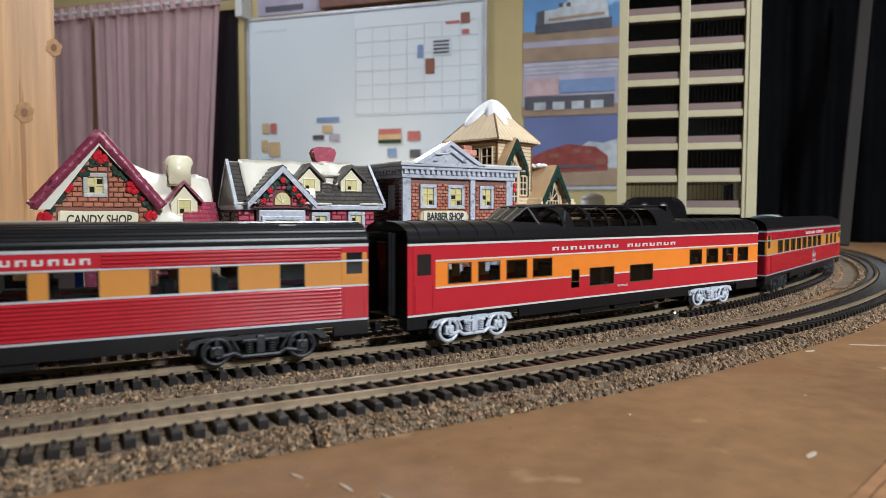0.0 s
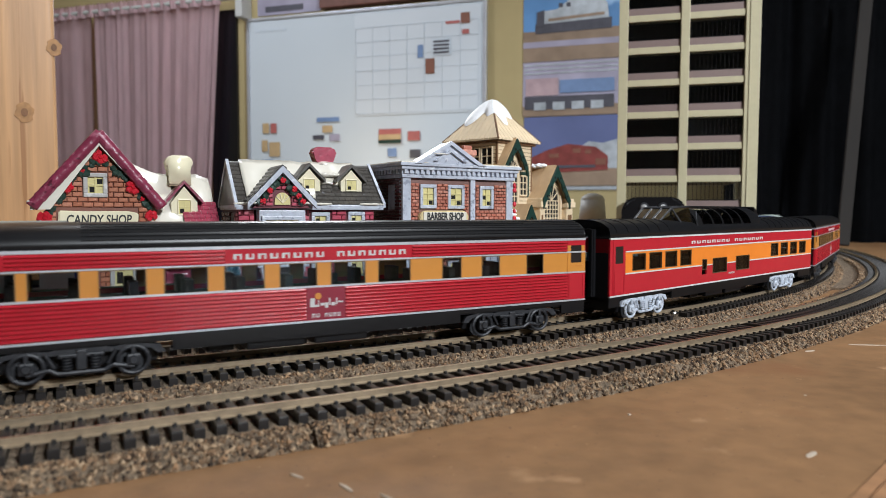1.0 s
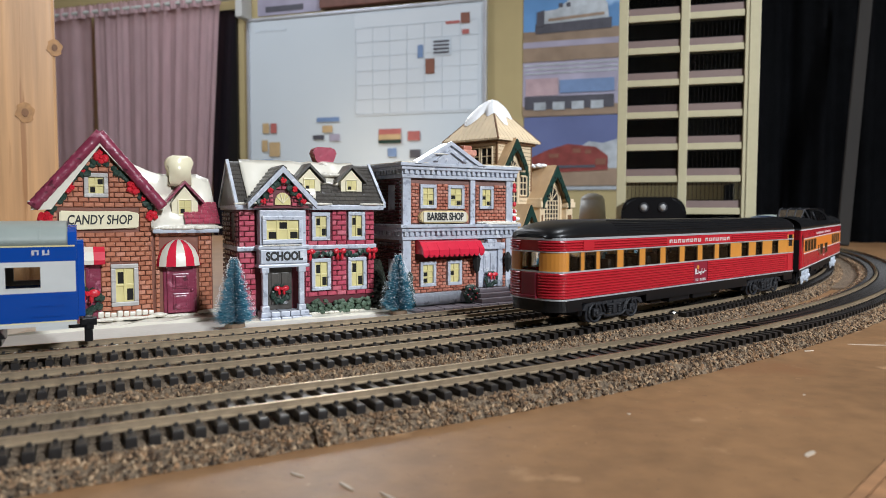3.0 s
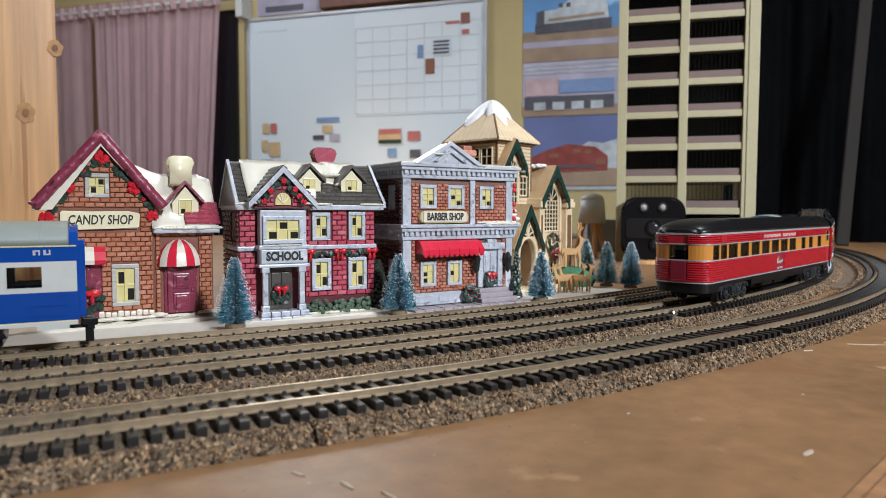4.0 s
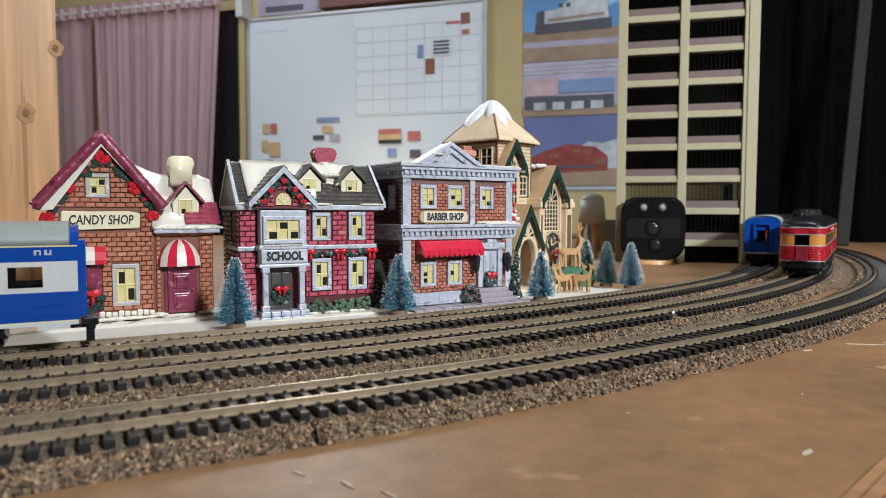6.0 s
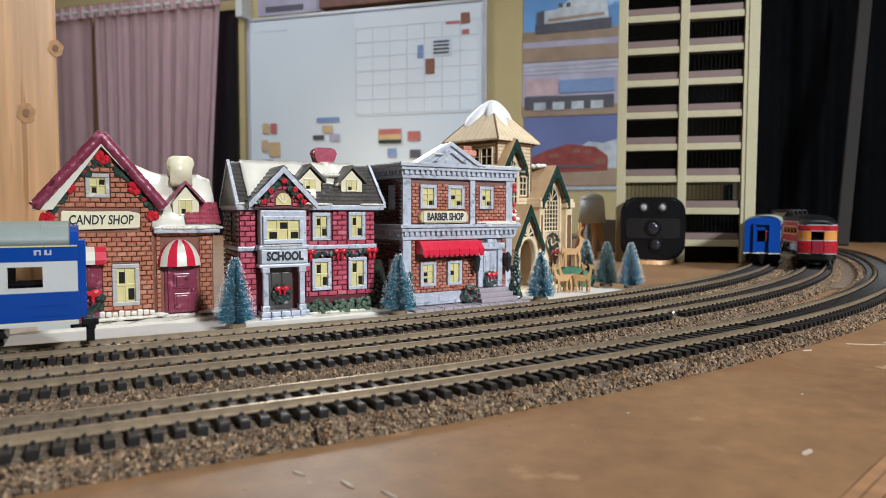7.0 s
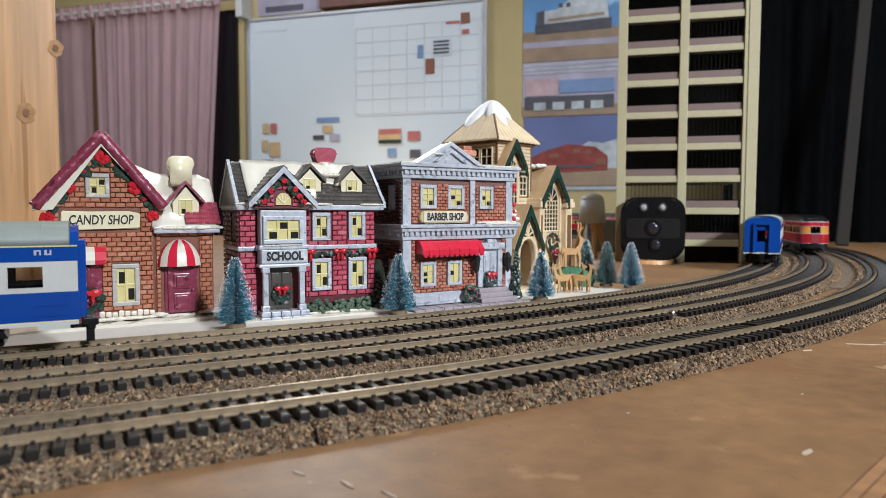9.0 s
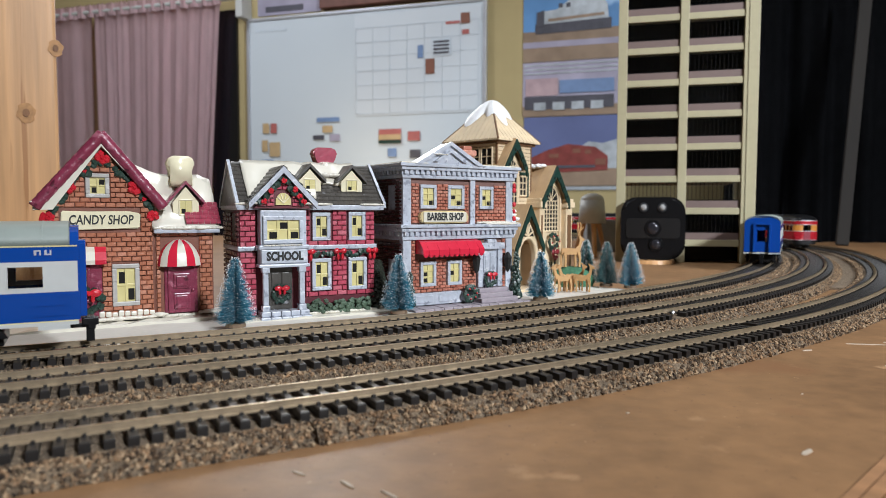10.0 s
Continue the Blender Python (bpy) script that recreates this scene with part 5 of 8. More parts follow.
# ---- candy shop ----
def candy_shop(m):
    c = thing("candy_shop", m, "ceramic orange brick candy shop with snowy plum-edged gable roof", "toy house", "village houses")
    boxes = bmesh.new()
    PR(boxes, [(-31, 0), (21, 0), (21, 62), (-5, 98), (-31, 62)], 0, 46)
    wall = part("main_wall", boxes, MORTAR_O, c)
    wing = boxpart("wing_wall", c, MORTAR_O, (21, 54, 2, 46, 0, 50), bevel=0.6)
    holes = [(-13.6, -0.8, 68, 82.5), (-25.5, 13.8, 51, 61.5), (-1.6, 13.2, 7.5, 32), (-31.5, -6, 0, 42)]
    lay_bricks(wall, [(-31, 0), (21, 0), (21, 62), (-5, 97), (-31, 62)], holes, 5.0, 2.75, BRICK_O, 0.0, seed=2)
    lay_bricks(wing, [(22, 0), (54, 0), (54, 50), (22, 50)], [(25, 45.5, 0, 45)], 5.0, 2.75, BRICK_O, 2.0, seed=5)
    # gable roof
    for s, name in ((-1, "roof_slope"), (1, "roof_slope")):
        u1 = -38 if s < 0 else 27
        zlow = 61.5
        bm = bmesh.new()
        rows = []
        for i in range(7):
            f = i / 6
            uu, zz = -5 + (u1 + 5) * f, 100 + (zlow - 100) * f
            rows.append([(uu, y, zz) for y in (-1, 4, 14, 26, 38, 48)])
        snow_sheet(bm, rows, 4.2)
        bmesh.ops.recalc_face_normals(bm, faces=bm.faces[:])
        r = part(name, bm, SNOW, c, "glossy cream snow on the roof", smooth=True)
        bm = bmesh.new()
        n = 40
        rows = []
        for k in range(n + 1):
            f = k / n
            uu, zz = -5 + (u1 + 5) * f, 104.0 + (zlow + 2.4 - 104.0) * f
            lap = 0.3 * ((k % 4) / 4.0)
            dirn = Vector((s * 0.79, 0, 0.61))
            w_ = 0.35 * noise.noise(Vector((k * 0.7, s, 0)))
            row = []
            for q in range(14):
                a = math.tau * q / 14
                cx, cy = (3.0 + lap + w_) * math.cos(a), (2.6 + lap * 0.5) * math.sin(a)
                row.append(bm.verts.new(((uu + dirn.x * (cx - 1.0)) * MM, (-4.0 + cy) * MM, (zz + dirn.z * (cx - 1.0)) * MM)))
            rows.append(row)
        for k in range(n):
            for q in range(14):
                bm.faces.new([rows[k][q], rows[k][(q + 1) % 14], rows[k + 1][(q + 1) % 14], rows[k + 1][q]])
        bm.faces.new(rows[0]), bm.faces.new(rows[-1][::-1])
        bmesh.ops.recalc_face_normals(bm, faces=bm.faces[:])
        part("bargeboard", bm, PLUM, r, "plum shingled roof edge", smooth=True)
        bm = bmesh.new()
        P = [(-5, 96.5), (u1 * 0.86 + (4 if s < 0 else 1.5), zlow + 0.5), (u1, zlow + 0.2), (-5, 100.5)]
        PR(bm, P if s > 0 else P[::-1], -4.8, -0.2)
        part("gable_trim", bm, SNOW, r, "cream trim under the roof edge")
    # wing roof
    bm = bmesh.new()
    rows = []
    for i in range(9):
        f = i / 8
        rows.append([(20 + 37 * j / 10, -3.5 + 30 * f, 50.5 + 31 * f + 2.2 * math.sin(f * math.pi) - 1.2 * max(0, j - 8)) for j in range(11)])
    snow_sheet(bm, rows, 3.0)
    bmesh.ops.recalc_face_normals(bm, faces=bm.faces[:])
    wr = part("wing_roof", bm, SNOW, c, "cream snow-covered wing roof", smooth=True)
    bm = bmesh.new()
    PR(bm, [(2, 96.5), (8, 90.5), (14, 86.2), (20, 83.6), (27, 82.4), (33, 82.2), (33, 58), (10, 58)], 12, 34)
    bmesh.ops.bevel(bm, geom=[e for e in bm.edges if e.calc_length() < 0.02], offset=0.0012, segments=2, affect="EDGES")
    part("snow_drift", bm, SNOW, wr, "glossy snow flowing down to the wing", smooth=True)
    bm = bmesh.new()
    PR(bm, [(26, 80), (57, 80), (57, 51), (20, 51)], 26, 46)
    part("wing_back", bm, SNOW, wr)
    bm = bmesh.new()
    shingle_rows(bm, 38, 57.5, -3.9, 54.2, 8, 66.5, 5, 3.4)
    part("bare_shingles", bm, BERRYSH, wr, "crimson shingles bare of snow")
    boxpart("eave", c, GREYTRIM, (20.5, 57, -4.2, 1.5, 48.5, 51.5), bevel=1.0)
    bm = bmesh.new()
    PR(bm, [(31, 76), (45, 76), (43.4, 80), (43, 85), (45.4, 88), (45.4, 91.5), (43, 94), (33, 94), (30.4, 91.5), (30.4, 88), (32.6, 85), (32.4, 80)], 9, 21)
    bmesh.ops.bevel(bm, geom=bm.edges[:], offset=0.0008, segments=2, affect="EDGES")
    part("chimney", bm, CREAM, c, "cream chimney", smooth=True)
    gable_dormer(c, 39, 9.0, 57.5, 77, 2, 24, CREAM, PLUM)
    # sign
    bm = bmesh.new()
    PR(bm, [(-25.5, 52), (-20, 51), (0, 51.4), (13.4, 51.6), (14, 60), (8, 61.2), (-12, 61), (-25, 61.4)], -2.4, -0.4)
    bmesh.ops.bevel(bm, geom=bm.edges[:], offset=0.0006, segments=2, affect="EDGES")
    s = part("sign_board", bm, CREAM, c, "cream sign board lettered CANDY SHOP")
    sign_text(s, "CANDY SHOP", -5.8, 56.2, -2.55, 7.2, INK, 0.14, 0.70, 0.12)
    # openings
    house_window(c, -13.1, -1.3, 68.6, 81.8, -0.4, STONETRIM, 2, 2, dark=((0, 0), (1, 1)), pane_mat=YELLOW)
    house_window(c, -1.1, 12.9, 8.0, 31.6, -0.4, STONETRIM, 2, 2, dark=((0, 1), (1, 0)), pane_mat=YELLOW, fw=2.4, bar=1.2)
    bm = bmesh.new()
    B(bm, 26.2, 44.6, 1.0, 3, 1.5, 32, 0.6)
    B(bm, 28, 43, -0.2, 1.2, 2, 29, 0.5)
    for z0, z1 in ((4, 13.5), (16, 25)):
        B(bm, 31, 40, -1.0, 0, z0, z1, 0.5)
        B(bm, 32.4, 38.6, -1.5, -0.8, z0 + 1.4, z1 - 1.4, 0.4)
    d = part("door", bm, PLUM, c, "plum panelled door")
    bm = bmesh.new()
    blob(bm, (41.6 * MM, -0.8 * MM, 15 * MM), 1.0 * MM, 1.0 * MM, 1.0 * MM, 2)
    part("door_knob", bm, PLUM, d)
    # domed awning in stripes
    for k in range(7):
        bm = bmesh.new()
        a0, a1 = math.pi * k / 7, math.pi * (k + 1) / 7
        grid_ = []
        for i in range(6):
            e = math.pi / 2 * i / 5
            grid_.append([bm.verts.new(((34.8 - 12.4 * math.cos(a) * math.cos(e)) * MM, (2 - 9.5 * math.sin(a) * math.cos(e)) * MM, (29.5 + 15.5 * math.sin(e)) * MM)) for a in (a0, (a0 + a1) / 2, a1)])
        for i in range(5):
            for j in range(2):
                bm.faces.new([grid_[i][j], grid_[i][j + 1], grid_[i + 1][j + 1], grid_[i + 1][j]])
        bmesh.ops.remove_doubles(bm, verts=bm.verts[:], dist=1e-6)
        part("awning_gore", bm, CANVAS if k % 2 == 0 else SNOW, c, "striped half-dome awning", smooth=True)
    # shop front at the far left: striped awning, plum frame and wreath
    for k in range(5):
        bm = bmesh.new()
        u0 = -32 + 5.6 * k
        PR(bm, [(-0.5, 42), (-5.5, 39), (-7.2, 34.5), (-6.8, 32.2), (-4.8, 33.5), (-0.5, 36)], u0, u0 + 5.6, axis="x")
        part("awning_stripe", bm, CANVAS if k % 2 == 0 else SNOW, c)
    boxpart("shop_frame", c, PLUM, (-31.5, -6, -1.2, 1.0, 1, 34), bevel=0.6)
    house_window(c, -27, -12, 11, 31, -1.2, PLUM, 2, 2, fw=1.6, bar=1.4, dark=((0, 0), (1, 0)))
    wreath(c, -13.0, 12, -3.6, 6.2)
    for u, z, r, k in ((-4.5, 90.5, 3.7, 1), (-21.5, 74.5, 4.0, 2), (11.5, 74.5, 4.0, 3), (-31.5, 57.5, 3.6, 4), (20.5, 58.5, 3.2, 6), (-13, 82.5, 1.2, 7), (16, 68, 1.3, 8), (-27, 66, 1.2, 9)):
        bm = bmesh.new()
        poinsettia(bm, u, z, -2.2, r, k)
        part("poinsettia", bm, BERRY, c, "bright red moulded flower")
    bm = bmesh.new()
    swag(bm, [(-6, 89), (-20, 77)], -1.2, 3.2, 1), swag(bm, [(-22, 72), (-31, 58)], -1.2, 3.0, 2)
    swag(bm, [(-3, 88), (9, 77)], -1.2, 3.0, 3), swag(bm, [(12, 73), (21, 60)], -1.2, 2.8, 4)
    part("garland", bm, PINEGREEN, c, "dark green garland under the gable")
    snow_lumps(c, [(22, 57, -3.6, 51.6, 2.6), (-30, -20, -7.2, 41.6, 1.8), (46, 55, -3.0, 2.0, 3.0), (20, 26, -2.5, 2.0, 2.8), (-12, 20, -3.2, 1.2, 2.6), (-38, -33, -4.4, 66, 2.4), (25, 45, -0.5, 0.6, 2.2)], 41)
    for k in range(9):
        boxpart("foot_stone", c, SNOW, (-8 + 3.2 * k, -8 + 3.2 * k + 3.0, -1.9 - 0.3 * (k % 2), 0.2, 2.2, 5.6 - 0.4 * (k % 3)), bevel=0.8)
    # snowy foot
    bm = bmesh.new()
    rows = [[(-56 + 116 * j / 16, -14 + 66 * i / 8, -3.0) for j in range(17)] for i in range(9)]
    snow_sheet(bm, rows, 3.4)
    bmesh.ops.recalc_face_normals(bm, faces=bm.faces[:])
    part("snow_base", bm, SNOW, c, "glazed snow base")
    return c


BERRYSH = mat("crimson_shingle", (0.34, 0.05, 0.085), 0.28, 0, 0.25, 400, 0.3, coat=0.3, spots=((0.6, 0.45, 0.46), 0.66, 200))
candy_shop(pose(-0.1838, 0.3745, 0.004, 0, 0, 30))


# ---- school ----
def school(m):
    c = thing("school", m, "ceramic crimson brick school with grey trim and snowy shingle roof", "toy house", "village houses")
    wall = boxpart("main_wall", c, MORTAR_R, (-60, 24, 0, 44, 0, 64), bevel=0.6)
    bm = bmesh.new()
    PR(bm, [(0, 62), (44, 62), (22, 88)], -60, -58, axis="x")
    PR(bm, [(0, 62), (44, 62), (22, 88)], 22, 24, axis="x")
    part("gable_end", bm, MORTAR_R, c)
    holes = [(-51, -21, 0, 64), (-17.5, -5, 43, 61), (5.8, 18, 43, 61), (-17.8, -4.8, 12.5, 33), (5.5, 18.6, 12, 33), (-60, 24, 37.6, 41.2), (-22, 22, 0, 9)]
    lay_bricks(wall, [(-60, 0), (24, 0), (24, 62.5), (-60, 62.5)], holes, 6.2, 3.1, BRICK_R, 0.0, gap=0.42, seed=11)
    side = pose(-60 * MM, 0, 0, 0, 0, -90)
    # Left flank: the darker brick, part paint and part shade in the colour.
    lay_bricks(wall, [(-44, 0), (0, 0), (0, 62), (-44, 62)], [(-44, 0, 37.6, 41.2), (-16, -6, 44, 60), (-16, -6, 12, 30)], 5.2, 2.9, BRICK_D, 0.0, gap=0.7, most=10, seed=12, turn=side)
    for z0, z1 in ((44, 60), (12, 30)):
        boxpart("side_window", c, SLATE, (-60.8, -59.6, 6, 16, z0, z1), bevel=0.4)
    boxpart("string_course", c, GREYTRIM, (-61.2, 25.2, -1.4, 45, 38, 40.9), bevel=0.7)
    boxpart("eave", c, GREYTRIM, (-62, 29, -4.5, 47, 62, 65.4), bevel=0.9)
    # roof
    bm = bmesh.new()
    shingle_rows(bm, -62, 29, -4, 65, 22, 90, 10, 3.6)
    PR(bm, [(-4, 64.6), (48, 64.6), (22, 90)], -62, 29, axis="x")
    part("shingle_roof", bm, SLATE, c, "grey shingled roof")
    bm = bmesh.new()
    rag = lambda u: 0.12 + 0.16 * noise.noise(Vector((u * 0.09, 4, 0))) + (0.34 if u > -12 else 0.0) - (0.12 if u < -48 else 0)
    slope(bm, -55, 17, -4.2, 65.8, 22.0, 91.0, 1.9, 30, 9, rag)
    bmesh.ops.recalc_face_normals(bm, faces=bm.faces[:])
    part("roof_snow", bm, SNOW, c, "cream snow lying on the roof", smooth=True)
    boxpart("ridge", c, SLATE, (-62, 29, 20.6, 23.4, 89, 91.2), bevel=0.7)
    bm = bmesh.new()
    for u in (-62.6, 28.2):
        PR(bm, [(-5, 63.5), (-5, 66.5), (22, 92.5), (22, 89)], u, u + 1.8, axis="x")
        PR(bm, [(49, 66.5), (49, 63.5), (22, 89), (22, 92.5)], u, u + 1.8, axis="x")
    part("verge", bm, GREYTRIM, c, "grey roof edge")
    bm = bmesh.new()
    PR(bm, [(-5.5, 91), (5.5, 91), (5.5, 95), (8, 97.5), (8, 100), (5.5, 102.5), (-5.5, 102.5), (-8, 100), (-8, 97.5), (-5.5, 95)], 24, 33)
    bmesh.ops.bevel(bm, geom=bm.edges[:], offset=0.0008, segments=2, affect="EDGES")
    ch = part("chimney", bm, BERRYSH, c, "crimson brick chimney")
    bm = bmesh.new()
    blob(bm, (0, 27 * MM, 90.5 * MM), 7.5 * MM, 7 * MM, 3.2 * MM, 2, 0.15)
    part("chimney_snow", bm, SNOW, ch, smooth=True)
    for u in (-16.5, 10.5):
        gable_dormer(c, u, 8.6, 72.5, 88.5, 4, 22, CREAM, SLATE)
    # porch block
    porch = boxpart("porch_wall", c, GREYTRIM, (-50, -22, -9, 1, 29.8, 41), (-49.6, -22.4, -8, 1, 41, 62), bevel=0.8)
    house_window(c, -48.4, -24.8, 42.5, 58.5, -8.2, GREYTRIM, 3, 2, dark=((0, 0), (1, 1), (2, 0)), fw=2.4, bar=1.1)
    boxpart("porch_cornice", c, GREYTRIM, (-51, -21, -10.4, 1, 39.2, 41.6), (-51, -21, -10, 1, 28.6, 30.6), bevel=0.7)
    sb = boxpart("sign_board", porch, GREYTRIM, (-49.6, -22.6, -10.0, -8.6, 31, 39), bevel=0.5)
    sign_text(sb, "SCHOOL", -36.0, 35.0, -10.15, 6.8, INK, 0.36, 0.78)
    for u in (-47, -25.5):
        bm = bmesh.new()
        B(bm, u - 2.2, u + 2.2, -9.8, -5, 3, 6.5, 0.5)
        B(bm, u - 1.6, u + 1.6, -9.0, -5.6, 6.5, 26, 0.7)
        B(bm, u - 2.2, u + 2.2, -9.8, -5, 25.6, 29, 0.5)
        part("column", bm, GREYTRIM, c)
    bm = bmesh.new()
    B(bm, -44, -29.5, -1.5, 0.5, 3, 29, 0.4)
    for z0, z1 in ((6, 14), (16, 25)):
        for a, b in ((-42, -37.4), (-36, -31.4)):
            B(bm, a, b, -2.2, -1.2, z0, z1, 0.4)
    dr = part("door", bm, SLATE, c, "dark grey panelled door with a wreath")
    wreath(dr, -36.6, 12.5, -3.2, 4.6)
    for k, (a, b, y) in enumerate(((-51, -20.5, -13), (-50, -21.5, -10.6))):
        bm = bmesh.new()
        for q in range(5):
            w = (b - a) / 5
            B(bm, a + q * w + 0.15, a + (q + 1) * w - 0.15, y, 0, -3 + 3 * k, 0 + 3 * k, 0.5)
        part("step", bm, GREYTRIM, c)
    # front gable
    bm = bmesh.new()
    PR(bm, [(-53, 63), (-20, 63), (-36.5, 83)], -8.5, 12)
    g = part("front_gable", bm, MORTAR_R, c)
    lay_bricks(g, [(-51, 64), (-22, 64), (-36.5, 81.5)], [(-41.5, -31.5, 64, 73)], 4.6, 2.4, BRICK_R, -8.5, gap=0.6, seed=14)
    for s in (-1, 1):
        bm = bmesh.new()
        e = -36.5 + s * 20
        P = [(-36.5, 83.5), (e, 62.6), (e, 66.4), (-36.5, 87.4)]
        PR(bm, P if s > 0 else P[::-1], -11.5, -8.8)
        part("gable_trim", bm, GREYTRIM, g)
        bm = bmesh.new()
        rnd = random.Random(20 + s)
        for r in range(9):
            f0, f1 = r / 9, (r + 1) / 9
            for k in range(8):
                y0 = -11 + 3.5 * k + (1.7 if r % 2 else 0)
                u0, u1 = -36.5 + s * 20.5 * f0, -36.5 + s * 20.5 * f1
                z0, z1 = 88.0 - 21.2 * f0, 88.0 - 21.2 * f1
                v = [bm.verts.new((x * MM, y * MM, z * MM)) for x, y, z in ((u0, y0, z0), (u0, y0 + 3.3, z0), (u1, y0 + 3.3, z1 + 0.9), (u1, y0, z1 + 0.9), (u1, y0 + 3.3, z1 - 0.4), (u1, y0, z1 - 0.4))]
                for q in ((0, 1, 2, 3), (3, 2, 4, 5), (0, 3, 5), (1, 4, 2)):
                    bm.faces.new([v[i] for i in q])
        part("gable_shingles", bm, SLATE, g, "small grey shingles with snow in the joints")
    bm = bmesh.new()
    PR(bm, [(-41, 65), (-32, 65)] + [(-36.5 + 4.5 * math.cos(a), 67 + 5 * math.sin(a)) for a in [math.pi * k / 10 for k in range(11)]], -9.6, -8.2)
    fan = part("fan_window", bm, YELLOW, g, "yellow half-round window")
    bm = bmesh.new()
    for k in range(1, 5):
        a = math.pi * k / 5
        cyl(bm, (-36.5 * MM, -9.8 * MM, 66 * MM), ((-36.5 + 4.6 * math.cos(a)) * MM, -9.8 * MM, (67 + 4.6 * math.sin(a)) * MM), 0.35 * MM, n=6)
    part("glazing_bar", bm, CREAM, fan)
    bm = bmesh.new()
    swag(bm, [(-49.5, 66), (-37, 80), (-24, 66)], -10.2, 2.6, 8)
    part("garland", bm, PINEGREEN, g)
    for u, z in ((-48, 67), (-44, 73), (-36.5, 79), (-30, 74), (-25, 67), (-27.5, 70)):
        bm = bmesh.new()
        poinsettia(bm, u, z, -11.6, 1.7, int(u))
        part("poinsettia", bm, BERRY, g)
    snow_lumps(c, [(-62, -53, -4.2, 65.6, 1.8), (-19, -6, -4.6, 65.6, 1.6), (14, 28, -4.6, 65.6, 1.7), (-26, -20, -9.5, 66, 1.8), (-54, -48, -9.5, 66, 1.8), (-8, 4, 10, 84, 3.2), (-48, -26, -10.6, 41.6, 1.0), (-20, 22, -5.8, 0.0, 2.0)], 42)
    # windows, hedge, swags
    for u0, u1, z0, z1, dk in ((-16.9, -5.5, 43.6, 60.6, ((0, 1), (1, 0))), (6.2, 17.4, 43.4, 61, ((0, 1), (1, 0))), (-17.3, -5.1, 13, 32.6, ((0, 1), (1, 0))), (5.9, 18.2, 12.4, 32.8, ((0, 1), (1, 0)))):
        house_window(c, u0, u1, z0, z1, -0.4, GREYTRIM, 2, 2, dark=dk, fw=2.3)
    bm = bmesh.new()
    swag(bm, [(-20, 36), (-12, 34.5), (-4, 36)], -2.4, 2.5, 31), swag(bm, [(-2, 36), (8, 34.5), (20, 36.5)], -2.4, 2.5, 32)
    part("garland", bm, PINEGREEN, c, "dark green garland along the string course")
    for u in (-20, 0, 21):
        bm = bmesh.new()
        for s in (-1, 1):
            blob(bm, ((u + s * 2.2) * MM, -3.6 * MM, 37 * MM), 2.0 * MM, 1.2 * MM, 1.8 * MM, 2, 0.1)
            blob(bm, ((u + s * 1.4) * MM, -3.6 * MM, 33.5 * MM), 1.1 * MM, 0.9 * MM, 2.4 * MM, 1, 0.1)
        blob(bm, (u * MM, -4.2 * MM, 36.8 * MM), 1.1 * MM, 1.1 * MM, 1.1 * MM, 1)
        part("bow", bm, BERRY, c)
    bm = bmesh.new()
    rnd = random.Random(9)
    for k in range(110):
        u = rnd.uniform(-20.5, 19)
        blob(bm, (u * MM, rnd.uniform(-7, -1.5) * MM, rnd.uniform(0, 7.2) * MM), 1.9 * MM, 1.5 * MM, 1.5 * MM, 1, 0.4, seed=k)
    part("hedge", bm, HEDGE, c, "clipped grey-green hedge")
    bm = bmesh.new()
    rows = [[(-66 + 98 * j / 12, -14 + 62 * i / 8, -3.0) for j in range(13)] for i in range(9)]
    snow_sheet(bm, rows, 2.8)
    bmesh.ops.recalc_face_normals(bm, faces=bm.faces[:])
    part("snow_base", bm, SNOW, c)
    return c


school(pose(-0.065, 0.4171, 0.004, 0, 0, 28))


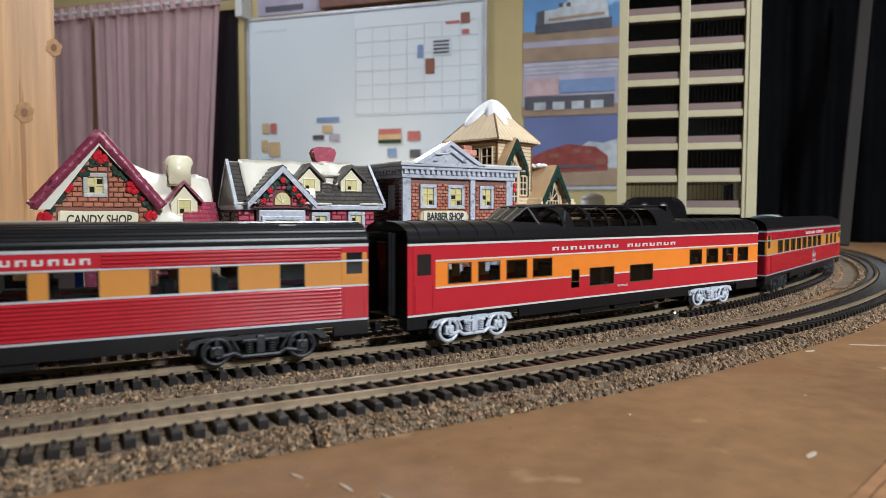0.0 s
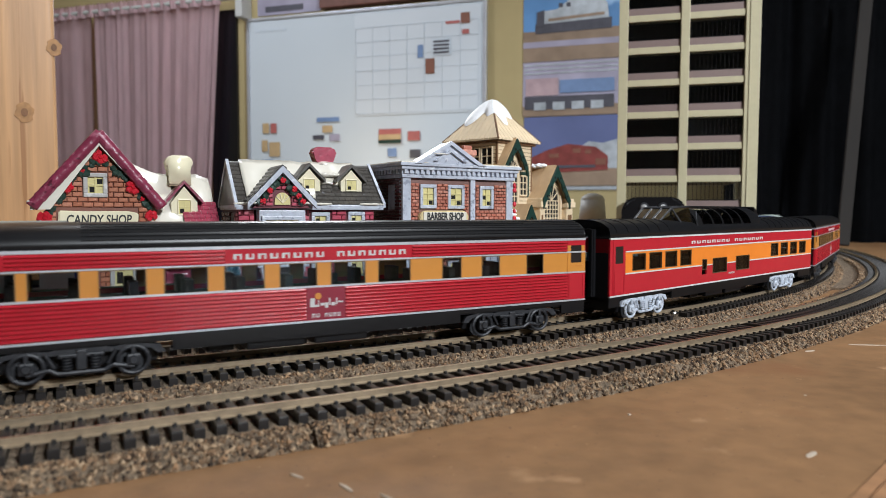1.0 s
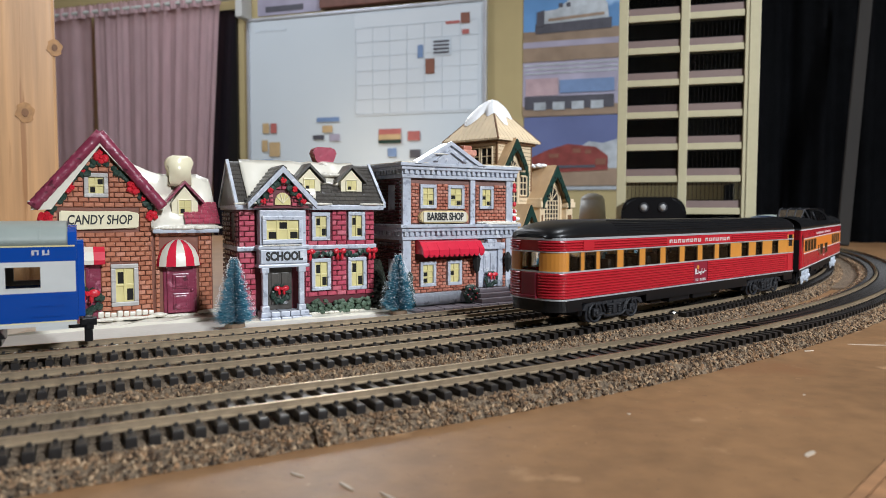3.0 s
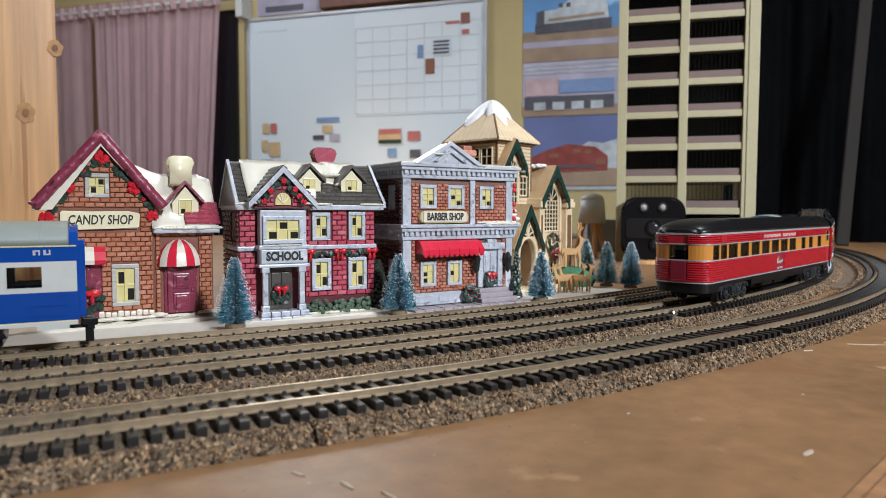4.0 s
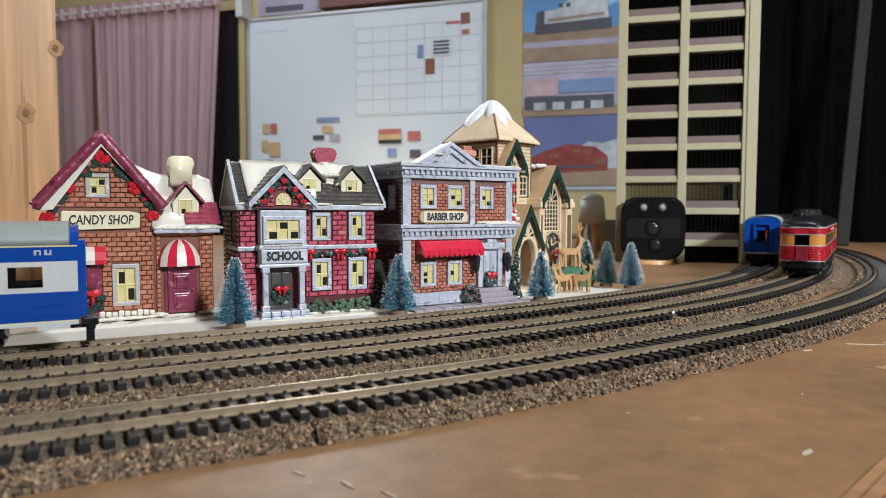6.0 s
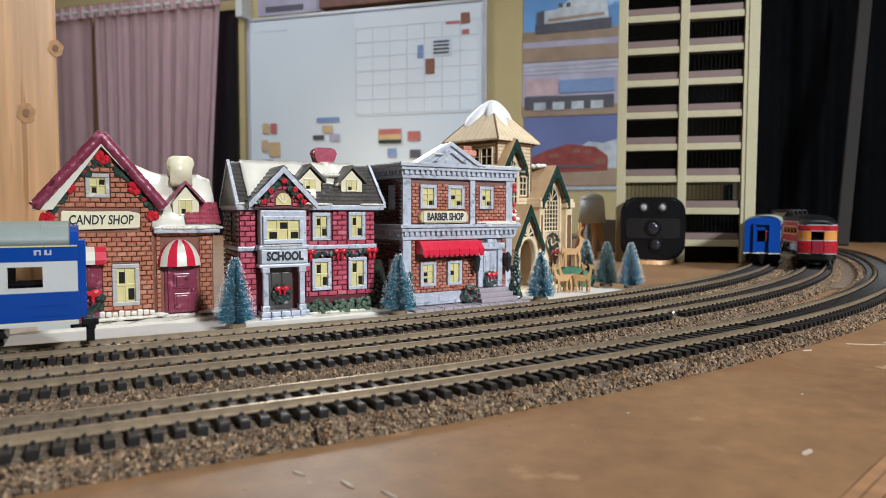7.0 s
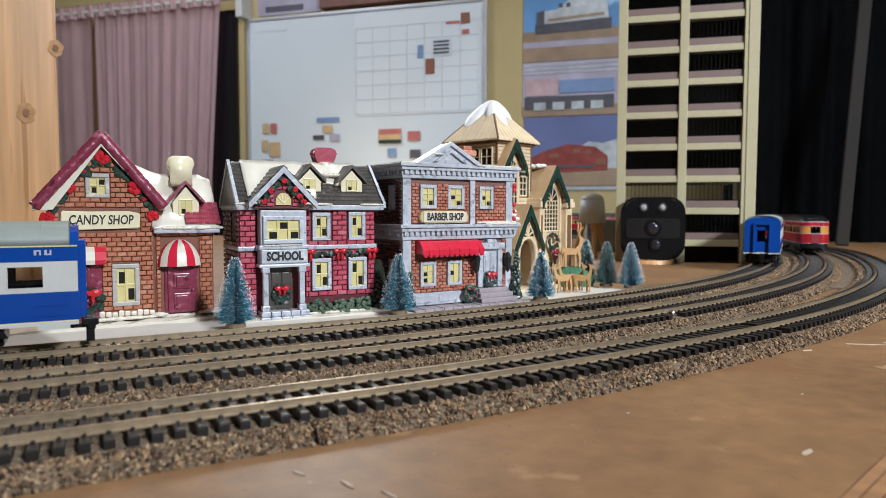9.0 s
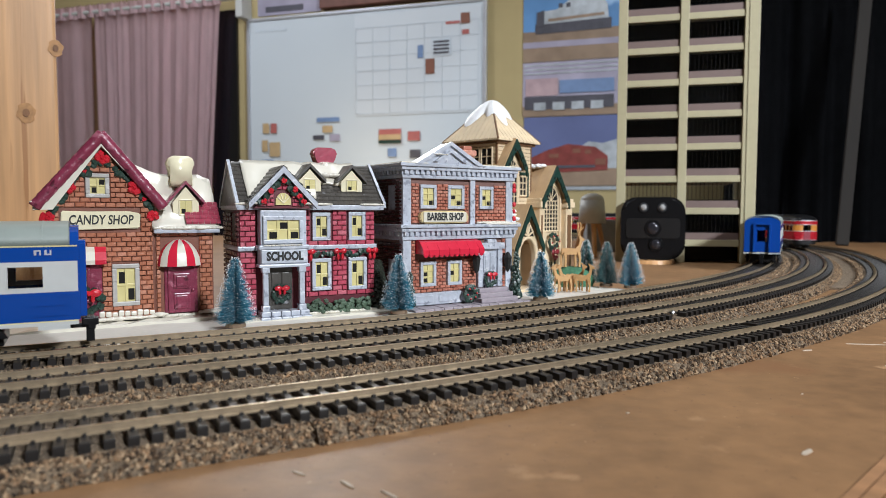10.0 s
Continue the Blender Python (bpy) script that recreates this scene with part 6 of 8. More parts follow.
# ---- barber shop ----
def barber_shop(m):
    c = thing("barber_shop", m, "ceramic red brick barber shop with grey cornices and red awning", "toy house", "village houses")
    wall = boxpart("main_wall", c, MORTAR_D, (-33, 53.5, 0, 46, 0, 86), bevel=0.6)
    holes = [(-21.4, -8.4, 62, 78.6), (0, 13.6, 62, 78.6), (25.8, 38, 62, 78.6), (-22, 14, 53.5, 61), (-33, 54, 42, 52), (-24.5, 23.6, 30, 43), (-21.4, -8.6, 11.5, 28.8), (-0.2, 12, 11.5, 28.8), (24, 46, 0, 43), (-33, -28, 0, 86), (17.8, 22.4, 50, 86), (49, 54, 0, 86), (-33, 54, 80, 90)]
    lay_bricks(wall, [(-33, 8), (53.5, 8), (53.5, 84), (-33, 84)], holes, 4.2, 2.15, BRICK_B, 0.0, gap=0.34, most=10, seed=21)
    side = pose(-33 * MM, 0, 0, 0, 0, -90)
    # Same dark brick here; its colour also carries the flank's shade.
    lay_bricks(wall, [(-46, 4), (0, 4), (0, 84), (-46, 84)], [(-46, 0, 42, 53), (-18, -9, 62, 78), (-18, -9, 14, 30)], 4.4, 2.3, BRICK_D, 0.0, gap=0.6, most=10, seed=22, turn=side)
    for z0, z1 in ((62, 78), (14, 30)):
        boxpart("side_window", c, GREYTRIM, (-34, -32.6, 9, 18, z0, z1), bevel=0.4)
    for u0, u1, z0, z1 in ((-34, -28, 0, 84), (18.2, 22.2, 52, 84), (48.8, 54.4, 0, 84)):
        boxpart("pilaster", c, GREYTRIM, (u0, u1, -1.8, 3, z0, z1), bevel=0.5)
    for z0, z1, nm in ((82, 91.5, "cornice"), (42.5, 52.5, "belt_cornice")):
        h = z1 - z0
        cn = boxpart(nm, c, GREYTRIM, (-35, 55.5, -3.0, 47, z0, z0 + h * 0.25), (-36.5, 57, -5.0, 48, z0 + h * 0.55, z0 + h * 0.78), (-38, 58.5, -6.5, 49, z0 + h * 0.78, z1), (-35, 55.5, -2.4, 47, z0 + h * 0.25, z0 + h * 0.55), bevel=0.5)
        for k in range(23):
            u = -34 + k * 4.0
            bm = bmesh.new()
            B(bm, u, u + 2.2, -4.2, -2, z0 + h * 0.26, z0 + h * 0.56, 0.3)
            part("dentil", bm, GREYTRIM, cn)
        for k in range(11):
            y = 1 + k * 4.0
            bm = bmesh.new()
            B(bm, -36.2, -34.4, y, y + 2.2, z0 + h * 0.26, z0 + h * 0.56, 0.3)
            part("dentil", bm, GREYTRIM, cn)
    boxpart("flat_roof", c, SNOW, (-36, 57, -4, 47, 91.2, 92.4), bevel=0.5, label="snow on the flat roof")
    bm = bmesh.new()
    PR(bm, [(-27, 91), (25, 91), (-1, 105.5)], -5.5, 5)
    pd = part("pediment", bm, GREYTRIM, c, "grey triangular pediment")
    for P in ([(-28, 91), (-1, 106.2), (-1, 103.6), (-23, 91)], [(26, 91), (21, 91), (-1, 103.6), (-1, 106.2)], [(-14, 93), (-1, 100.4), (-1, 99), (-11, 93)], [(12, 93), (9, 93), (-1, 99), (-1, 100.4)]):
        bm = bmesh.new()
        PR(bm, P, -7.4, -5.2)
        part("moulding", bm, GREYTRIM, pd)
    bm = bmesh.new()
    B(bm, 19, 28, 8, 16, 92, 100, 0.6), B(bm, 17.6, 29.4, 6.6, 17.4, 99, 103, 0.9)
    B(bm, 20, 27, 9, 15, 103, 106, 0.8)
    part("chimney", bm, BRICK_B, c, "small red brick chimney")
    for u0, u1, z0, z1, dk in ((-21.1, -8.7, 62.7, 78.2, ((1, 0),)), (0.2, 13.4, 62.5, 78.2, ((1, 0), (0, 1))), (26, 37.7, 62.5, 78, ((0, 1), (1, 0))), (-21, -8.9, 12, 28.3, ((0, 0), (0, 1))), (0.1, 11.6, 11.8, 28.4, ((0, 1),))):
        house_window(c, u0, u1, z0, z1, -0.4, GREYTRIM, 2, 3, dark=dk, fw=2.2, bar=0.9)
    bm = bmesh.new()
    PR(bm, [(-23, 57), (-21.5, 54), (-18, 53.2), (12, 53.2), (14.4, 54.4), (15.4, 57.2), (14, 60), (11, 61.3), (-18, 61.3), (-21.4, 60.3)], -4.2, -0.4)
    bmesh.ops.bevel(bm, geom=bm.edges[:], offset=0.0005, segments=2, affect="EDGES")
    s = part("sign_board", bm, mat("gilt_edge", (0.62, 0.50, 0.27), 0.4, 0, 0.2, 300, 0.1), c, "white sign board lettered BARBER SHOP")
    boxpart("sign_face", s, SNOW, (-20.4, 12.8, -4.8, -4.0, 54.1, 60.4), bevel=0.2)
    sign_text(s, "BARBER SHOP", -3.8, 57.3, -4.95, 6.6, INK, 0.24, 0.68)
    snow_lumps(c, [(30, 56, -5.6, 52.6, 2.2), (24, 50, -3.2, 53.4, 2.0), (-36, -18, -5.4, 91.6, 1.3), (36, 57, -5.2, 91.6, 1.5), (-14, -4, -7.6, 97.6, 0.9), (46, 54, -9, 1.2, 2.4)], 43)
    # awning in folds
    aw = bmesh.new()
    for k in range(12):
        u0 = -24 + k * 3.95
        e = 0.25 * (k % 2)
        PR(aw, [(-0.4, 42.5), (-6, 41.4), (-10.5 - e, 36.2), (-10.8 - e, 33.0), (-9.8, 33.2), (-9.2, 35.6), (-5, 39.6), (-0.4, 40.6)], u0, u0 + 3.9, axis="x")
        blob(aw, ((u0 + 1.95) * MM, -10.4 * MM, 32.8 * MM), 1.9 * MM, 0.5 * MM, 1.5 * MM, 1)
    for u in (-24.2, 23.2):
        PR(aw, [(-0.4, 42), (-6, 41), (-10.4, 36.2), (-10.4, 33.6), (-0.4, 33.6)], u, u + 0.6, axis="x")
    part("awning", aw, CANVAS, c, "glossy red scalloped awning")
    # door
    bm = bmesh.new()
    B(bm, 24.6, 28.4, -2.6, 1, 9, 35, 0.5), B(bm, 41.4, 45.4, -2.6, 1, 9, 35, 0.5), B(bm, 23.6, 46.4, -4, 1, 35, 39.5, 0.6), B(bm, 31, 39, -4.4, 0, 39, 42, 0.9)
    B(bm, 28.2, 41.6, -0.8, 1, 9, 35, 0.3)
    for u in (30, 35.6):
        B(bm, u, u + 4.2, -1.6, -0.6, 19, 32.5, 0.5), B(bm, u + 1, u + 3.2, -2.0, -1.2, 21, 30.5, 0.4)
        B(bm, u, u + 4.2, -1.6, -0.6, 10, 17, 0.5)
    d = part("door", bm, GREYTRIM, c, "grey panelled door in a moulded frame")
    wreath(d, 34.6, 14.5, -3.6, 4.4)
    for u in (21.0, 47.8):
        bm = bmesh.new()
        cyl(bm, (u * MM, -5.2 * MM, 21 * MM), (u * MM, -5.2 * MM, 29 * MM), 2.0 * MM, 3.0 * MM, 6)
        cyl(bm, (u * MM, -5.2 * MM, 29 * MM), (u * MM, -5.2 * MM, 33 * MM), 3.4 * MM, 0.6 * MM, 6)
        B(bm, u - 0.6, u + 0.6, -5.2, 0, 30.5, 31.7, 0.2)
        cyl(bm, (u * MM, -5.2 * MM, 18.8 * MM), (u * MM, -5.2 * MM, 21 * MM), 0.4 * MM, 1.6 * MM, 6)
        part("wall_lantern", bm, INK, c, "black wall lantern")
    # plinth, steps, bushes
    boxpart("plinth", c, GREYTRIM, (-29, 22, -3.2, 0, 0, 8), (-26, -12, -3.8, -3, 1.5, 6.5), (-8, 6, -3.8, -3, 1.5, 6.5), bevel=0.4)
    for k in range(3):
        boxpart("step", c, STEPS, (20 + 1.5 * k, 51 - 1.5 * k, -13 + 3.4 * k, 0, 3 * k - 0.5, 3 * k + 2.6), bevel=0.5)
    for k in range(13):
        for y0, y1 in ((-17, -8.2), (-8, 1)):
            boxpart("paving_stone", c, STEPS, (-34 + 7.2 * k + 0.2 + 0.4 * (y0 > -10), -34 + 7.2 * (k + 1) - 0.2 + 0.4 * (y0 > -10), y0, y1, -3.0, -0.6 + 0.2 * (k % 2)), bevel=0.5)
    for u, r, h in ((-30.5, 3.4, 20), (56, 4.2, 30)):
        bm = bmesh.new()
        rnd = random.Random(int(u))
        for k in range(46):
            f = k / 46
            a = k * 2.4
            rr = r * (1 - 0.55 * f) * (0.75 if k % 3 else 1)
            blob(bm, ((u + 0.75 * rr * math.cos(a)) * MM, (-4.5 + 0.75 * rr * math.sin(a)) * MM, (2 + h * f) * MM), rr * 0.62 * MM, rr * 0.62 * MM, rr * 0.8 * MM, 1, 0.15, seed=k)
        part("topiary", bm, PINEGREEN, c, "tall dark green moulded shrub")
    wreath(c, 15, 6.2, -7.5, 4.2, 0.6, False)
    bm = bmesh.new()
    for z, r in ((66, 1.6), (61, 1.3), (56, 1.7), (76, 1.8), (79, 1.6), (46, 1.2)):
        blob(bm, (56.5 * MM, -1.0 * MM, z * MM), r * MM, 1.2 * MM, r * 1.3 * MM, 1, 0.2)
    part("side_ribbon", bm, BERRY, c, "red and white candy ribbon at the corner")
    return c


barber_shop(pose(0.0022, 0.4463, 0.0045, 0, 0, 33))


# a dark moulded fir between the school and the barber shop
bm = bmesh.new()
rnd = random.Random(4)
for k in range(90):
    f = k / 90
    a = k * 2.399
    r = 8.2 * (1 - f) ** 0.8 + 1.0
    blob(bm, (0.8 * r * math.cos(a) * MM, 0.8 * r * math.sin(a) * MM, (1 + 29 * f) * MM), 2.6 * MM, 2.6 * MM, 2.2 * MM, 1, 0.2, seed=k)
ob = tagged(bm_obj("ceramic_fir", bm, mat("umber_fir", (0.035, 0.04, 0.03), 0.35, 0, 0.4, 300, 0.3)), "small dark umber moulded fir between two houses", "toy tree")
ob.matrix_world = pose(-0.043, 0.4335, 0.003)


# ---- wooden church ----
def church(m):
    """A kit of thin sawn boards: a square hipped tower with a gabled bay, a nave with a tall arched window and a gabled porch."""
    c = thing("wooden_church", m, "laser-cut plywood church with green trim and snowy tower", "toy house", "village houses")

    def verge(parent, cu, zp, half, zf, y, wide=6.0, sides=(-1, 1), scroll=True):
        """A pair of green cut-out boards up to a gable's peak, with rows of pierced scrolls."""
        for s in sides:
            bm = bmesh.new()
            e = cu + s * half
            P = [(cu, zp), (e, zf), (e, zf - wide * 0.9), (e - s * 1.2, zf - wide)]
            n = 7
            for k in range(1, n):
                f = k / n
                P.append((e + (cu - e) * f, zf - wide + (zp - zf) * f + (1.3 if k % 2 else -0.5)))
            P.append((cu, zp - wide * 1.15))
            PR(bm, P[::-1] if s > 0 else P, y - 1.4, y)
            vb = part("verge_board", bm, GREENTRIM, parent, "dark green cut-out verge board")
            if scroll:
                for k in range(3):
                    f = 0.2 + 0.27 * k
                    bm = bmesh.new()
                    cyl(bm, ((cu + (e - cu) * f) * MM, (y - 1.3) * MM, (zp + (zf - zp) * f - wide * 0.58) * MM), ((cu + (e - cu) * f) * MM, (y - 1.7) * MM, (zp + (zf - zp) * f - wide * 0.58) * MM), 1.05 * MM, n=10)
                    part("scroll", bm, HOLE, vb)

    def slopes(parent, cu, zp, half, zf, y0, y1, boards, over=1.5):
        """Roof boards on both slopes of a gable."""
        for s in (-1, 1):
            e = cu + s * (half + over)
            ze = zf - over * (zp - zf) / half
            for k in range(boards):
                a, b = y0 + (y1 - y0) * k / boards + 0.12, y0 + (y1 - y0) * (k + 1) / boards - 0.12
                bm = bmesh.new()
                P = [(cu, zp - 0.4), (e, ze - 0.4), (e, ze + 1.2), (cu, zp + 1.4)]
                PR(bm, P if s > 0 else P[::-1], a, b)
                part("roof_board", bm, PLYROOF, parent)

    def opening(parent, u0, u1, z0, zs, y, arch=True, cols=2, rows=3, frame_mat=None):
        """A dark opening with a proud frame and sawn tracery; zs: where an arch springs."""
        r, cu = (u1 - u0) / 2, (u0 + u1) / 2
        curve = [(cu + r * math.cos(a), zs + 1.15 * r * math.sin(a)) for a in [math.pi * k / 12 for k in range(13)]] if arch else [(u1, zs), (u0, zs)]
        bm = bmesh.new()
        PR(bm, [(u0, z0), (u1, z0)] + curve, y - 0.35, y + 0.3)
        o = part("opening", bm, HOLE, parent)
        bm = bmesh.new()
        ring = [(u1, z0)] + curve + [(u0, z0), (u1, z0)]
        for (p, q), (d, e) in zip(ring, ring[1:]):
            cyl(bm, (p * MM, (y - 0.7) * MM, q * MM), (d * MM, (y - 0.7) * MM, e * MM), 0.75 * MM, n=6)
        part("frame", bm, frame_mat or PLYLIGHT, o)
        bm = bmesh.new()
        for k in range(1, cols):
            u = u0 + (u1 - u0) * k / cols
            B(bm, u - 0.42, u + 0.42, y - 1.0, y - 0.4, z0, zs)
        for k in range(1, rows + 1):
            z = z0 + (zs - z0) * k / rows
            if arch or k < rows:
                B(bm, u0, u1, y - 0.95, y - 0.4, z - 0.42, z + 0.42)
        if arch:
            for k in range(1, 5):
                a = math.pi * k / 5
                cyl(bm, (cu * MM, (y - 0.7) * MM, zs * MM), ((cu + r * math.cos(a)) * MM, (y - 0.7) * MM, (zs + 1.15 * r * math.sin(a)) * MM), 0.42 * MM, n=6)
        if cols > 1 or rows > 1 or arch:
            part("tracery", bm, PLYLIGHT, o)
        return o

    # tower
    bm = bmesh.new()
    B(bm, -15, 32, 8.5, 55, 0, 117)
    tw = part("tower_wall", bm, PLYEDGE, c, "pale plywood tower")
    for k in range(22):
        z = 48 + 3.1 * k
        boxpart("clapboard", tw, PLYLIGHT, (-15.6, 32.4, 7.9, 55.4, z, z + 2.7), bevel=0.25)
    boxpart("lower_wall", tw, PLYLIGHT, (-15.4, 32.3, 8.1, 55.3, 0, 47.6), bevel=0.2)
    for u, y in ((-15.9, 7.6), (31.0, 7.6), (-15.9, 54.0)):
        boxpart("corner_post", tw, PLYEDGE, (u, u + 1.5, y, y + 1.5, 0, 117), bevel=0.2)
    flank = pose(-15.6 * MM, 0, 0, 0, 0, -90)
    for y0 in (12, 25, 38.5):
        for z0 in (80, 98):
            o = opening(tw, -y0 - 11, -y0, z0, z0 + 14, -0.2, False, 2, 2)
            o.matrix_local = flank
    boxpart("cornice", tw, PLYEDGE, (-18, 35, 5.5, 58, 115.4, 117.2), bevel=0.3)
    # hipped roof in boards
    ap = Vector((8.5, 32, 152))
    co = [Vector((-21, 2.5, 117.4)), Vector((38, 2.5, 117.4)), Vector((38, 61.5, 117.4)), Vector((-21, 61.5, 117.4))]
    for k in range(4):
        a, b = co[k], co[(k + 1) % 4]
        n = 12
        for q in range(n):
            bm = bmesh.new()
            p0, p1 = a.lerp(b, q / n + 0.004), a.lerp(b, (q + 1) / n - 0.004)
            # each board runs straight up the slope and is cut off at the hip
            up_dir = (ap - a.lerp(b, 0.5))
            f0, f1 = 1 - abs(2 * q / n - 1), 1 - abs(2 * (q + 1) / n - 1)
            t0, t1 = p0 + up_dir * f0, p1 + up_dir * f1
            lift = Vector((0, 0, 1.5))
            vs = [bm.verts.new(v * MM) for v in (p0, p1, t1, t0, p0 + lift, p1 + lift, t1 + lift, t0 + lift)]
            for f in ((0, 3, 2, 1), (4, 5, 6, 7), (0, 1, 5, 4), (1, 2, 6, 5), (2, 3, 7, 6), (3, 0, 4, 7)):
                bm.faces.new([vs[i] for i in f])
            bmesh.ops.remove_doubles(bm, verts=bm.verts[:], dist=1e-6)
            part("roof_board", bm, PLYLIGHT if k != 1 else PLYROOF, c)
    for k in range(4):
        bm = bmesh.new()
        cyl(bm, (co[k] + Vector((0, 0, 0.9))) * MM, (ap + Vector((0, 0, 0.9))) * MM, 0.8 * MM, n=6)
        part("hip_joint", bm, PLYEDGE, c)
    # one melting cap of glittering snow, with tongues down the slopes
    bm = bmesh.new()
    N = 48
    rings = []
    for i in range(9):
        f = i / 8
        ring = []
        for q in range(N):
            a = math.tau * q / N
            reach = (0.47 + 0.12 * math.sin(a * 3 + 0.6) + 0.09 * math.sin(a * 7 + 2.0)) * f
            d = Vector((math.cos(a), math.sin(a), 0))
            k = 29.5 / max(abs(d.x), abs(d.y))
            p = ap + Vector((d.x * k * reach, d.y * k * reach, -34.6 * math.sqrt(reach * reach + 0.016)))
            p.z += 2.6 + 4.6 * math.sqrt(max(0.0, 1 - f ** 3)) * (1 + 0.2 * noise.noise(p * 0.2))
            ring.append(bm.verts.new(p * MM))
        rings.append(ring)
    for i in range(8):
        for q in range(N):
            bm.faces.new([rings[i][q], rings[i + 1][q], rings[i + 1][(q + 1) % N], rings[i][(q + 1) % N]])
    bmesh.ops.remove_doubles(bm, verts=bm.verts[:], dist=1e-6)
    bmesh.ops.recalc_face_normals(bm, faces=bm.faces[:])
    part("roof_snow", bm, FROST, c, "glittering white snow cap on the peak", smooth=True)
    # gabled bay on the tower
    bm = bmesh.new()
    PR(bm, [(-11, 40), (9, 40), (9, 100), (-1, 113), (-11, 100)], 3.5, 8.2)
    bay = part("bay_wall", bm, PLYLIGHT, c)
    opening(bay, -8, 5, 62, 95, 3.4, True, 3, 6)
    verge(bay, -1, 119, 15, 97, -0.5, 7.5)
    slopes(bay, -1, 118.5, 15, 97, -0.4, 14, 2)
    o = opening(tw, 14, 24, 74, 90, 7.7, False, 2, 3)
    for u in (10.6, 24.6):
        boxpart("shutter", tw, GREENTRIM, (u, u + 3.0, 6.8, 7.8, 73, 91), bevel=0.2)
    boxpart("lintel", tw, GREENTRIM, (10.6, 27.6, 6.6, 7.8, 91.2, 93.6), bevel=0.2)
    opening(tw, 13, 17, 58, 63, 7.7, False, 1, 1)
    # nave
    bm = bmesh.new()
    PR(bm, [(30, 0), (68, 0), (68, 68), (49, 93), (30, 68)], 0, 44)
    nv = part("nave_wall", bm, PLYLIGHT, c, "pale plywood nave front")
    opening(nv, 39, 61, 44, 70, -0.2, True, 5, 7)
    bm = bmesh.new()
    PR(bm, [(35.5, 40), (38, 40), (38, 70)] + [(50 - 12 * math.cos(a), 70 + 13.5 * math.sin(a)) for a in [math.pi * k / 12 for k in range(13)]] + [(62, 40), (64.5, 40), (64.5, 70)] + [(50 + 14.5 * math.cos(a), 70 + 16.5 * math.sin(a)) for a in [math.pi * k / 12 for k in range(13)]] + [(35.5, 70)], -2.2, -0.2)
    part("arch_surround", bm, PLYLIGHT, nv)
    verge(nv, 49, 99.5, 21, 71, -6.5, 8.0)
    slopes(nv, 49, 99, 21, 71, -6.4, 46, 5)
    bm = bmesh.new()
    rnd = random.Random(33)
    for k in range(16):
        blob(bm, ((49 - rnd.uniform(-1, 4)) * MM, (6 + 2.4 * k) * MM, (100.4 + rnd.uniform(-1.5, 0.6)) * MM), 4.2 * MM, 3.4 * MM, 1.5 * MM, 2, 0.25, seed=k)
    part("roof_snow", bm, FROST, nv, "glittering snow along the nave ridge", smooth=True)
    for u0, u1 in ((68, 78), (27, 33)):
        bt = boxpart("buttress", c, PLYLIGHT, (u0, u1, -5, 12, 0, 64), bevel=0.4)
        boxpart("buttress_cap", bt, PLYLIGHT, (u0 - 1.6, u1 + 1.6, -7, 13, 64.2, 69), (u0 - 0.6, u1 + 0.6, -6, 12.5, 69, 72), bevel=0.5)
        boxpart("buttress_panel", bt, PLYEDGE, (u0 + 2, u1 - 2, -5.4, -4.8, 8, 58), bevel=0.1)
    wreath(nv, 50, 35, -4.0, 6.4, 0.36, False)
    bm = bmesh.new()
    for du, dz, r in ((-3, 0, 2.6), (3, 0, 2.6), (-2, -4, 1.9), (2, -4.4, 1.9), (0, -0.5, 1.6), (0, -6, 1.5)):
        blob(bm, ((51.5 + du) * MM, -5.0 * MM, (26 + dz) * MM), r * MM, 1.2 * MM, r * MM, 2, 0.15)
    part("bow", bm, mat("dark_red_bow", (0.20, 0.012, 0.02), 0.5, 0, 0.3, 300, 0.2), nv, "dark red bow under the wreath")
    opening(nv, 46, 54, 6, 18, -0.2, False, 2, 2)
    for u in (42, 55):
        boxpart("shutter", nv, GREENTRIM, (u, u + 3.2, -1.2, -0.2, 5, 19), bevel=0.2)
    # porch
    bm = bmesh.new()
    r = 10.5
    left = [(-17, 0), (-12, 0), (-12, 26)] + [(-1.5 - r * math.cos(a), 26 + 1.2 * r * math.sin(a)) for a in [math.pi * k / 20 for k in range(1, 11)]] + [(-1.5, 58), (-17, 36)]
    right = [(-3 - p, q) for p, q in left][::-1]
    PR(bm, left, -12, -9), PR(bm, right, -12, -9)
    B(bm, -17, -15, -9, 8, 0, 34), B(bm, 12, 14, -9, 8, 0, 34)
    po = part("porch_wall", bm, PLYLIGHT, c, "plywood porch with an arched doorway")
    bm = bmesh.new()
    pts = [(-13.2, 0), (-13.2, 26)] + [(-1.5 - 11.8 * math.cos(a), 26 + 14.0 * math.sin(a)) for a in [math.pi * k / 14 for k in range(1, 14)]] + [(10.2, 26), (10.2, 0)]
    for (p, q), (d, e) in zip(pts, pts[1:]):
        cyl(bm, (p * MM, -12.4 * MM, q * MM), (d * MM, -12.4 * MM, e * MM), 1.3 * MM, n=8)
    part("arch_frame", bm, PLYLIGHT, po)
    bm = bmesh.new()
    PR(bm, [(-11, 41), (8, 41), (-1.5, 55)], -12.2, -11.8)
    tp = part("tympanum", bm, HOLE, po)
    bm = bmesh.new()
    for e in (-9, -5, -1.5, 2, 6):
        cyl(bm, (-1.5 * MM, -12.6 * MM, 41 * MM), (e * MM, -12.6 * MM, (55 - abs(e + 1.5) * 1.35) * MM), 0.8 * MM, n=6)
    part("tracery", bm, PLYLIGHT, tp)
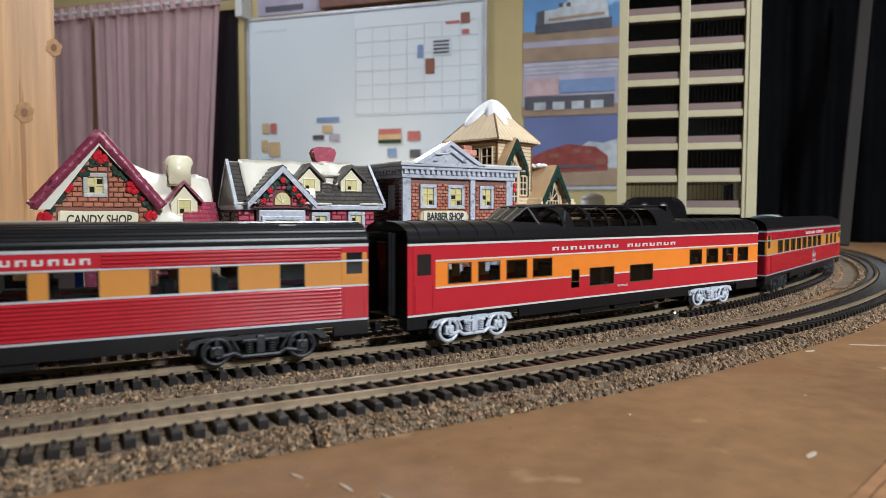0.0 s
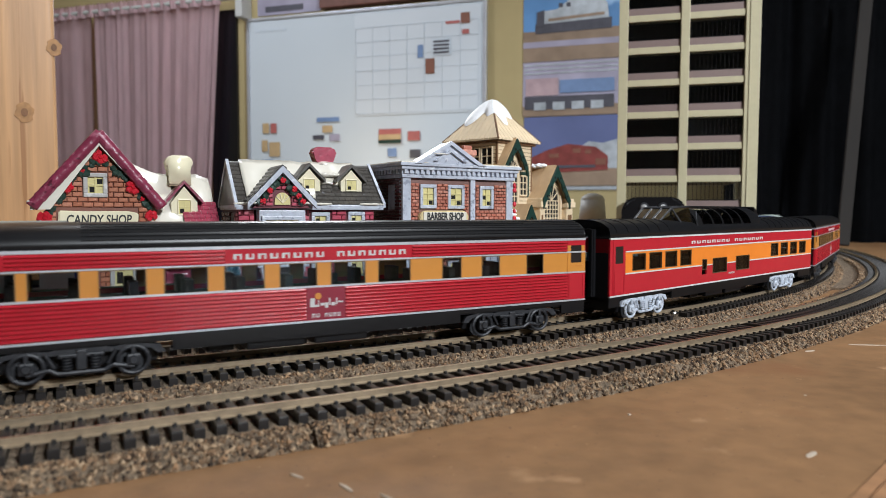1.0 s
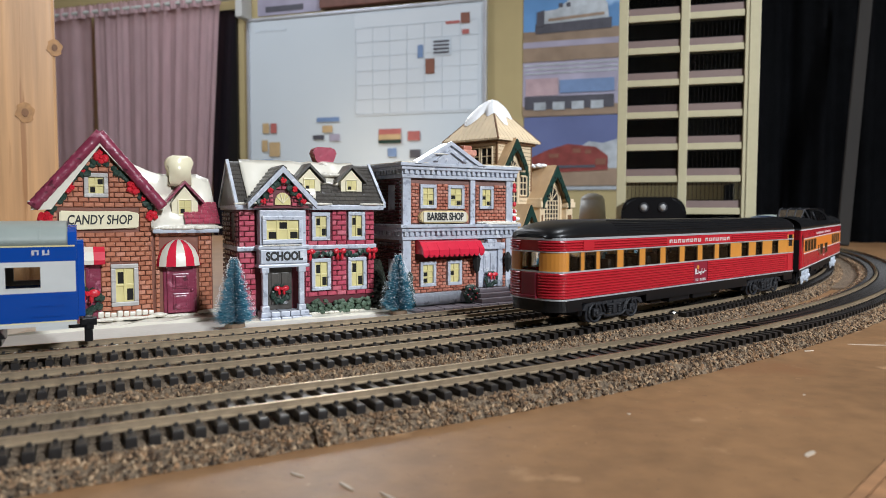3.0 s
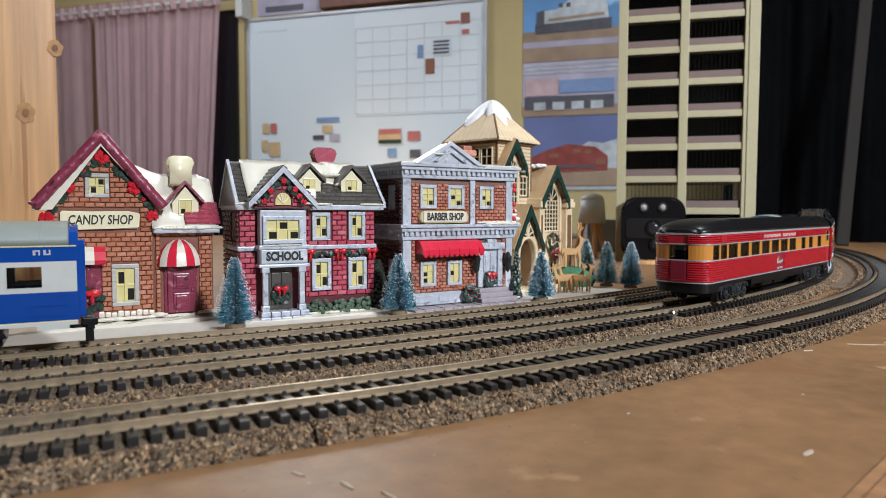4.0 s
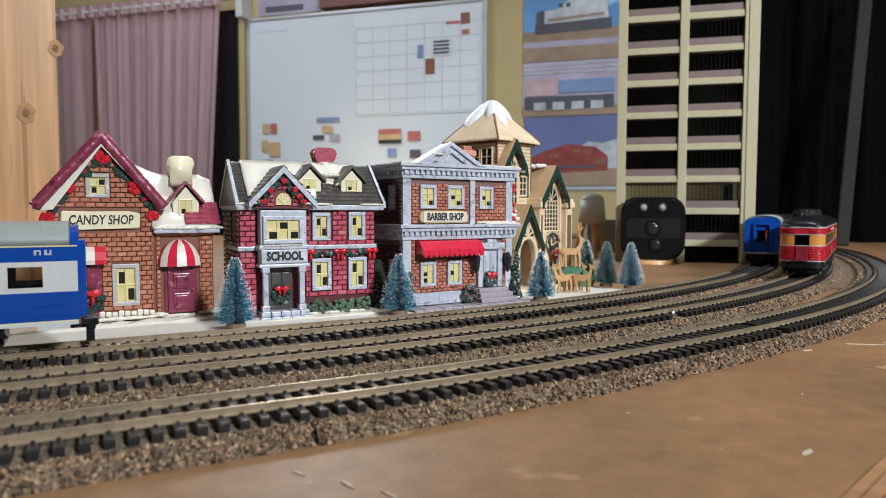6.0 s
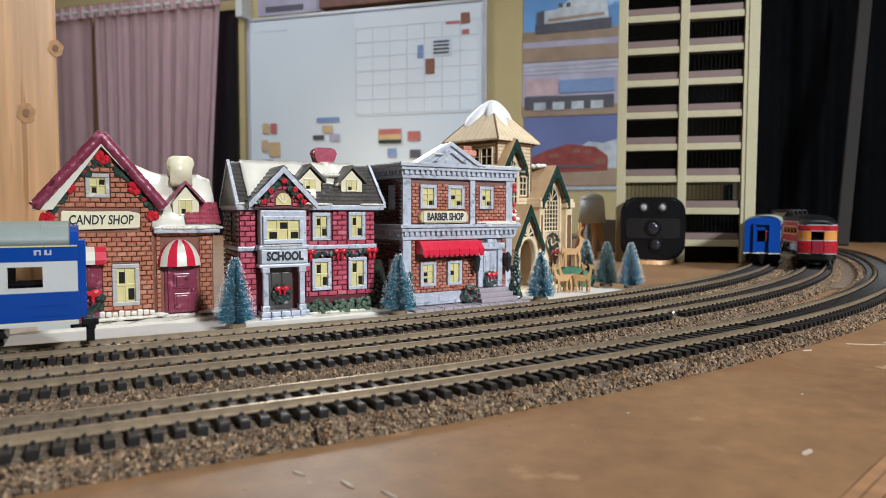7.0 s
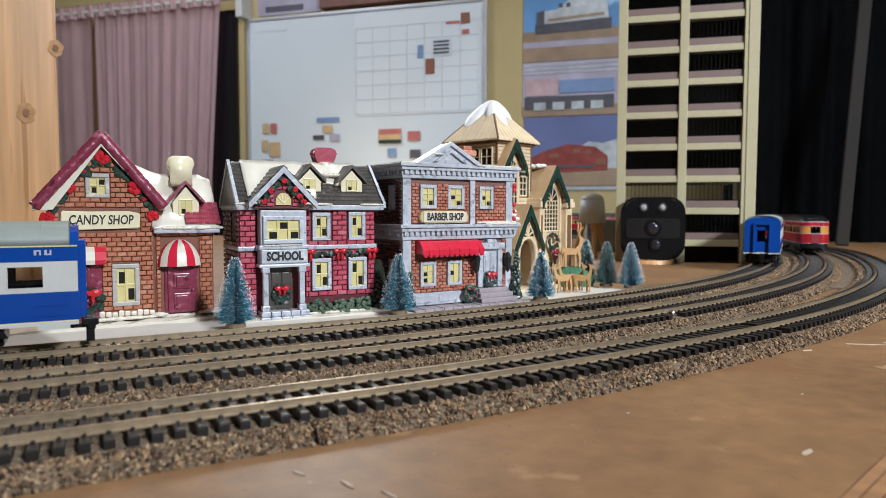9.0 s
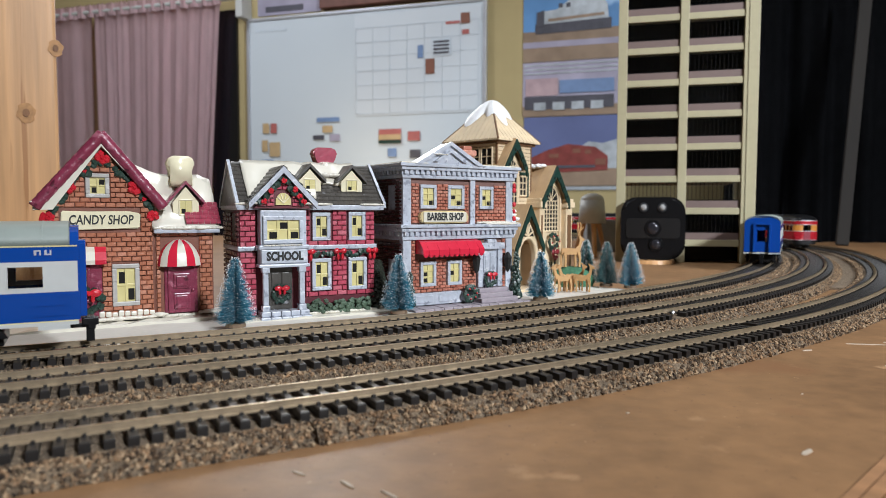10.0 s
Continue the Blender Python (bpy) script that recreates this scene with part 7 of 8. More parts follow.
    boxpart("porch_door", po, PLYEDGE, (-12, 9, 2, 3.2, 0, 36), bevel=0.2)
    verge(po, -1.5, 66, 20, 33, -15, 7.5, scroll=False)
    slopes(po, -1.5, 65.5, 20, 33, -15, 6, 2)
    bm = bmesh.new()
    for k in range(7):
        blob(bm, ((-6 - 1.9 * k) * MM, rnd.uniform(-8, 0) * MM, (61 - 3.0 * k) * MM), 3.6 * MM, 3.6 * MM, 1.6 * MM, 2, 0.3, seed=k)
    part("roof_snow", bm, FROST, po, "glittering snow on the porch roof", smooth=True)
    boxpart("base_board", c, PLYLIGHT, (-24, 82, -18, 58, -2.8, 0), bevel=0.6)
    return c


PLYROOF = mat("toasted_ply", (0.50, 0.33, 0.18), 0.6, 0, 0.2, 120, 0.15, stretch=(0.25, 1, 1))
church(pose(0.059, 0.545, 0.0045, 0, 0, 48))


# ---- bottle-brush trees ----
def bottle_brush(h, r, n, material, seed):
    """A twisted wire stem with thousands of short bristles that droop and thin out to the tip, on a wooden foot."""
    c = thing("bottle_brush_tree", pose(0, 0, 0), "teal bottle-brush tree with frosted tips on a wooden foot", "toy tree", "bottle-brush trees")
    bm = bmesh.new()
    cyl(bm, (0, 0, 0), (0, 0, 0.0022), 0.0055, 0.005, 14)
    part("foot", bm, TWIG, c, "round brown wooden foot")
    bm = bmesh.new()
    cyl(bm, (0, 0, 0.002), (0, 0, h * 0.98), 0.0008, 0.0004, 6)
    part("stem", bm, TWIG, c)
    rnd = random.Random(seed)
    verts, faces = [], []
    for k in range(n):
        f = (k + rnd.random()) / n
        f = f ** 1.15
        z = 0.0035 + (h - 0.0045) * f
        L = (r * (1 - f) ** 0.85 + 0.0018) * rnd.uniform(0.62, 1.08) * (0.86 + 0.14 * math.sin(f * 34))
        a = k * 2.39996 + rnd.uniform(-0.3, 0.3)
        d = Vector((math.cos(a), math.sin(a), rnd.uniform(-0.18, 0.42)))
        p, q = Vector((0, 0, z)), Vector((0, 0, z)) + d * L
        w = Vector((-math.sin(a), math.cos(a), 0)) * 0.00026
        u = Vector((0, 0, 0.00026))
        b0 = len(verts)
        verts += [p + w, p - w, p + u * 1.6, q]
        faces += [[b0, b0 + 3, b0 + 2], [b0 + 2, b0 + 3, b0 + 1], [b0 + 1, b0 + 3, b0]]
    me = bpy.data.meshes.new("bristles")
    me.from_pydata([tuple(v) for v in verts], [], faces)
    me.materials.append(material)
    o = new("bristles", me)
    o.parent = c
    verts, faces = [], []
    for k in range(n // 7):
        f = rnd.random() ** 1.1
        z = 0.004 + (h - 0.004) * f
        L = (r * (1 - f) ** 0.85 + 0.0018) * rnd.uniform(0.85, 1.0)
        a = rnd.uniform(0, math.tau)
        q = Vector((math.cos(a) * L, math.sin(a) * L, z + L * rnd.uniform(-0.1, 0.4)))
        e = rnd.uniform(0.00012, 0.0003)
        b0 = len(verts)
        verts += [q + Vector(v) * e for v in ((1, 0, -0.6), (-0.5, 0.9, -0.6), (-0.5, -0.9, -0.6), (0, 0, 1))]
        faces += [[b0, b0 + 1, b0 + 3], [b0 + 1, b0 + 2, b0 + 3], [b0 + 2, b0, b0 + 3], [b0, b0 + 2, b0 + 1]]
    me = bpy.data.meshes.new("frost")
    me.from_pydata([tuple(v) for v in verts], [], faces)
    me.materials.append(FROST)
    o = new("frost", me)
    o.parent = c
    tagged(o, "white frosted tips")
    return c


for x, y, h, r, mt, sd in ((-0.112, 0.3607, 0.0375, 0.0105, BRISTLE, 1), (-0.0271, 0.4096, 0.0365, 0.0105, BRISTLE, 2), (0.0692, 0.4738, 0.0345, 0.0105, BRISTLE, 3), (0.1373, 0.563, 0.037, 0.0105, BRISTLE_G, 4), (0.1541, 0.550, 0.037, 0.0105, BRISTLE, 5), (0.1245, 0.5855, 0.038, 0.0105, BRISTLE_G, 6)):
    bottle_brush(h, r, 7500, mt, sd).matrix_world = pose(x, y, 0.003, 0, 0, sd * 40)


# ---- wooden deer ----
def deer(m, size, antlers):
    """A flat-sawn plywood deer in slotted pieces."""
    c = thing("wooden_deer", m, "small laser-cut plywood deer standing on the snow", "toy deer", "wooden deer")
    s = size
    bm = bmesh.new()
    body = [(-7, 9), (-6.6, 13), (-2, 13.4), (3, 13), (5.4, 15), (6.4, 18.6), (6.0, 20.5), (7.4, 21.4), (10, 19.6), (9.6, 18.4), (8.2, 18.2), (7.2, 14), (6.4, 10.6), (4, 8.6), (-3, 8.8)]
    prism(bm, [(a * s * MM, b * s * MM) for a, b in body], -1.1 * MM, 1.1 * MM)
    part("body", bm, DEERWOOD, c)
    for u, e in ((-6, -0.8), (-4.6, 0.6), (4.2, -0.4), (5.6, 0.8)):
        bm = bmesh.new()
        y = 1.3 if e < 0 else -1.3
        prism(bm, [((u - 1.1) * s * MM, 10.5 * s * MM), ((u + 1.1) * s * MM, 10.5 * s * MM), ((u + 0.6 + e) * s * MM, 5 * s * MM), ((u + 0.7 + e * 0.6) * s * MM, 0), ((u - 0.7 + e * 0.6) * s * MM, 0), ((u - 0.6 + e) * s * MM, 5 * s * MM)], (y - 0.8) * MM, (y + 0.8) * MM)
        part("leg", bm, DEERWOOD, c)
    bm = bmesh.new()
    prism(bm, [(6.2 * s * MM, 20.6 * s * MM), (4.6 * s * MM, 22.6 * s * MM), (6.6 * s * MM, 21.8 * s * MM)], -1.9 * MM, -1.2 * MM)
    prism(bm, [(6.2 * s * MM, 20.6 * s * MM), (4.6 * s * MM, 22.6 * s * MM), (6.6 * s * MM, 21.8 * s * MM)], 1.2 * MM, 1.9 * MM)
    part("ear", bm, DEERWOOD, c)
    if antlers:
        bm = bmesh.new()
        for y in (-1.6, 1.6):
            pts = [(6.6, 21, y * 0.5), (5.4, 25, y), (6.2, 29, y * 1.6), (5.6, 31.5, y * 1.8)]
            for p, q in zip(pts, pts[1:]):
                cyl(bm, (p[0] * s * MM, p[2] * s * MM, p[1] * s * MM), (q[0] * s * MM, q[2] * s * MM, q[1] * s * MM), 0.7 * MM, n=6)
            cyl(bm, (5.4 * s * MM, y * s * MM, 25 * s * MM), (8.4 * s * MM, y * 1.4 * s * MM, 28 * s * MM), 0.6 * MM, n=6)
        part("antlers", bm, DEERWOOD, c)
    return c


for x, y, a in ((0.0930, 0.5200, 195), (0.0985, 0.5270, 190), (0.1085, 0.5230, -20), (0.1045, 0.5320, -15)):
    deer(pose(x, y, 0.003, 0, 0, a), 0.98, False)
deer(pose(0.1085, 0.570, 0.0185, 0, 0, 8), 1.2, True)
bm = bmesh.new()
blob(bm, (0, 0, 0.004), 0.019, 0.013, 0.0118, 3, 0.12)
ob = tagged(bm_obj("green_mound", bm, mat("flocked_green", (0.05, 0.16, 0.09), 0.9, 0, 0.4, 500, 0.8), smooth=True), "low flocked green mound under a deer", "toy scenery")
ob.matrix_world = pose(0.1105, 0.572, 0.003)

# ---- the snow blanket ----
bm = bmesh.new()
rows = []
for i in range(40):
    s = -0.34 + 0.62 * i / 39
    row = []
    for j in range(10):
        lat = D23 + 0.026 + 0.115 * j / 9 + (0.004 * noise.noise(Vector((s * 40, j, 0))) if j in (0, 9) else 0)
        if s > 0.20:
            lat = D23 + 0.026 + (0.115 - (s - 0.20) * 0.35) * j / 9
        x, y, g = line(s, lat)
        row.append((x * 1000, y * 1000, 0.4))
    rows.append(row)
snow_sheet(bm, rows, 2.2)
bmesh.ops.recalc_face_normals(bm, faces=bm.faces[:])
tagged(bm_obj("snow_blanket", bm, SNOWSHEET, smooth=True), "thin white snow blanket under the village houses", "blanket")


# ---- the back of the room ----
BEIGE = mat("beige_moulding", (0.40, 0.36, 0.23), 0.5, 0, 0.06, 200, 0.08)
MAUVE = mat("mauve_panel", (0.17, 0.118, 0.108), 0.5, 0, 0.08, 200, 0.08)
CASEBLACK = mat("black_case", (0.005, 0.005, 0.006), 0.33, 0, 0.15, 200, 0.08)
CASEBLACK.node_tree.nodes["Principled BSDF"].inputs["Specular IOR Level"].default_value = 0.2
CALPAPER = mat("calendar_paper", (0.62, 0.68, 0.74), 0.35, 0, 0.03, 10, 0.0)
GRIDLINE = mat("grey_print", (0.56, 0.63, 0.70), 0.6, 0, 0.05, 50, 0.0)
MBLUE = mat("print_blue", (0.16, 0.25, 0.44), 0.5, 0, 0.15, 60, 0.0)
MRED = mat("print_red", (0.42, 0.13, 0.12), 0.5, 0, 0.15, 60, 0.0)
MYEL = mat("print_yellow", (0.50, 0.36, 0.20), 0.5, 0, 0.15, 60, 0.0)
MBROWN = mat("print_brown", (0.22, 0.09, 0.06), 0.5, 0, 0.15, 60, 0.0)
MDARK = mat("print_dark", (0.07, 0.07, 0.09), 0.5, 0, 0.3, 60, 0.0)
SKYP = mat("poster_sky", (0.12, 0.27, 0.52), 0.3, 0, 0.35, 6, 0.0, spots=((0.35, 0.55, 0.82), 0.6, 5))
SAND = mat("poster_sand", (0.30, 0.22, 0.16), 0.35, 0, 0.3, 20, 0.0)
STEELP = mat("poster_steel", (0.42, 0.46, 0.50), 0.35, 0, 0.4, 40, 0.0)
LILAC = mat("poster_dusk", (0.36, 0.34, 0.44), 0.35, 0, 0.3, 14, 0.0)
REDP = mat("poster_red", (0.25, 0.06, 0.055), 0.35, 0, 0.4, 40, 0.0)
DEEPSKY = mat("poster_deep_sky", (0.13, 0.16, 0.32), 0.3, 0, 0.3, 6, 0.0)


def flat(parent, name, u0, u1, z0, z1, out, material, label="", shape=None, bevel=0.0):
    """A thin sheet on the wall; out: how far its face stands off."""
    bm = bmesh.new()
    if shape:
        prism(bm, shape, -out, -out + 0.0012)
    else:
        box(bm, u0, u1, -out, -out + 0.0012, z0, z1, bevel)
    return part(name, bm, material, parent, label)


wb = thing("whiteboard", wall_pose(0), "large white enamel board with a calendar and small magnets", "whiteboard")
bm = bmesh.new()
box(bm, 0.004, 0.806, -0.016, -0.002, 0.12, 0.692, 0.003)
part("panel", bm, BOARD, wb)
for q in ((-0.006, 0.004, 0.11, 0.70), (0.806, 0.817, 0.11, 0.70), (0.004, 0.806, 0.692, 0.702), (0.004, 0.806, 0.11, 0.12)):
    bm = bmesh.new()
    box(bm, q[0], q[1], -0.02, -0.001, q[2], q[3], 0.002)
    part("edge_strip", bm, SILVER, wb)
cal = flat(wb, "calendar", 0.388, 0.800, 0.366, 0.684, 0.0185, CALPAPER, "large printed wall calendar sheet")
for k in range(8):
    u = 0.392 + 0.4 * k / 7
    flat(cal, "grid_line", u, u + 0.0015, 0.372, 0.64, 0.0200, GRIDLINE)
for k in range(7):
    z = 0.372 + 0.268 * k / 6
    flat(cal, "grid_line", 0.392, 0.794, z, z + 0.0015, 0.0200, GRIDLINE)
for nm, u0, u1, z0, z1, mt in (("magnet", 0.646, 0.708, 0.539, 0.591, GRIDLINE), ("magnet", 0.600, 0.618, 0.536, 0.575, MBLUE), ("magnet", 0.626, 0.655, 0.486, 0.532, MBROWN), ("magnet", 0.738, 0.766, 0.630, 0.662, MBROWN), ("magnet", 0.742, 0.764, 0.598, 0.612, MRED),
                                ("flag_magnet", 0.471, 0.546, 0.277, 0.322, MRED), ("magnet", 0.568, 0.608, 0.284, 0.313, MRED), ("magnet", 0.054, 0.078, 0.322, 0.355, MYEL), ("magnet", 0.084, 0.106, 0.322, 0.354, MRED), ("magnet", 0.050, 0.072, 0.262, 0.300, MYEL), ("magnet", 0.078, 0.118, 0.245, 0.292, MYEL),
                                ("magnet", 0.254, 0.334, 0.352, 0.366, MBLUE), ("magnet", 0.274, 0.310, 0.318, 0.340, MYEL), ("magnet", 0.240, 0.280, 0.296, 0.310, MDARK), ("magnet", 0.300, 0.336, 0.290, 0.312, LILAC), ("magnet", 0.500, 0.530, 0.235, 0.262, MBLUE), ("magnet", 0.575, 0.610, 0.23, 0.256, MDARK), ("magnet", 0.05, 0.09, 0.215, 0.235, MBLUE)):
    b = flat(wb, nm, u0, u1, z0, z1, 0.0215, mt, "small printed magnet", bevel=0.0004)
    if nm == "flag_magnet":
        flat(b, "band", u0, u1, z0 + 0.012, z0 + 0.028, 0.0232, MYEL)
        flat(b, "band", u0, u1, z0, z0 + 0.011, 0.0232, GREENTRIM)
    if mt is GRIDLINE:
        for k in range(4):
            flat(b, "print_bar", u0 + 0.006, u1 - 0.006, z0 + 0.006 + 0.011 * k, z0 + 0.012 + 0.011 * k, 0.0232, MDARK)
for k in range(5):
    flat(wb, "pen_writing", 0.03 + 0.024 * k, 0.047 + 0.024 * k, 0.655, 0.664, 0.0175, GRIDLINE)
flat(wb, "pen_writing", 0.69, 0.735, 0.632, 0.640, 0.0205, MRED)

# posters
p1 = thing("poster", wall_pose(0), "glossy colour poster of a grey steam locomotive under blue sky", "poster", "railway posters")
flat(p1, "sky", 0.926, 1.206, 0.504, 0.72, 0.004, SKYP)
flat(p1, "ground", 0.926, 1.206, 0.504, 0.592, 0.0055, SAND)
flat(p1, "ballast", 0.926, 1.206, 0.545, 0.562, 0.0060, LILAC)
flat(p1, "underframe", 0, 0, 0, 0, 0.0070, MDARK, shape=[(0.962, 0.584), (0.962, 0.612), (1.18, 0.618), (1.18, 0.588)])
flat(p1, "boiler", 0, 0, 0, 0, 0.0080, STEELP, shape=[(0.985, 0.612), (0.985, 0.648), (1.025, 0.652), (1.06, 0.676), (1.10, 0.690), (1.15, 0.692), (1.168, 0.655), (1.172, 0.618)])
flat(p1, "front_plate", 0, 0, 0, 0, 0.0090, MDARK, shape=[(0.966, 0.604), (0.966, 0.646), (0.988, 0.652), (0.988, 0.606)])
flat(p1, "cab_roof", 0, 0, 0, 0, 0.0090, MDARK, shape=[(1.07, 0.684), (1.10, 0.700), (1.148, 0.702), (1.156, 0.686), (1.11, 0.690)])
for u in (1.03, 1.052):
    flat(p1, "dome", u, u + 0.012, 0.656, 0.668, 0.0090, MDARK)
flat(p1, "side_rod", 0, 0, 0, 0, 0.0090, SAND, shape=[(1.0, 0.618), (1.0, 0.626), (1.16, 0.634), (1.16, 0.626)])
p2 = thing("poster", wall_pose(0), "glossy colour poster of freight cars in a rail yard", "poster", "railway posters")
flat(p2, "sky", 0.926, 1.206, 0.345, 0.503, 0.004, LILAC)
flat(p2, "ground", 0.926, 1.206, 0.345, 0.375, 0.0055, SAND)
flat(p2, "freight_car", 0.935, 1.03, 0.405, 0.455, 0.007, mat("poster_pink", (0.45, 0.33, 0.36), 0.35, 0, 0.3, 30, 0.0))
flat(p2, "freight_car", 1.035, 1.19, 0.41, 0.448, 0.007, MBLUE)
flat(p2, "freight_car", 0.932, 1.19, 0.365, 0.402, 0.007, MDARK)
for k in range(4):
    flat(p2, "load", 0.96 + 0.055 * k, 0.995 + 0.055 * k, 0.362, 0.385, 0.0085, STEELP)
for k in range(3):
    flat(p2, "road", 0.93, 1.2, 0.468 + 0.012 * k, 0.472 + 0.012 * k, 0.0055, STEELP)
p3 = thing("poster", wall_pose(0), "glossy colour poster of a red diesel locomotive at dusk", "poster", "railway posters")
flat(p3, "sky", 0.930, 1.206, 0.160, 0.343, 0.004, DEEPSKY)
flat(p3, "ground", 0.930, 1.206, 0.140, 0.190, 0.0055, SAND)
flat(p3, "locomotive", 0, 0, 0, 0, 0.007, REDP, shape=[(0.955, 0.19), (0.955, 0.225), (1.0, 0.245), (1.06, 0.262), (1.14, 0.252), (1.175, 0.225), (1.175, 0.185), (1.05, 0.18)])
flat(p3, "cloud", 0, 0, 0, 0, 0.0060, STEELP, shape=[(1.206, 0.19), (1.206, 0.275), (1.16, 0.262), (1.12, 0.268), (1.07, 0.235), (1.0, 0.225), (0.93, 0.20), (0.93, 0.188)])
for u, z, w, h in ((1.005, 0.222, 0.03, 0.012), (1.075, 0.235, 0.022, 0.013), (1.11, 0.232, 0.018, 0.012), (1.14, 0.200, 0.03, 0.018), (0.97, 0.192, 0.17, 0.008)):
    flat(p3, "shadow_panel", u, u + w, z, z + h, 0.0085, MBROWN if h > 0.01 else MDARK)
flat(p3, "edge", 0.930, 1.206, 0.128, 0.138, 0.0055, STEELP)
p4 = thing("poster", wall_pose(0), "dark photograph strip pinned over the board", "poster", "railway posters")
flat(p4, "print", 0.03, 0.262, 0.712, 0.80, 0.004, LILAC)
flat(p4, "train", 0.06, 0.20, 0.722, 0.74, 0.0055, MDARK)
p5 = thing("poster", wall_pose(0), "brown wooden strip shelf above the board", "shelf")
bm = bmesh.new()
box(bm, 0.27, 0.82, -0.03, -0.001, 0.712, 0.80, 0.003)
part("board", bm, mat("dark_red_wood", (0.16, 0.07, 0.055), 0.6, 0, 0.3, 40, 0.1), p5)

# pink curtain on its rod, a dark gap beside it
cu = thing("pink_curtain", wall_pose(0), "dusty pink gathered curtain on a white rod", "curtain")


def drape(name, u0, u1, z0, z1, folds, depth, material, parent, lean=0.0, seed=1, out=0.05):
    bm = bmesh.new()
    rnd = random.Random(seed)
    ph = [rnd.uniform(0, 6.28) for _ in range(4)]
    n, m = folds * 14, 18
    rows = []
    for i in range(m + 1):
        f = i / m
        row = []
        for j in range(n + 1):
            g = j / n
            w = math.sin(g * folds * math.tau + ph[0] + 0.8 * math.sin(g * 9 + ph[1]) + 0.3 * f) + 0.45 * math.sin(g * folds * 2.3 * math.tau + ph[2] + f)
            amp = depth * (0.55 + 0.45 * (1 - f)) * (0.7 + 0.3 * math.sin(g * 17 + ph[3]))
            u = u0 + (u1 - u0) * g + lean * (1 - f) * (g - 0.2)
            row.append(bm.verts.new((u, -out - amp * w, z0 + (z1 - z0) * f + (0.004 * math.sin(g * folds * 20) if i == m else 0))))
        rows.append(row)
    for i in range(m):
        for j in range(n):
            bm.faces.new([rows[i][j], rows[i][j + 1], rows[i + 1][j + 1], rows[i + 1][j]])
    bmesh.ops.solidify(bm, geom=bm.faces[:], thickness=0.0015)
    return part(name, bm, material, parent, smooth=True)


drape("cloth", -1.20, -0.608, -0.5, 0.765, 5, 0.011, PINK, cu, seed=3)
drape("cloth", -0.600, -0.080, -0.5, 0.768, 9, 0.013, PINK, cu, lean=-0.11, seed=8)
drape("heading", -1.20, -0.078, 0.745, 0.790, 26, 0.006, PINK, cu, seed=5, out=0.056)
bm = bmesh.new()
cyl(bm, (-1.25, -0.05, 0.766), (0.0, -0.05, 0.766), 0.008, n=14)
part("rod", bm, WHITE, cu, "white curtain rod")
bm = bmesh.new()
box(bm, -0.02, 0.005, -0.06, 0.0, 0.70, 0.79, 0.003)
part("bracket", bm, WHITE, cu)
bm = bmesh.new()
box(bm, -0.15, -0.048, -0.012, -0.001, -0.6, 0.74)
tagged(bm_obj("window_1", bm, mat("night_pane", (0.006, 0.007, 0.010), 0.25, 0, 0.1, 5, 0.0)), "dark night window behind the curtain", "window", kind="structure").matrix_world = wall_pose(0)

# black curtain across the end of the room
bc = thing("black_curtain", pose(0.63, 1.52, 0, 0, 0, -14), "heavy black curtain hung behind the curve of the tracks", "curtain")
drape("cloth", 0.0, 1.7, -0.6, 1.2, 17, 0.03, BLACKCLOTH, bc, seed=12, out=0.0)
bm = bmesh.new()
cyl(bm, (-0.05, 0, 1.2), (1.75, 0, 1.2), 0.012, n=12)
part("rod", bm, CASEBLACK, bc)
# a grey board that leans on the curtain
bm = bmesh.new()
box(bm, -0.011, 0.011, -0.006, 0.006, 0, 0.52, 0.002)
ob = tagged(bm_obj("leaning_board", bm, mat("weathered_board", (0.014, 0.011, 0.009), 0.8, 0, 0.3, 60, 0.2, stretch=(1, 1, 0.1))), "narrow weathered board leaning against the black curtain", "board")
ob.matrix_world = pose(0.772, 1.30, 0.001, -10, 5, -20)

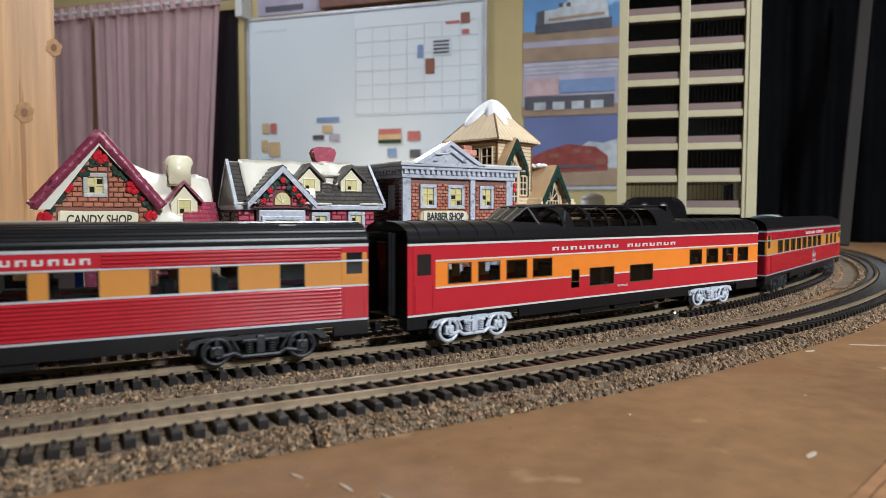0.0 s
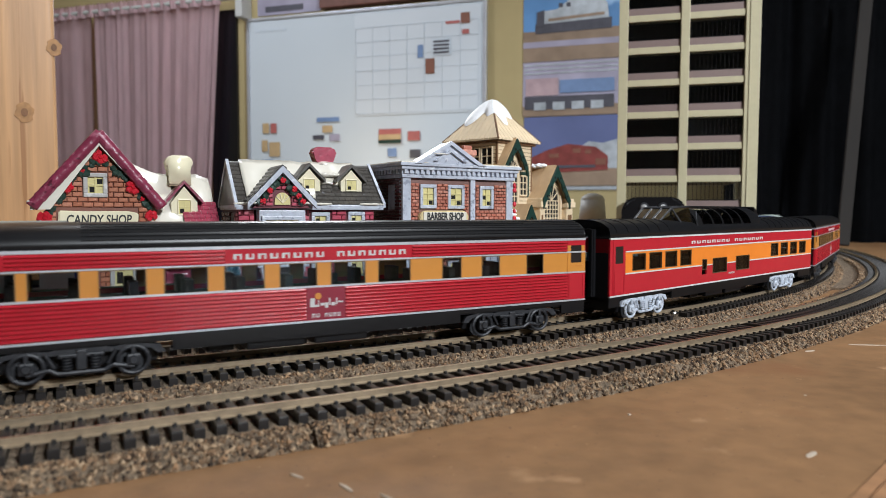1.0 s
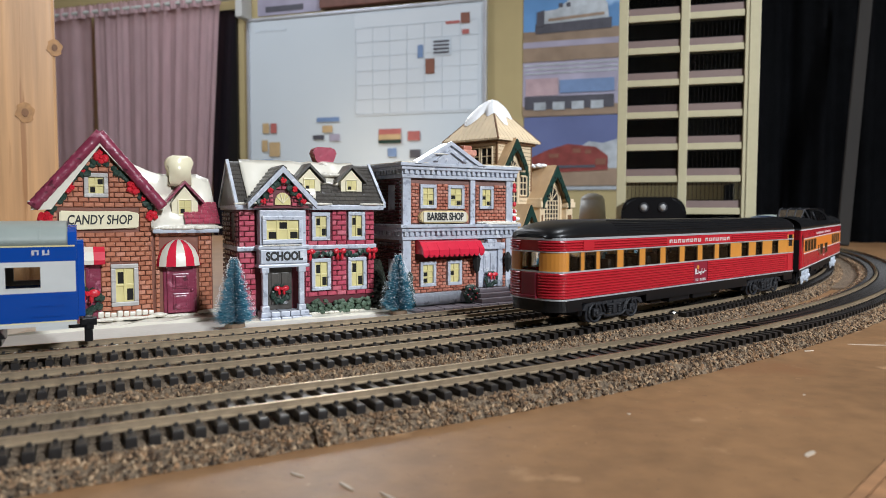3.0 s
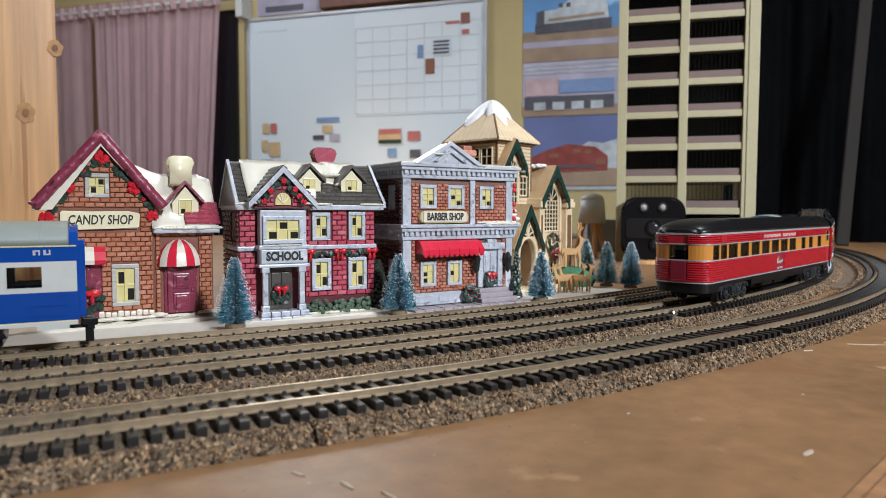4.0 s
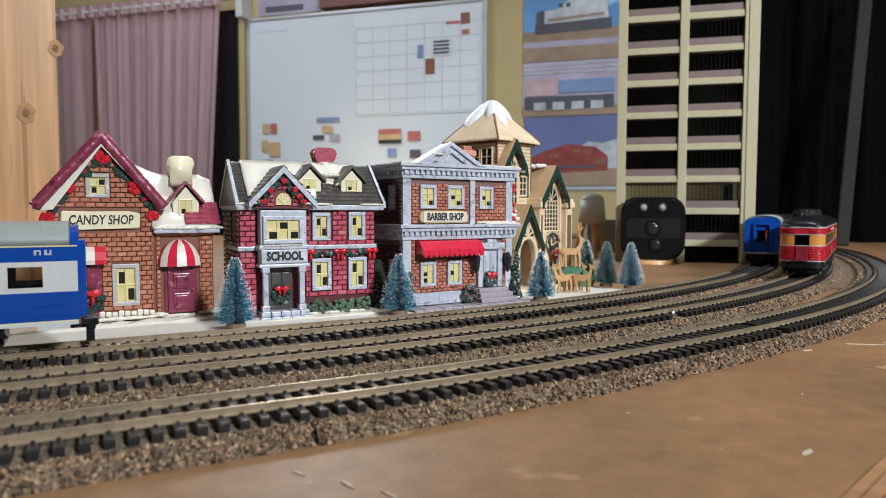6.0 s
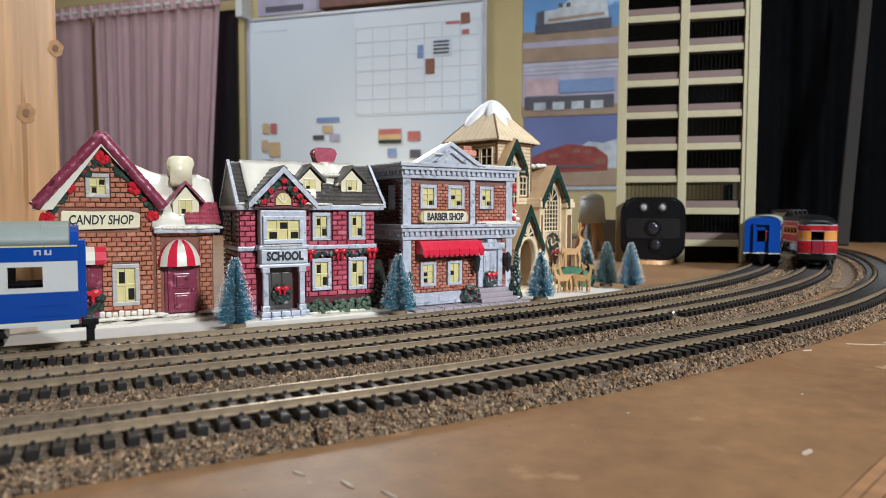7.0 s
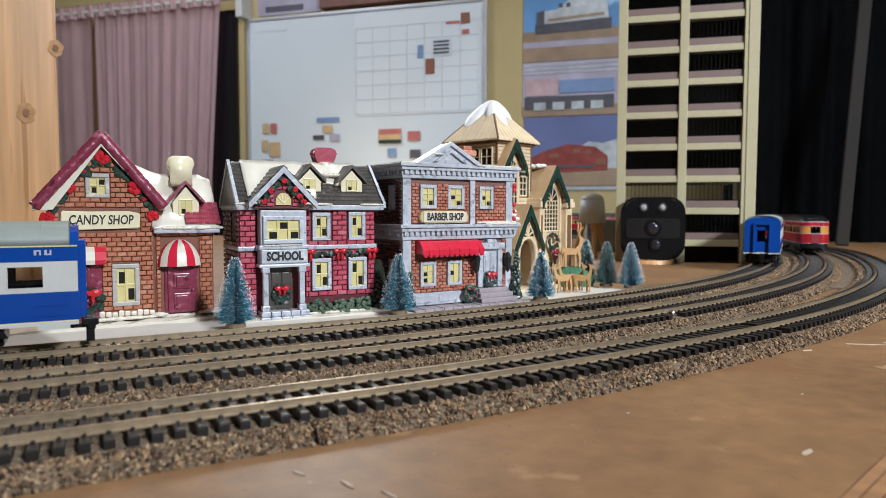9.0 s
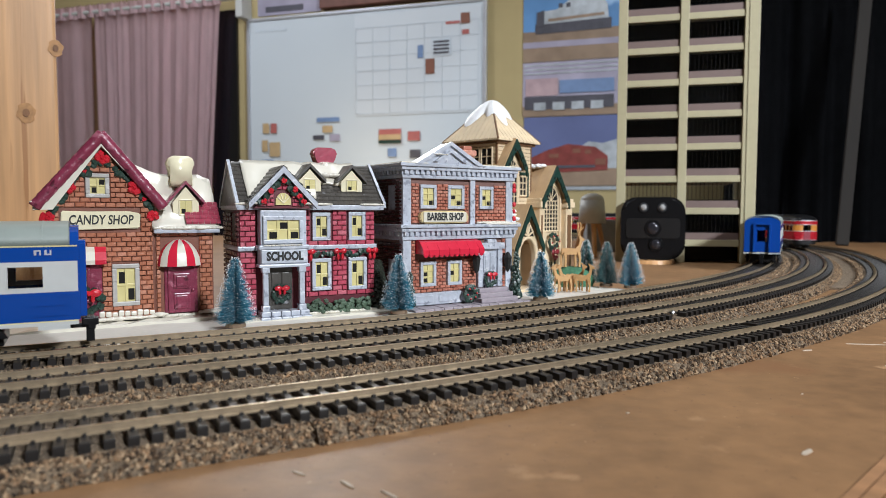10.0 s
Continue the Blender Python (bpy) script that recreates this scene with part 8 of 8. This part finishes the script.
# ---- the model tower block ----
def tower_block(m):
    c = thing("model_tower_block", m, "beige plastic model of a concrete tower block with dark glazing", "model building")
    st, n, W, D = 0.0409, 8, 0.164, 0.12
    z0 = 0.026
    for u0, u1 in ((-0.006, 0.006), (0.072, 0.083), (0.150, 0.168)):
        bm = bmesh.new()
        box(bm, u0, u1, -0.004, 0.008, 0.0, z0 + st * n + 0.004, 0.0008)
        if u0 > 0.1:
            box(bm, u0 + 0.005, u0 + 0.008, -0.0052, -0.003, 0.0, z0 + st * n + 0.004)
        part("pier", bm, BEIGE, c)
    for k in range(n + 1):
        z = z0 + st * k
        bm = bmesh.new()
        box(bm, 0.0062, 0.1498, -0.0022, D, z - 0.0048, z + 0.0035, 0.0006)
        part("floor_slab", bm, BEIGE, c)
        if k == n:
            break
        for u0, u1 in ((0.0062, 0.0718), (0.0832, 0.1498)):
            bm = bmesh.new()
            box(bm, u0, u1, 0.0, 0.003, z + 0.0037, z + 0.0125)
            part("spandrel", bm, MAUVE, c, "mauve-brown panel")
            bm = bmesh.new()
            box(bm, u0, u1, 0.0015, 0.0025, z + 0.0127, z + st - 0.005)
            w = part("glazing", bm, GLASS, c)
            bm = bmesh.new()
            for q in range(13):
                u = u0 + (u1 - u0) * (q + 0.5) / 13
                box(bm, u - 0.0003, u + 0.0003, 0.0006, 0.0016, z + 0.0127, z + st - 0.005)
            box(bm, u0, u1, 0.0004, 0.0015, z + 0.0127, z + 0.0137)
            part("mullions", bm, CASEBLACK, w)
    for u0, u1 in ((-0.006, -0.002), (0.160, 0.164)):
        bm = bmesh.new()
        box(bm, u0, u1, 0.0082, D, 0, z0 + st * n, 0.0005)
        part("side_wall", bm, BEIGE, c)
    # Added black sheets darken the glazing above and close the view at ground level.
    bm = bmesh.new()
    box(bm, -0.0015, 0.1595, 0.012, 0.015, z0 + st * 2.05, z0 + st * n - 0.006)
    box(bm, -0.0015, 0.1595, 0.030, 0.034, 0.001, z0 + st * 0.95)
    part("core_wall", bm, CASEBLACK, c)
    bm = bmesh.new()
    box(bm, -0.006, 0.168, -0.001, D, z0 + st * n + 0.0150, z0 + st * n + 0.035, 0.001)
    part("parapet", bm, CASEBLACK, c, "dark roof parapet")
    bm = bmesh.new()
    box(bm, 0.0062, 0.1498, 0.0, D, z0 + st * n + 0.0042, z0 + st * n + 0.0148)
    part("spandrel", bm, MAUVE, c, "mauve-brown panel")
    return c


tower_block(pose(0.2329, 0.885, 0.0, 0, 0, -14.5)).scale = (0.97, 1.0, 1.0)
# boxed odds and ends inside and behind the open ground floor
for x, y, z, w, d, h, mt, lb in ((0.272, 0.96, 0.0, 0.03, 0.03, 0.05, STEELP, "small grey tin behind the tower block"), (0.345, 0.975, 0.0, 0.06, 0.04, 0.052, CASEBLACK, "black box behind the tower block"), (0.10, 1.12, 0.0, 0.035, 0.03, 0.125, MBLUE, "small blue carton at the back of the table"),
                                 (0.262, 1.12, 0.0, 0.05, 0.05, 0.05, STEELP, "pale blue carton at the back of the table")):
    bm = bmesh.new()
    box(bm, -w / 2, w / 2, -d / 2, d / 2, 0, h, 0.002)
    prism(bm, [(-w / 2 + 0.001, h), (w / 2 - 0.001, h), (w / 2 - 0.004, h + 0.002), (-w / 2 + 0.004, h + 0.002)], -d / 2 + 0.001, d / 2 - 0.001)
    tagged(bm_obj("box", bm, mt), lb, "box").matrix_world = pose(x, y, z, 0, 0, -6)

# ---- the small security camera ----
def security_camera(m):
    c = thing("security_camera", m, "small square black security camera on a low wooden foot", "camera device")

    def rounded(w, h, r, cz, n=8):
        pts = []
        for sx, sz, a0 in ((1, 1, 0), (-1, 1, 90), (-1, -1, 180), (1, -1, 270)):
            for k in range(n + 1):
                a = radians(a0 + 90 * k / n)
                pts.append((sx * (w / 2 - r) + r * math.cos(a), cz + sz * (h / 2 - r) + r * math.sin(a)))
        return pts
    bm = bmesh.new()
    prism(bm, rounded(0.084, 0.081, 0.020, 0.0465), -0.006, 0.028)
    bmesh.ops.bevel(bm, geom=[e for e in bm.edges if abs(e.verts[0].co.y - e.verts[1].co.y) < 1e-6], offset=0.004, segments=3, affect="EDGES")
    part("case", bm, CASEBLACK, c, "black plastic case")
    bm = bmesh.new()
    prism(bm, rounded(0.070, 0.026, 0.005, 0.0465), -0.0072, -0.0058)
    part("face_panel", bm, mat("gloss_black", (0.006, 0.006, 0.007), 0.35, 0, 0.05, 50, 0.0), c)
    for x, z, r, nm, mt in ((-0.0125, 0.0735, 0.0055, "lamp_lens", DGREY), (0.0118, 0.0735, 0.0055, "lamp_lens", DGREY), (0.0, 0.0465, 0.0105, "lens", CASEBLACK), (0.004, 0.0255, 0.0085, "sensor", CASEBLACK)):
        bm = bmesh.new()
        cyl(bm, (x, -0.006, z), (x, -0.0082, z), r * 1.15, r, 24)
        ring = part(nm, bm, mt if nm == "lamp_lens" else CASEBLACK, c)
        bm = bmesh.new()
        blob(bm, (x, -0.0078, z), r * 0.75, 0.0026, r * 0.75, 3)
        part("bulb", bm, mat("clear_dome", (0.3, 0.3, 0.3) if nm == "lamp_lens" else (0.02, 0.02, 0.025), 0.1, 0, 0.05, 50, 0.0), ring, smooth=True)
    bm = bmesh.new()
    cyl(bm, (0, 0.015, 0.0), (0, 0.015, 0.005), 0.032, 0.030, 28)
    part("stand", bm, PINE, c, "low round wooden foot")
    return c


security_camera(pose(0.2632, 0.845, 0.0, 0, 0, -14)).scale = (0.92, 0.92, 0.96)

# a white device on wooden legs at the back of the table
wd = thing("white_lamp_body", pose(0.218, 0.985, 0.0), "white rounded plastic device on a low wooden stand", "device")
bm = bmesh.new()
cyl(bm, (0, 0, 0.048), (0, 0, 0.082), 0.020, 0.017, 24)
blob(bm, (0, 0, 0.082), 0.017, 0.017, 0.010, 3)
part("body", bm, WHITE, wd, smooth=True)
for a in range(3):
    bm = bmesh.new()
    g = a * math.tau / 3 + 0.5
    cyl(bm, (0.012 * math.cos(g), 0.012 * math.sin(g), 0.05), (0.026 * math.cos(g), 0.026 * math.sin(g), 0.0), 0.004, 0.003, 10)
    part("leg", bm, PINE, wd)

# ---- the pine post ----
post = thing("pine_post", pose(-0.3175, 0.56, 0.0, 0, 0, 29.5), "knotty varnished pine post beside the candy shop", "post")
bm = bmesh.new()
box(bm, -0.089, 0.0, 0.0, 0.038, 0.0, 1.6, 0.0025)
part("timber", bm, PINE, post)
for u, z, r in ((-0.0225, 0.144, 0.0066), (-0.0005, 0.198, 0.0055), (-0.07, 0.33, 0.007)):
    bm = bmesh.new()
    prism(bm, [(u + r * math.cos(k * math.tau / 18) * (1 + 0.15 * math.sin(k * 2.1)), z + 1.25 * r * math.sin(k * math.tau / 18)) for k in range(18)], -0.0006, 0.001)
    kn = part("knot", bm, mat("knot_ring", (0.42, 0.21, 0.075), 0.55, 0, 0.3, 300, 0.2), post, "dark ringed knot")
    bm = bmesh.new()
    prism(bm, [(u + 0.38 * r * math.cos(k * math.tau / 14), z + 0.5 * r * math.sin(k * math.tau / 14)) for k in range(14)], -0.0011, 0.0)
    part("knot_heart", bm, KNOT, kn)


# ---- ties, one by one ----
for off in (-D12, 0.0, D23):
    tr = track_of[off]
    s = TS0
    rest = bmesh.new()
    k = 0
    while s < TS1:
        if not any(a < s < b for a, b in skip[off]):
            x, y, g = line(s, off)
            m = Matrix.Translation((x, y, ZR - 0.0025)) @ Matrix.Rotation(g, 4, "Z")
            if k < 300:
                o = new("tie", tie_mesh)
                o.parent = tr
                o.matrix_local = m
                k += 1
            else:
                for v in box(rest, -0.0014, 0.0014, -0.0158, 0.0158, -0.0032, 0.0):
                    v.co = m @ v.co
        s += PITCH
    part("tie_row", rest, TIE, tr)
    tagged(tr.children[-1], "far row of black plastic ties", kind="stuff")


def motions():
    """The red train draws away along the middle track."""
    way = [(0.0, -0.1838), (0.5, -0.1275), (1.0, -0.0695), (1.5, -0.0095), (2.0, 0.0495), (2.5, 0.1085), (3.0, 0.1705), (3.5, 0.2325), (4.0, 0.295), (4.5, 0.3565), (5.0, 0.418), (5.5, 0.477),
           (6.0, 0.5365), (6.5, 0.5975), (7.0, 0.660), (7.5, 0.722), (8.0, 0.785), (8.5, 0.848), (9.0, 0.908), (9.5, 0.967), (10.0, 1.024)]
    for car, ahead, length in ((observation, 0.010, 0.262), (dome, 0.290, 0.272), (coach, 0.290 + 0.282, 0.272)):
        walk(car, [(t, on_track(s + ahead, length, 0)) for t, s in way])


motions()
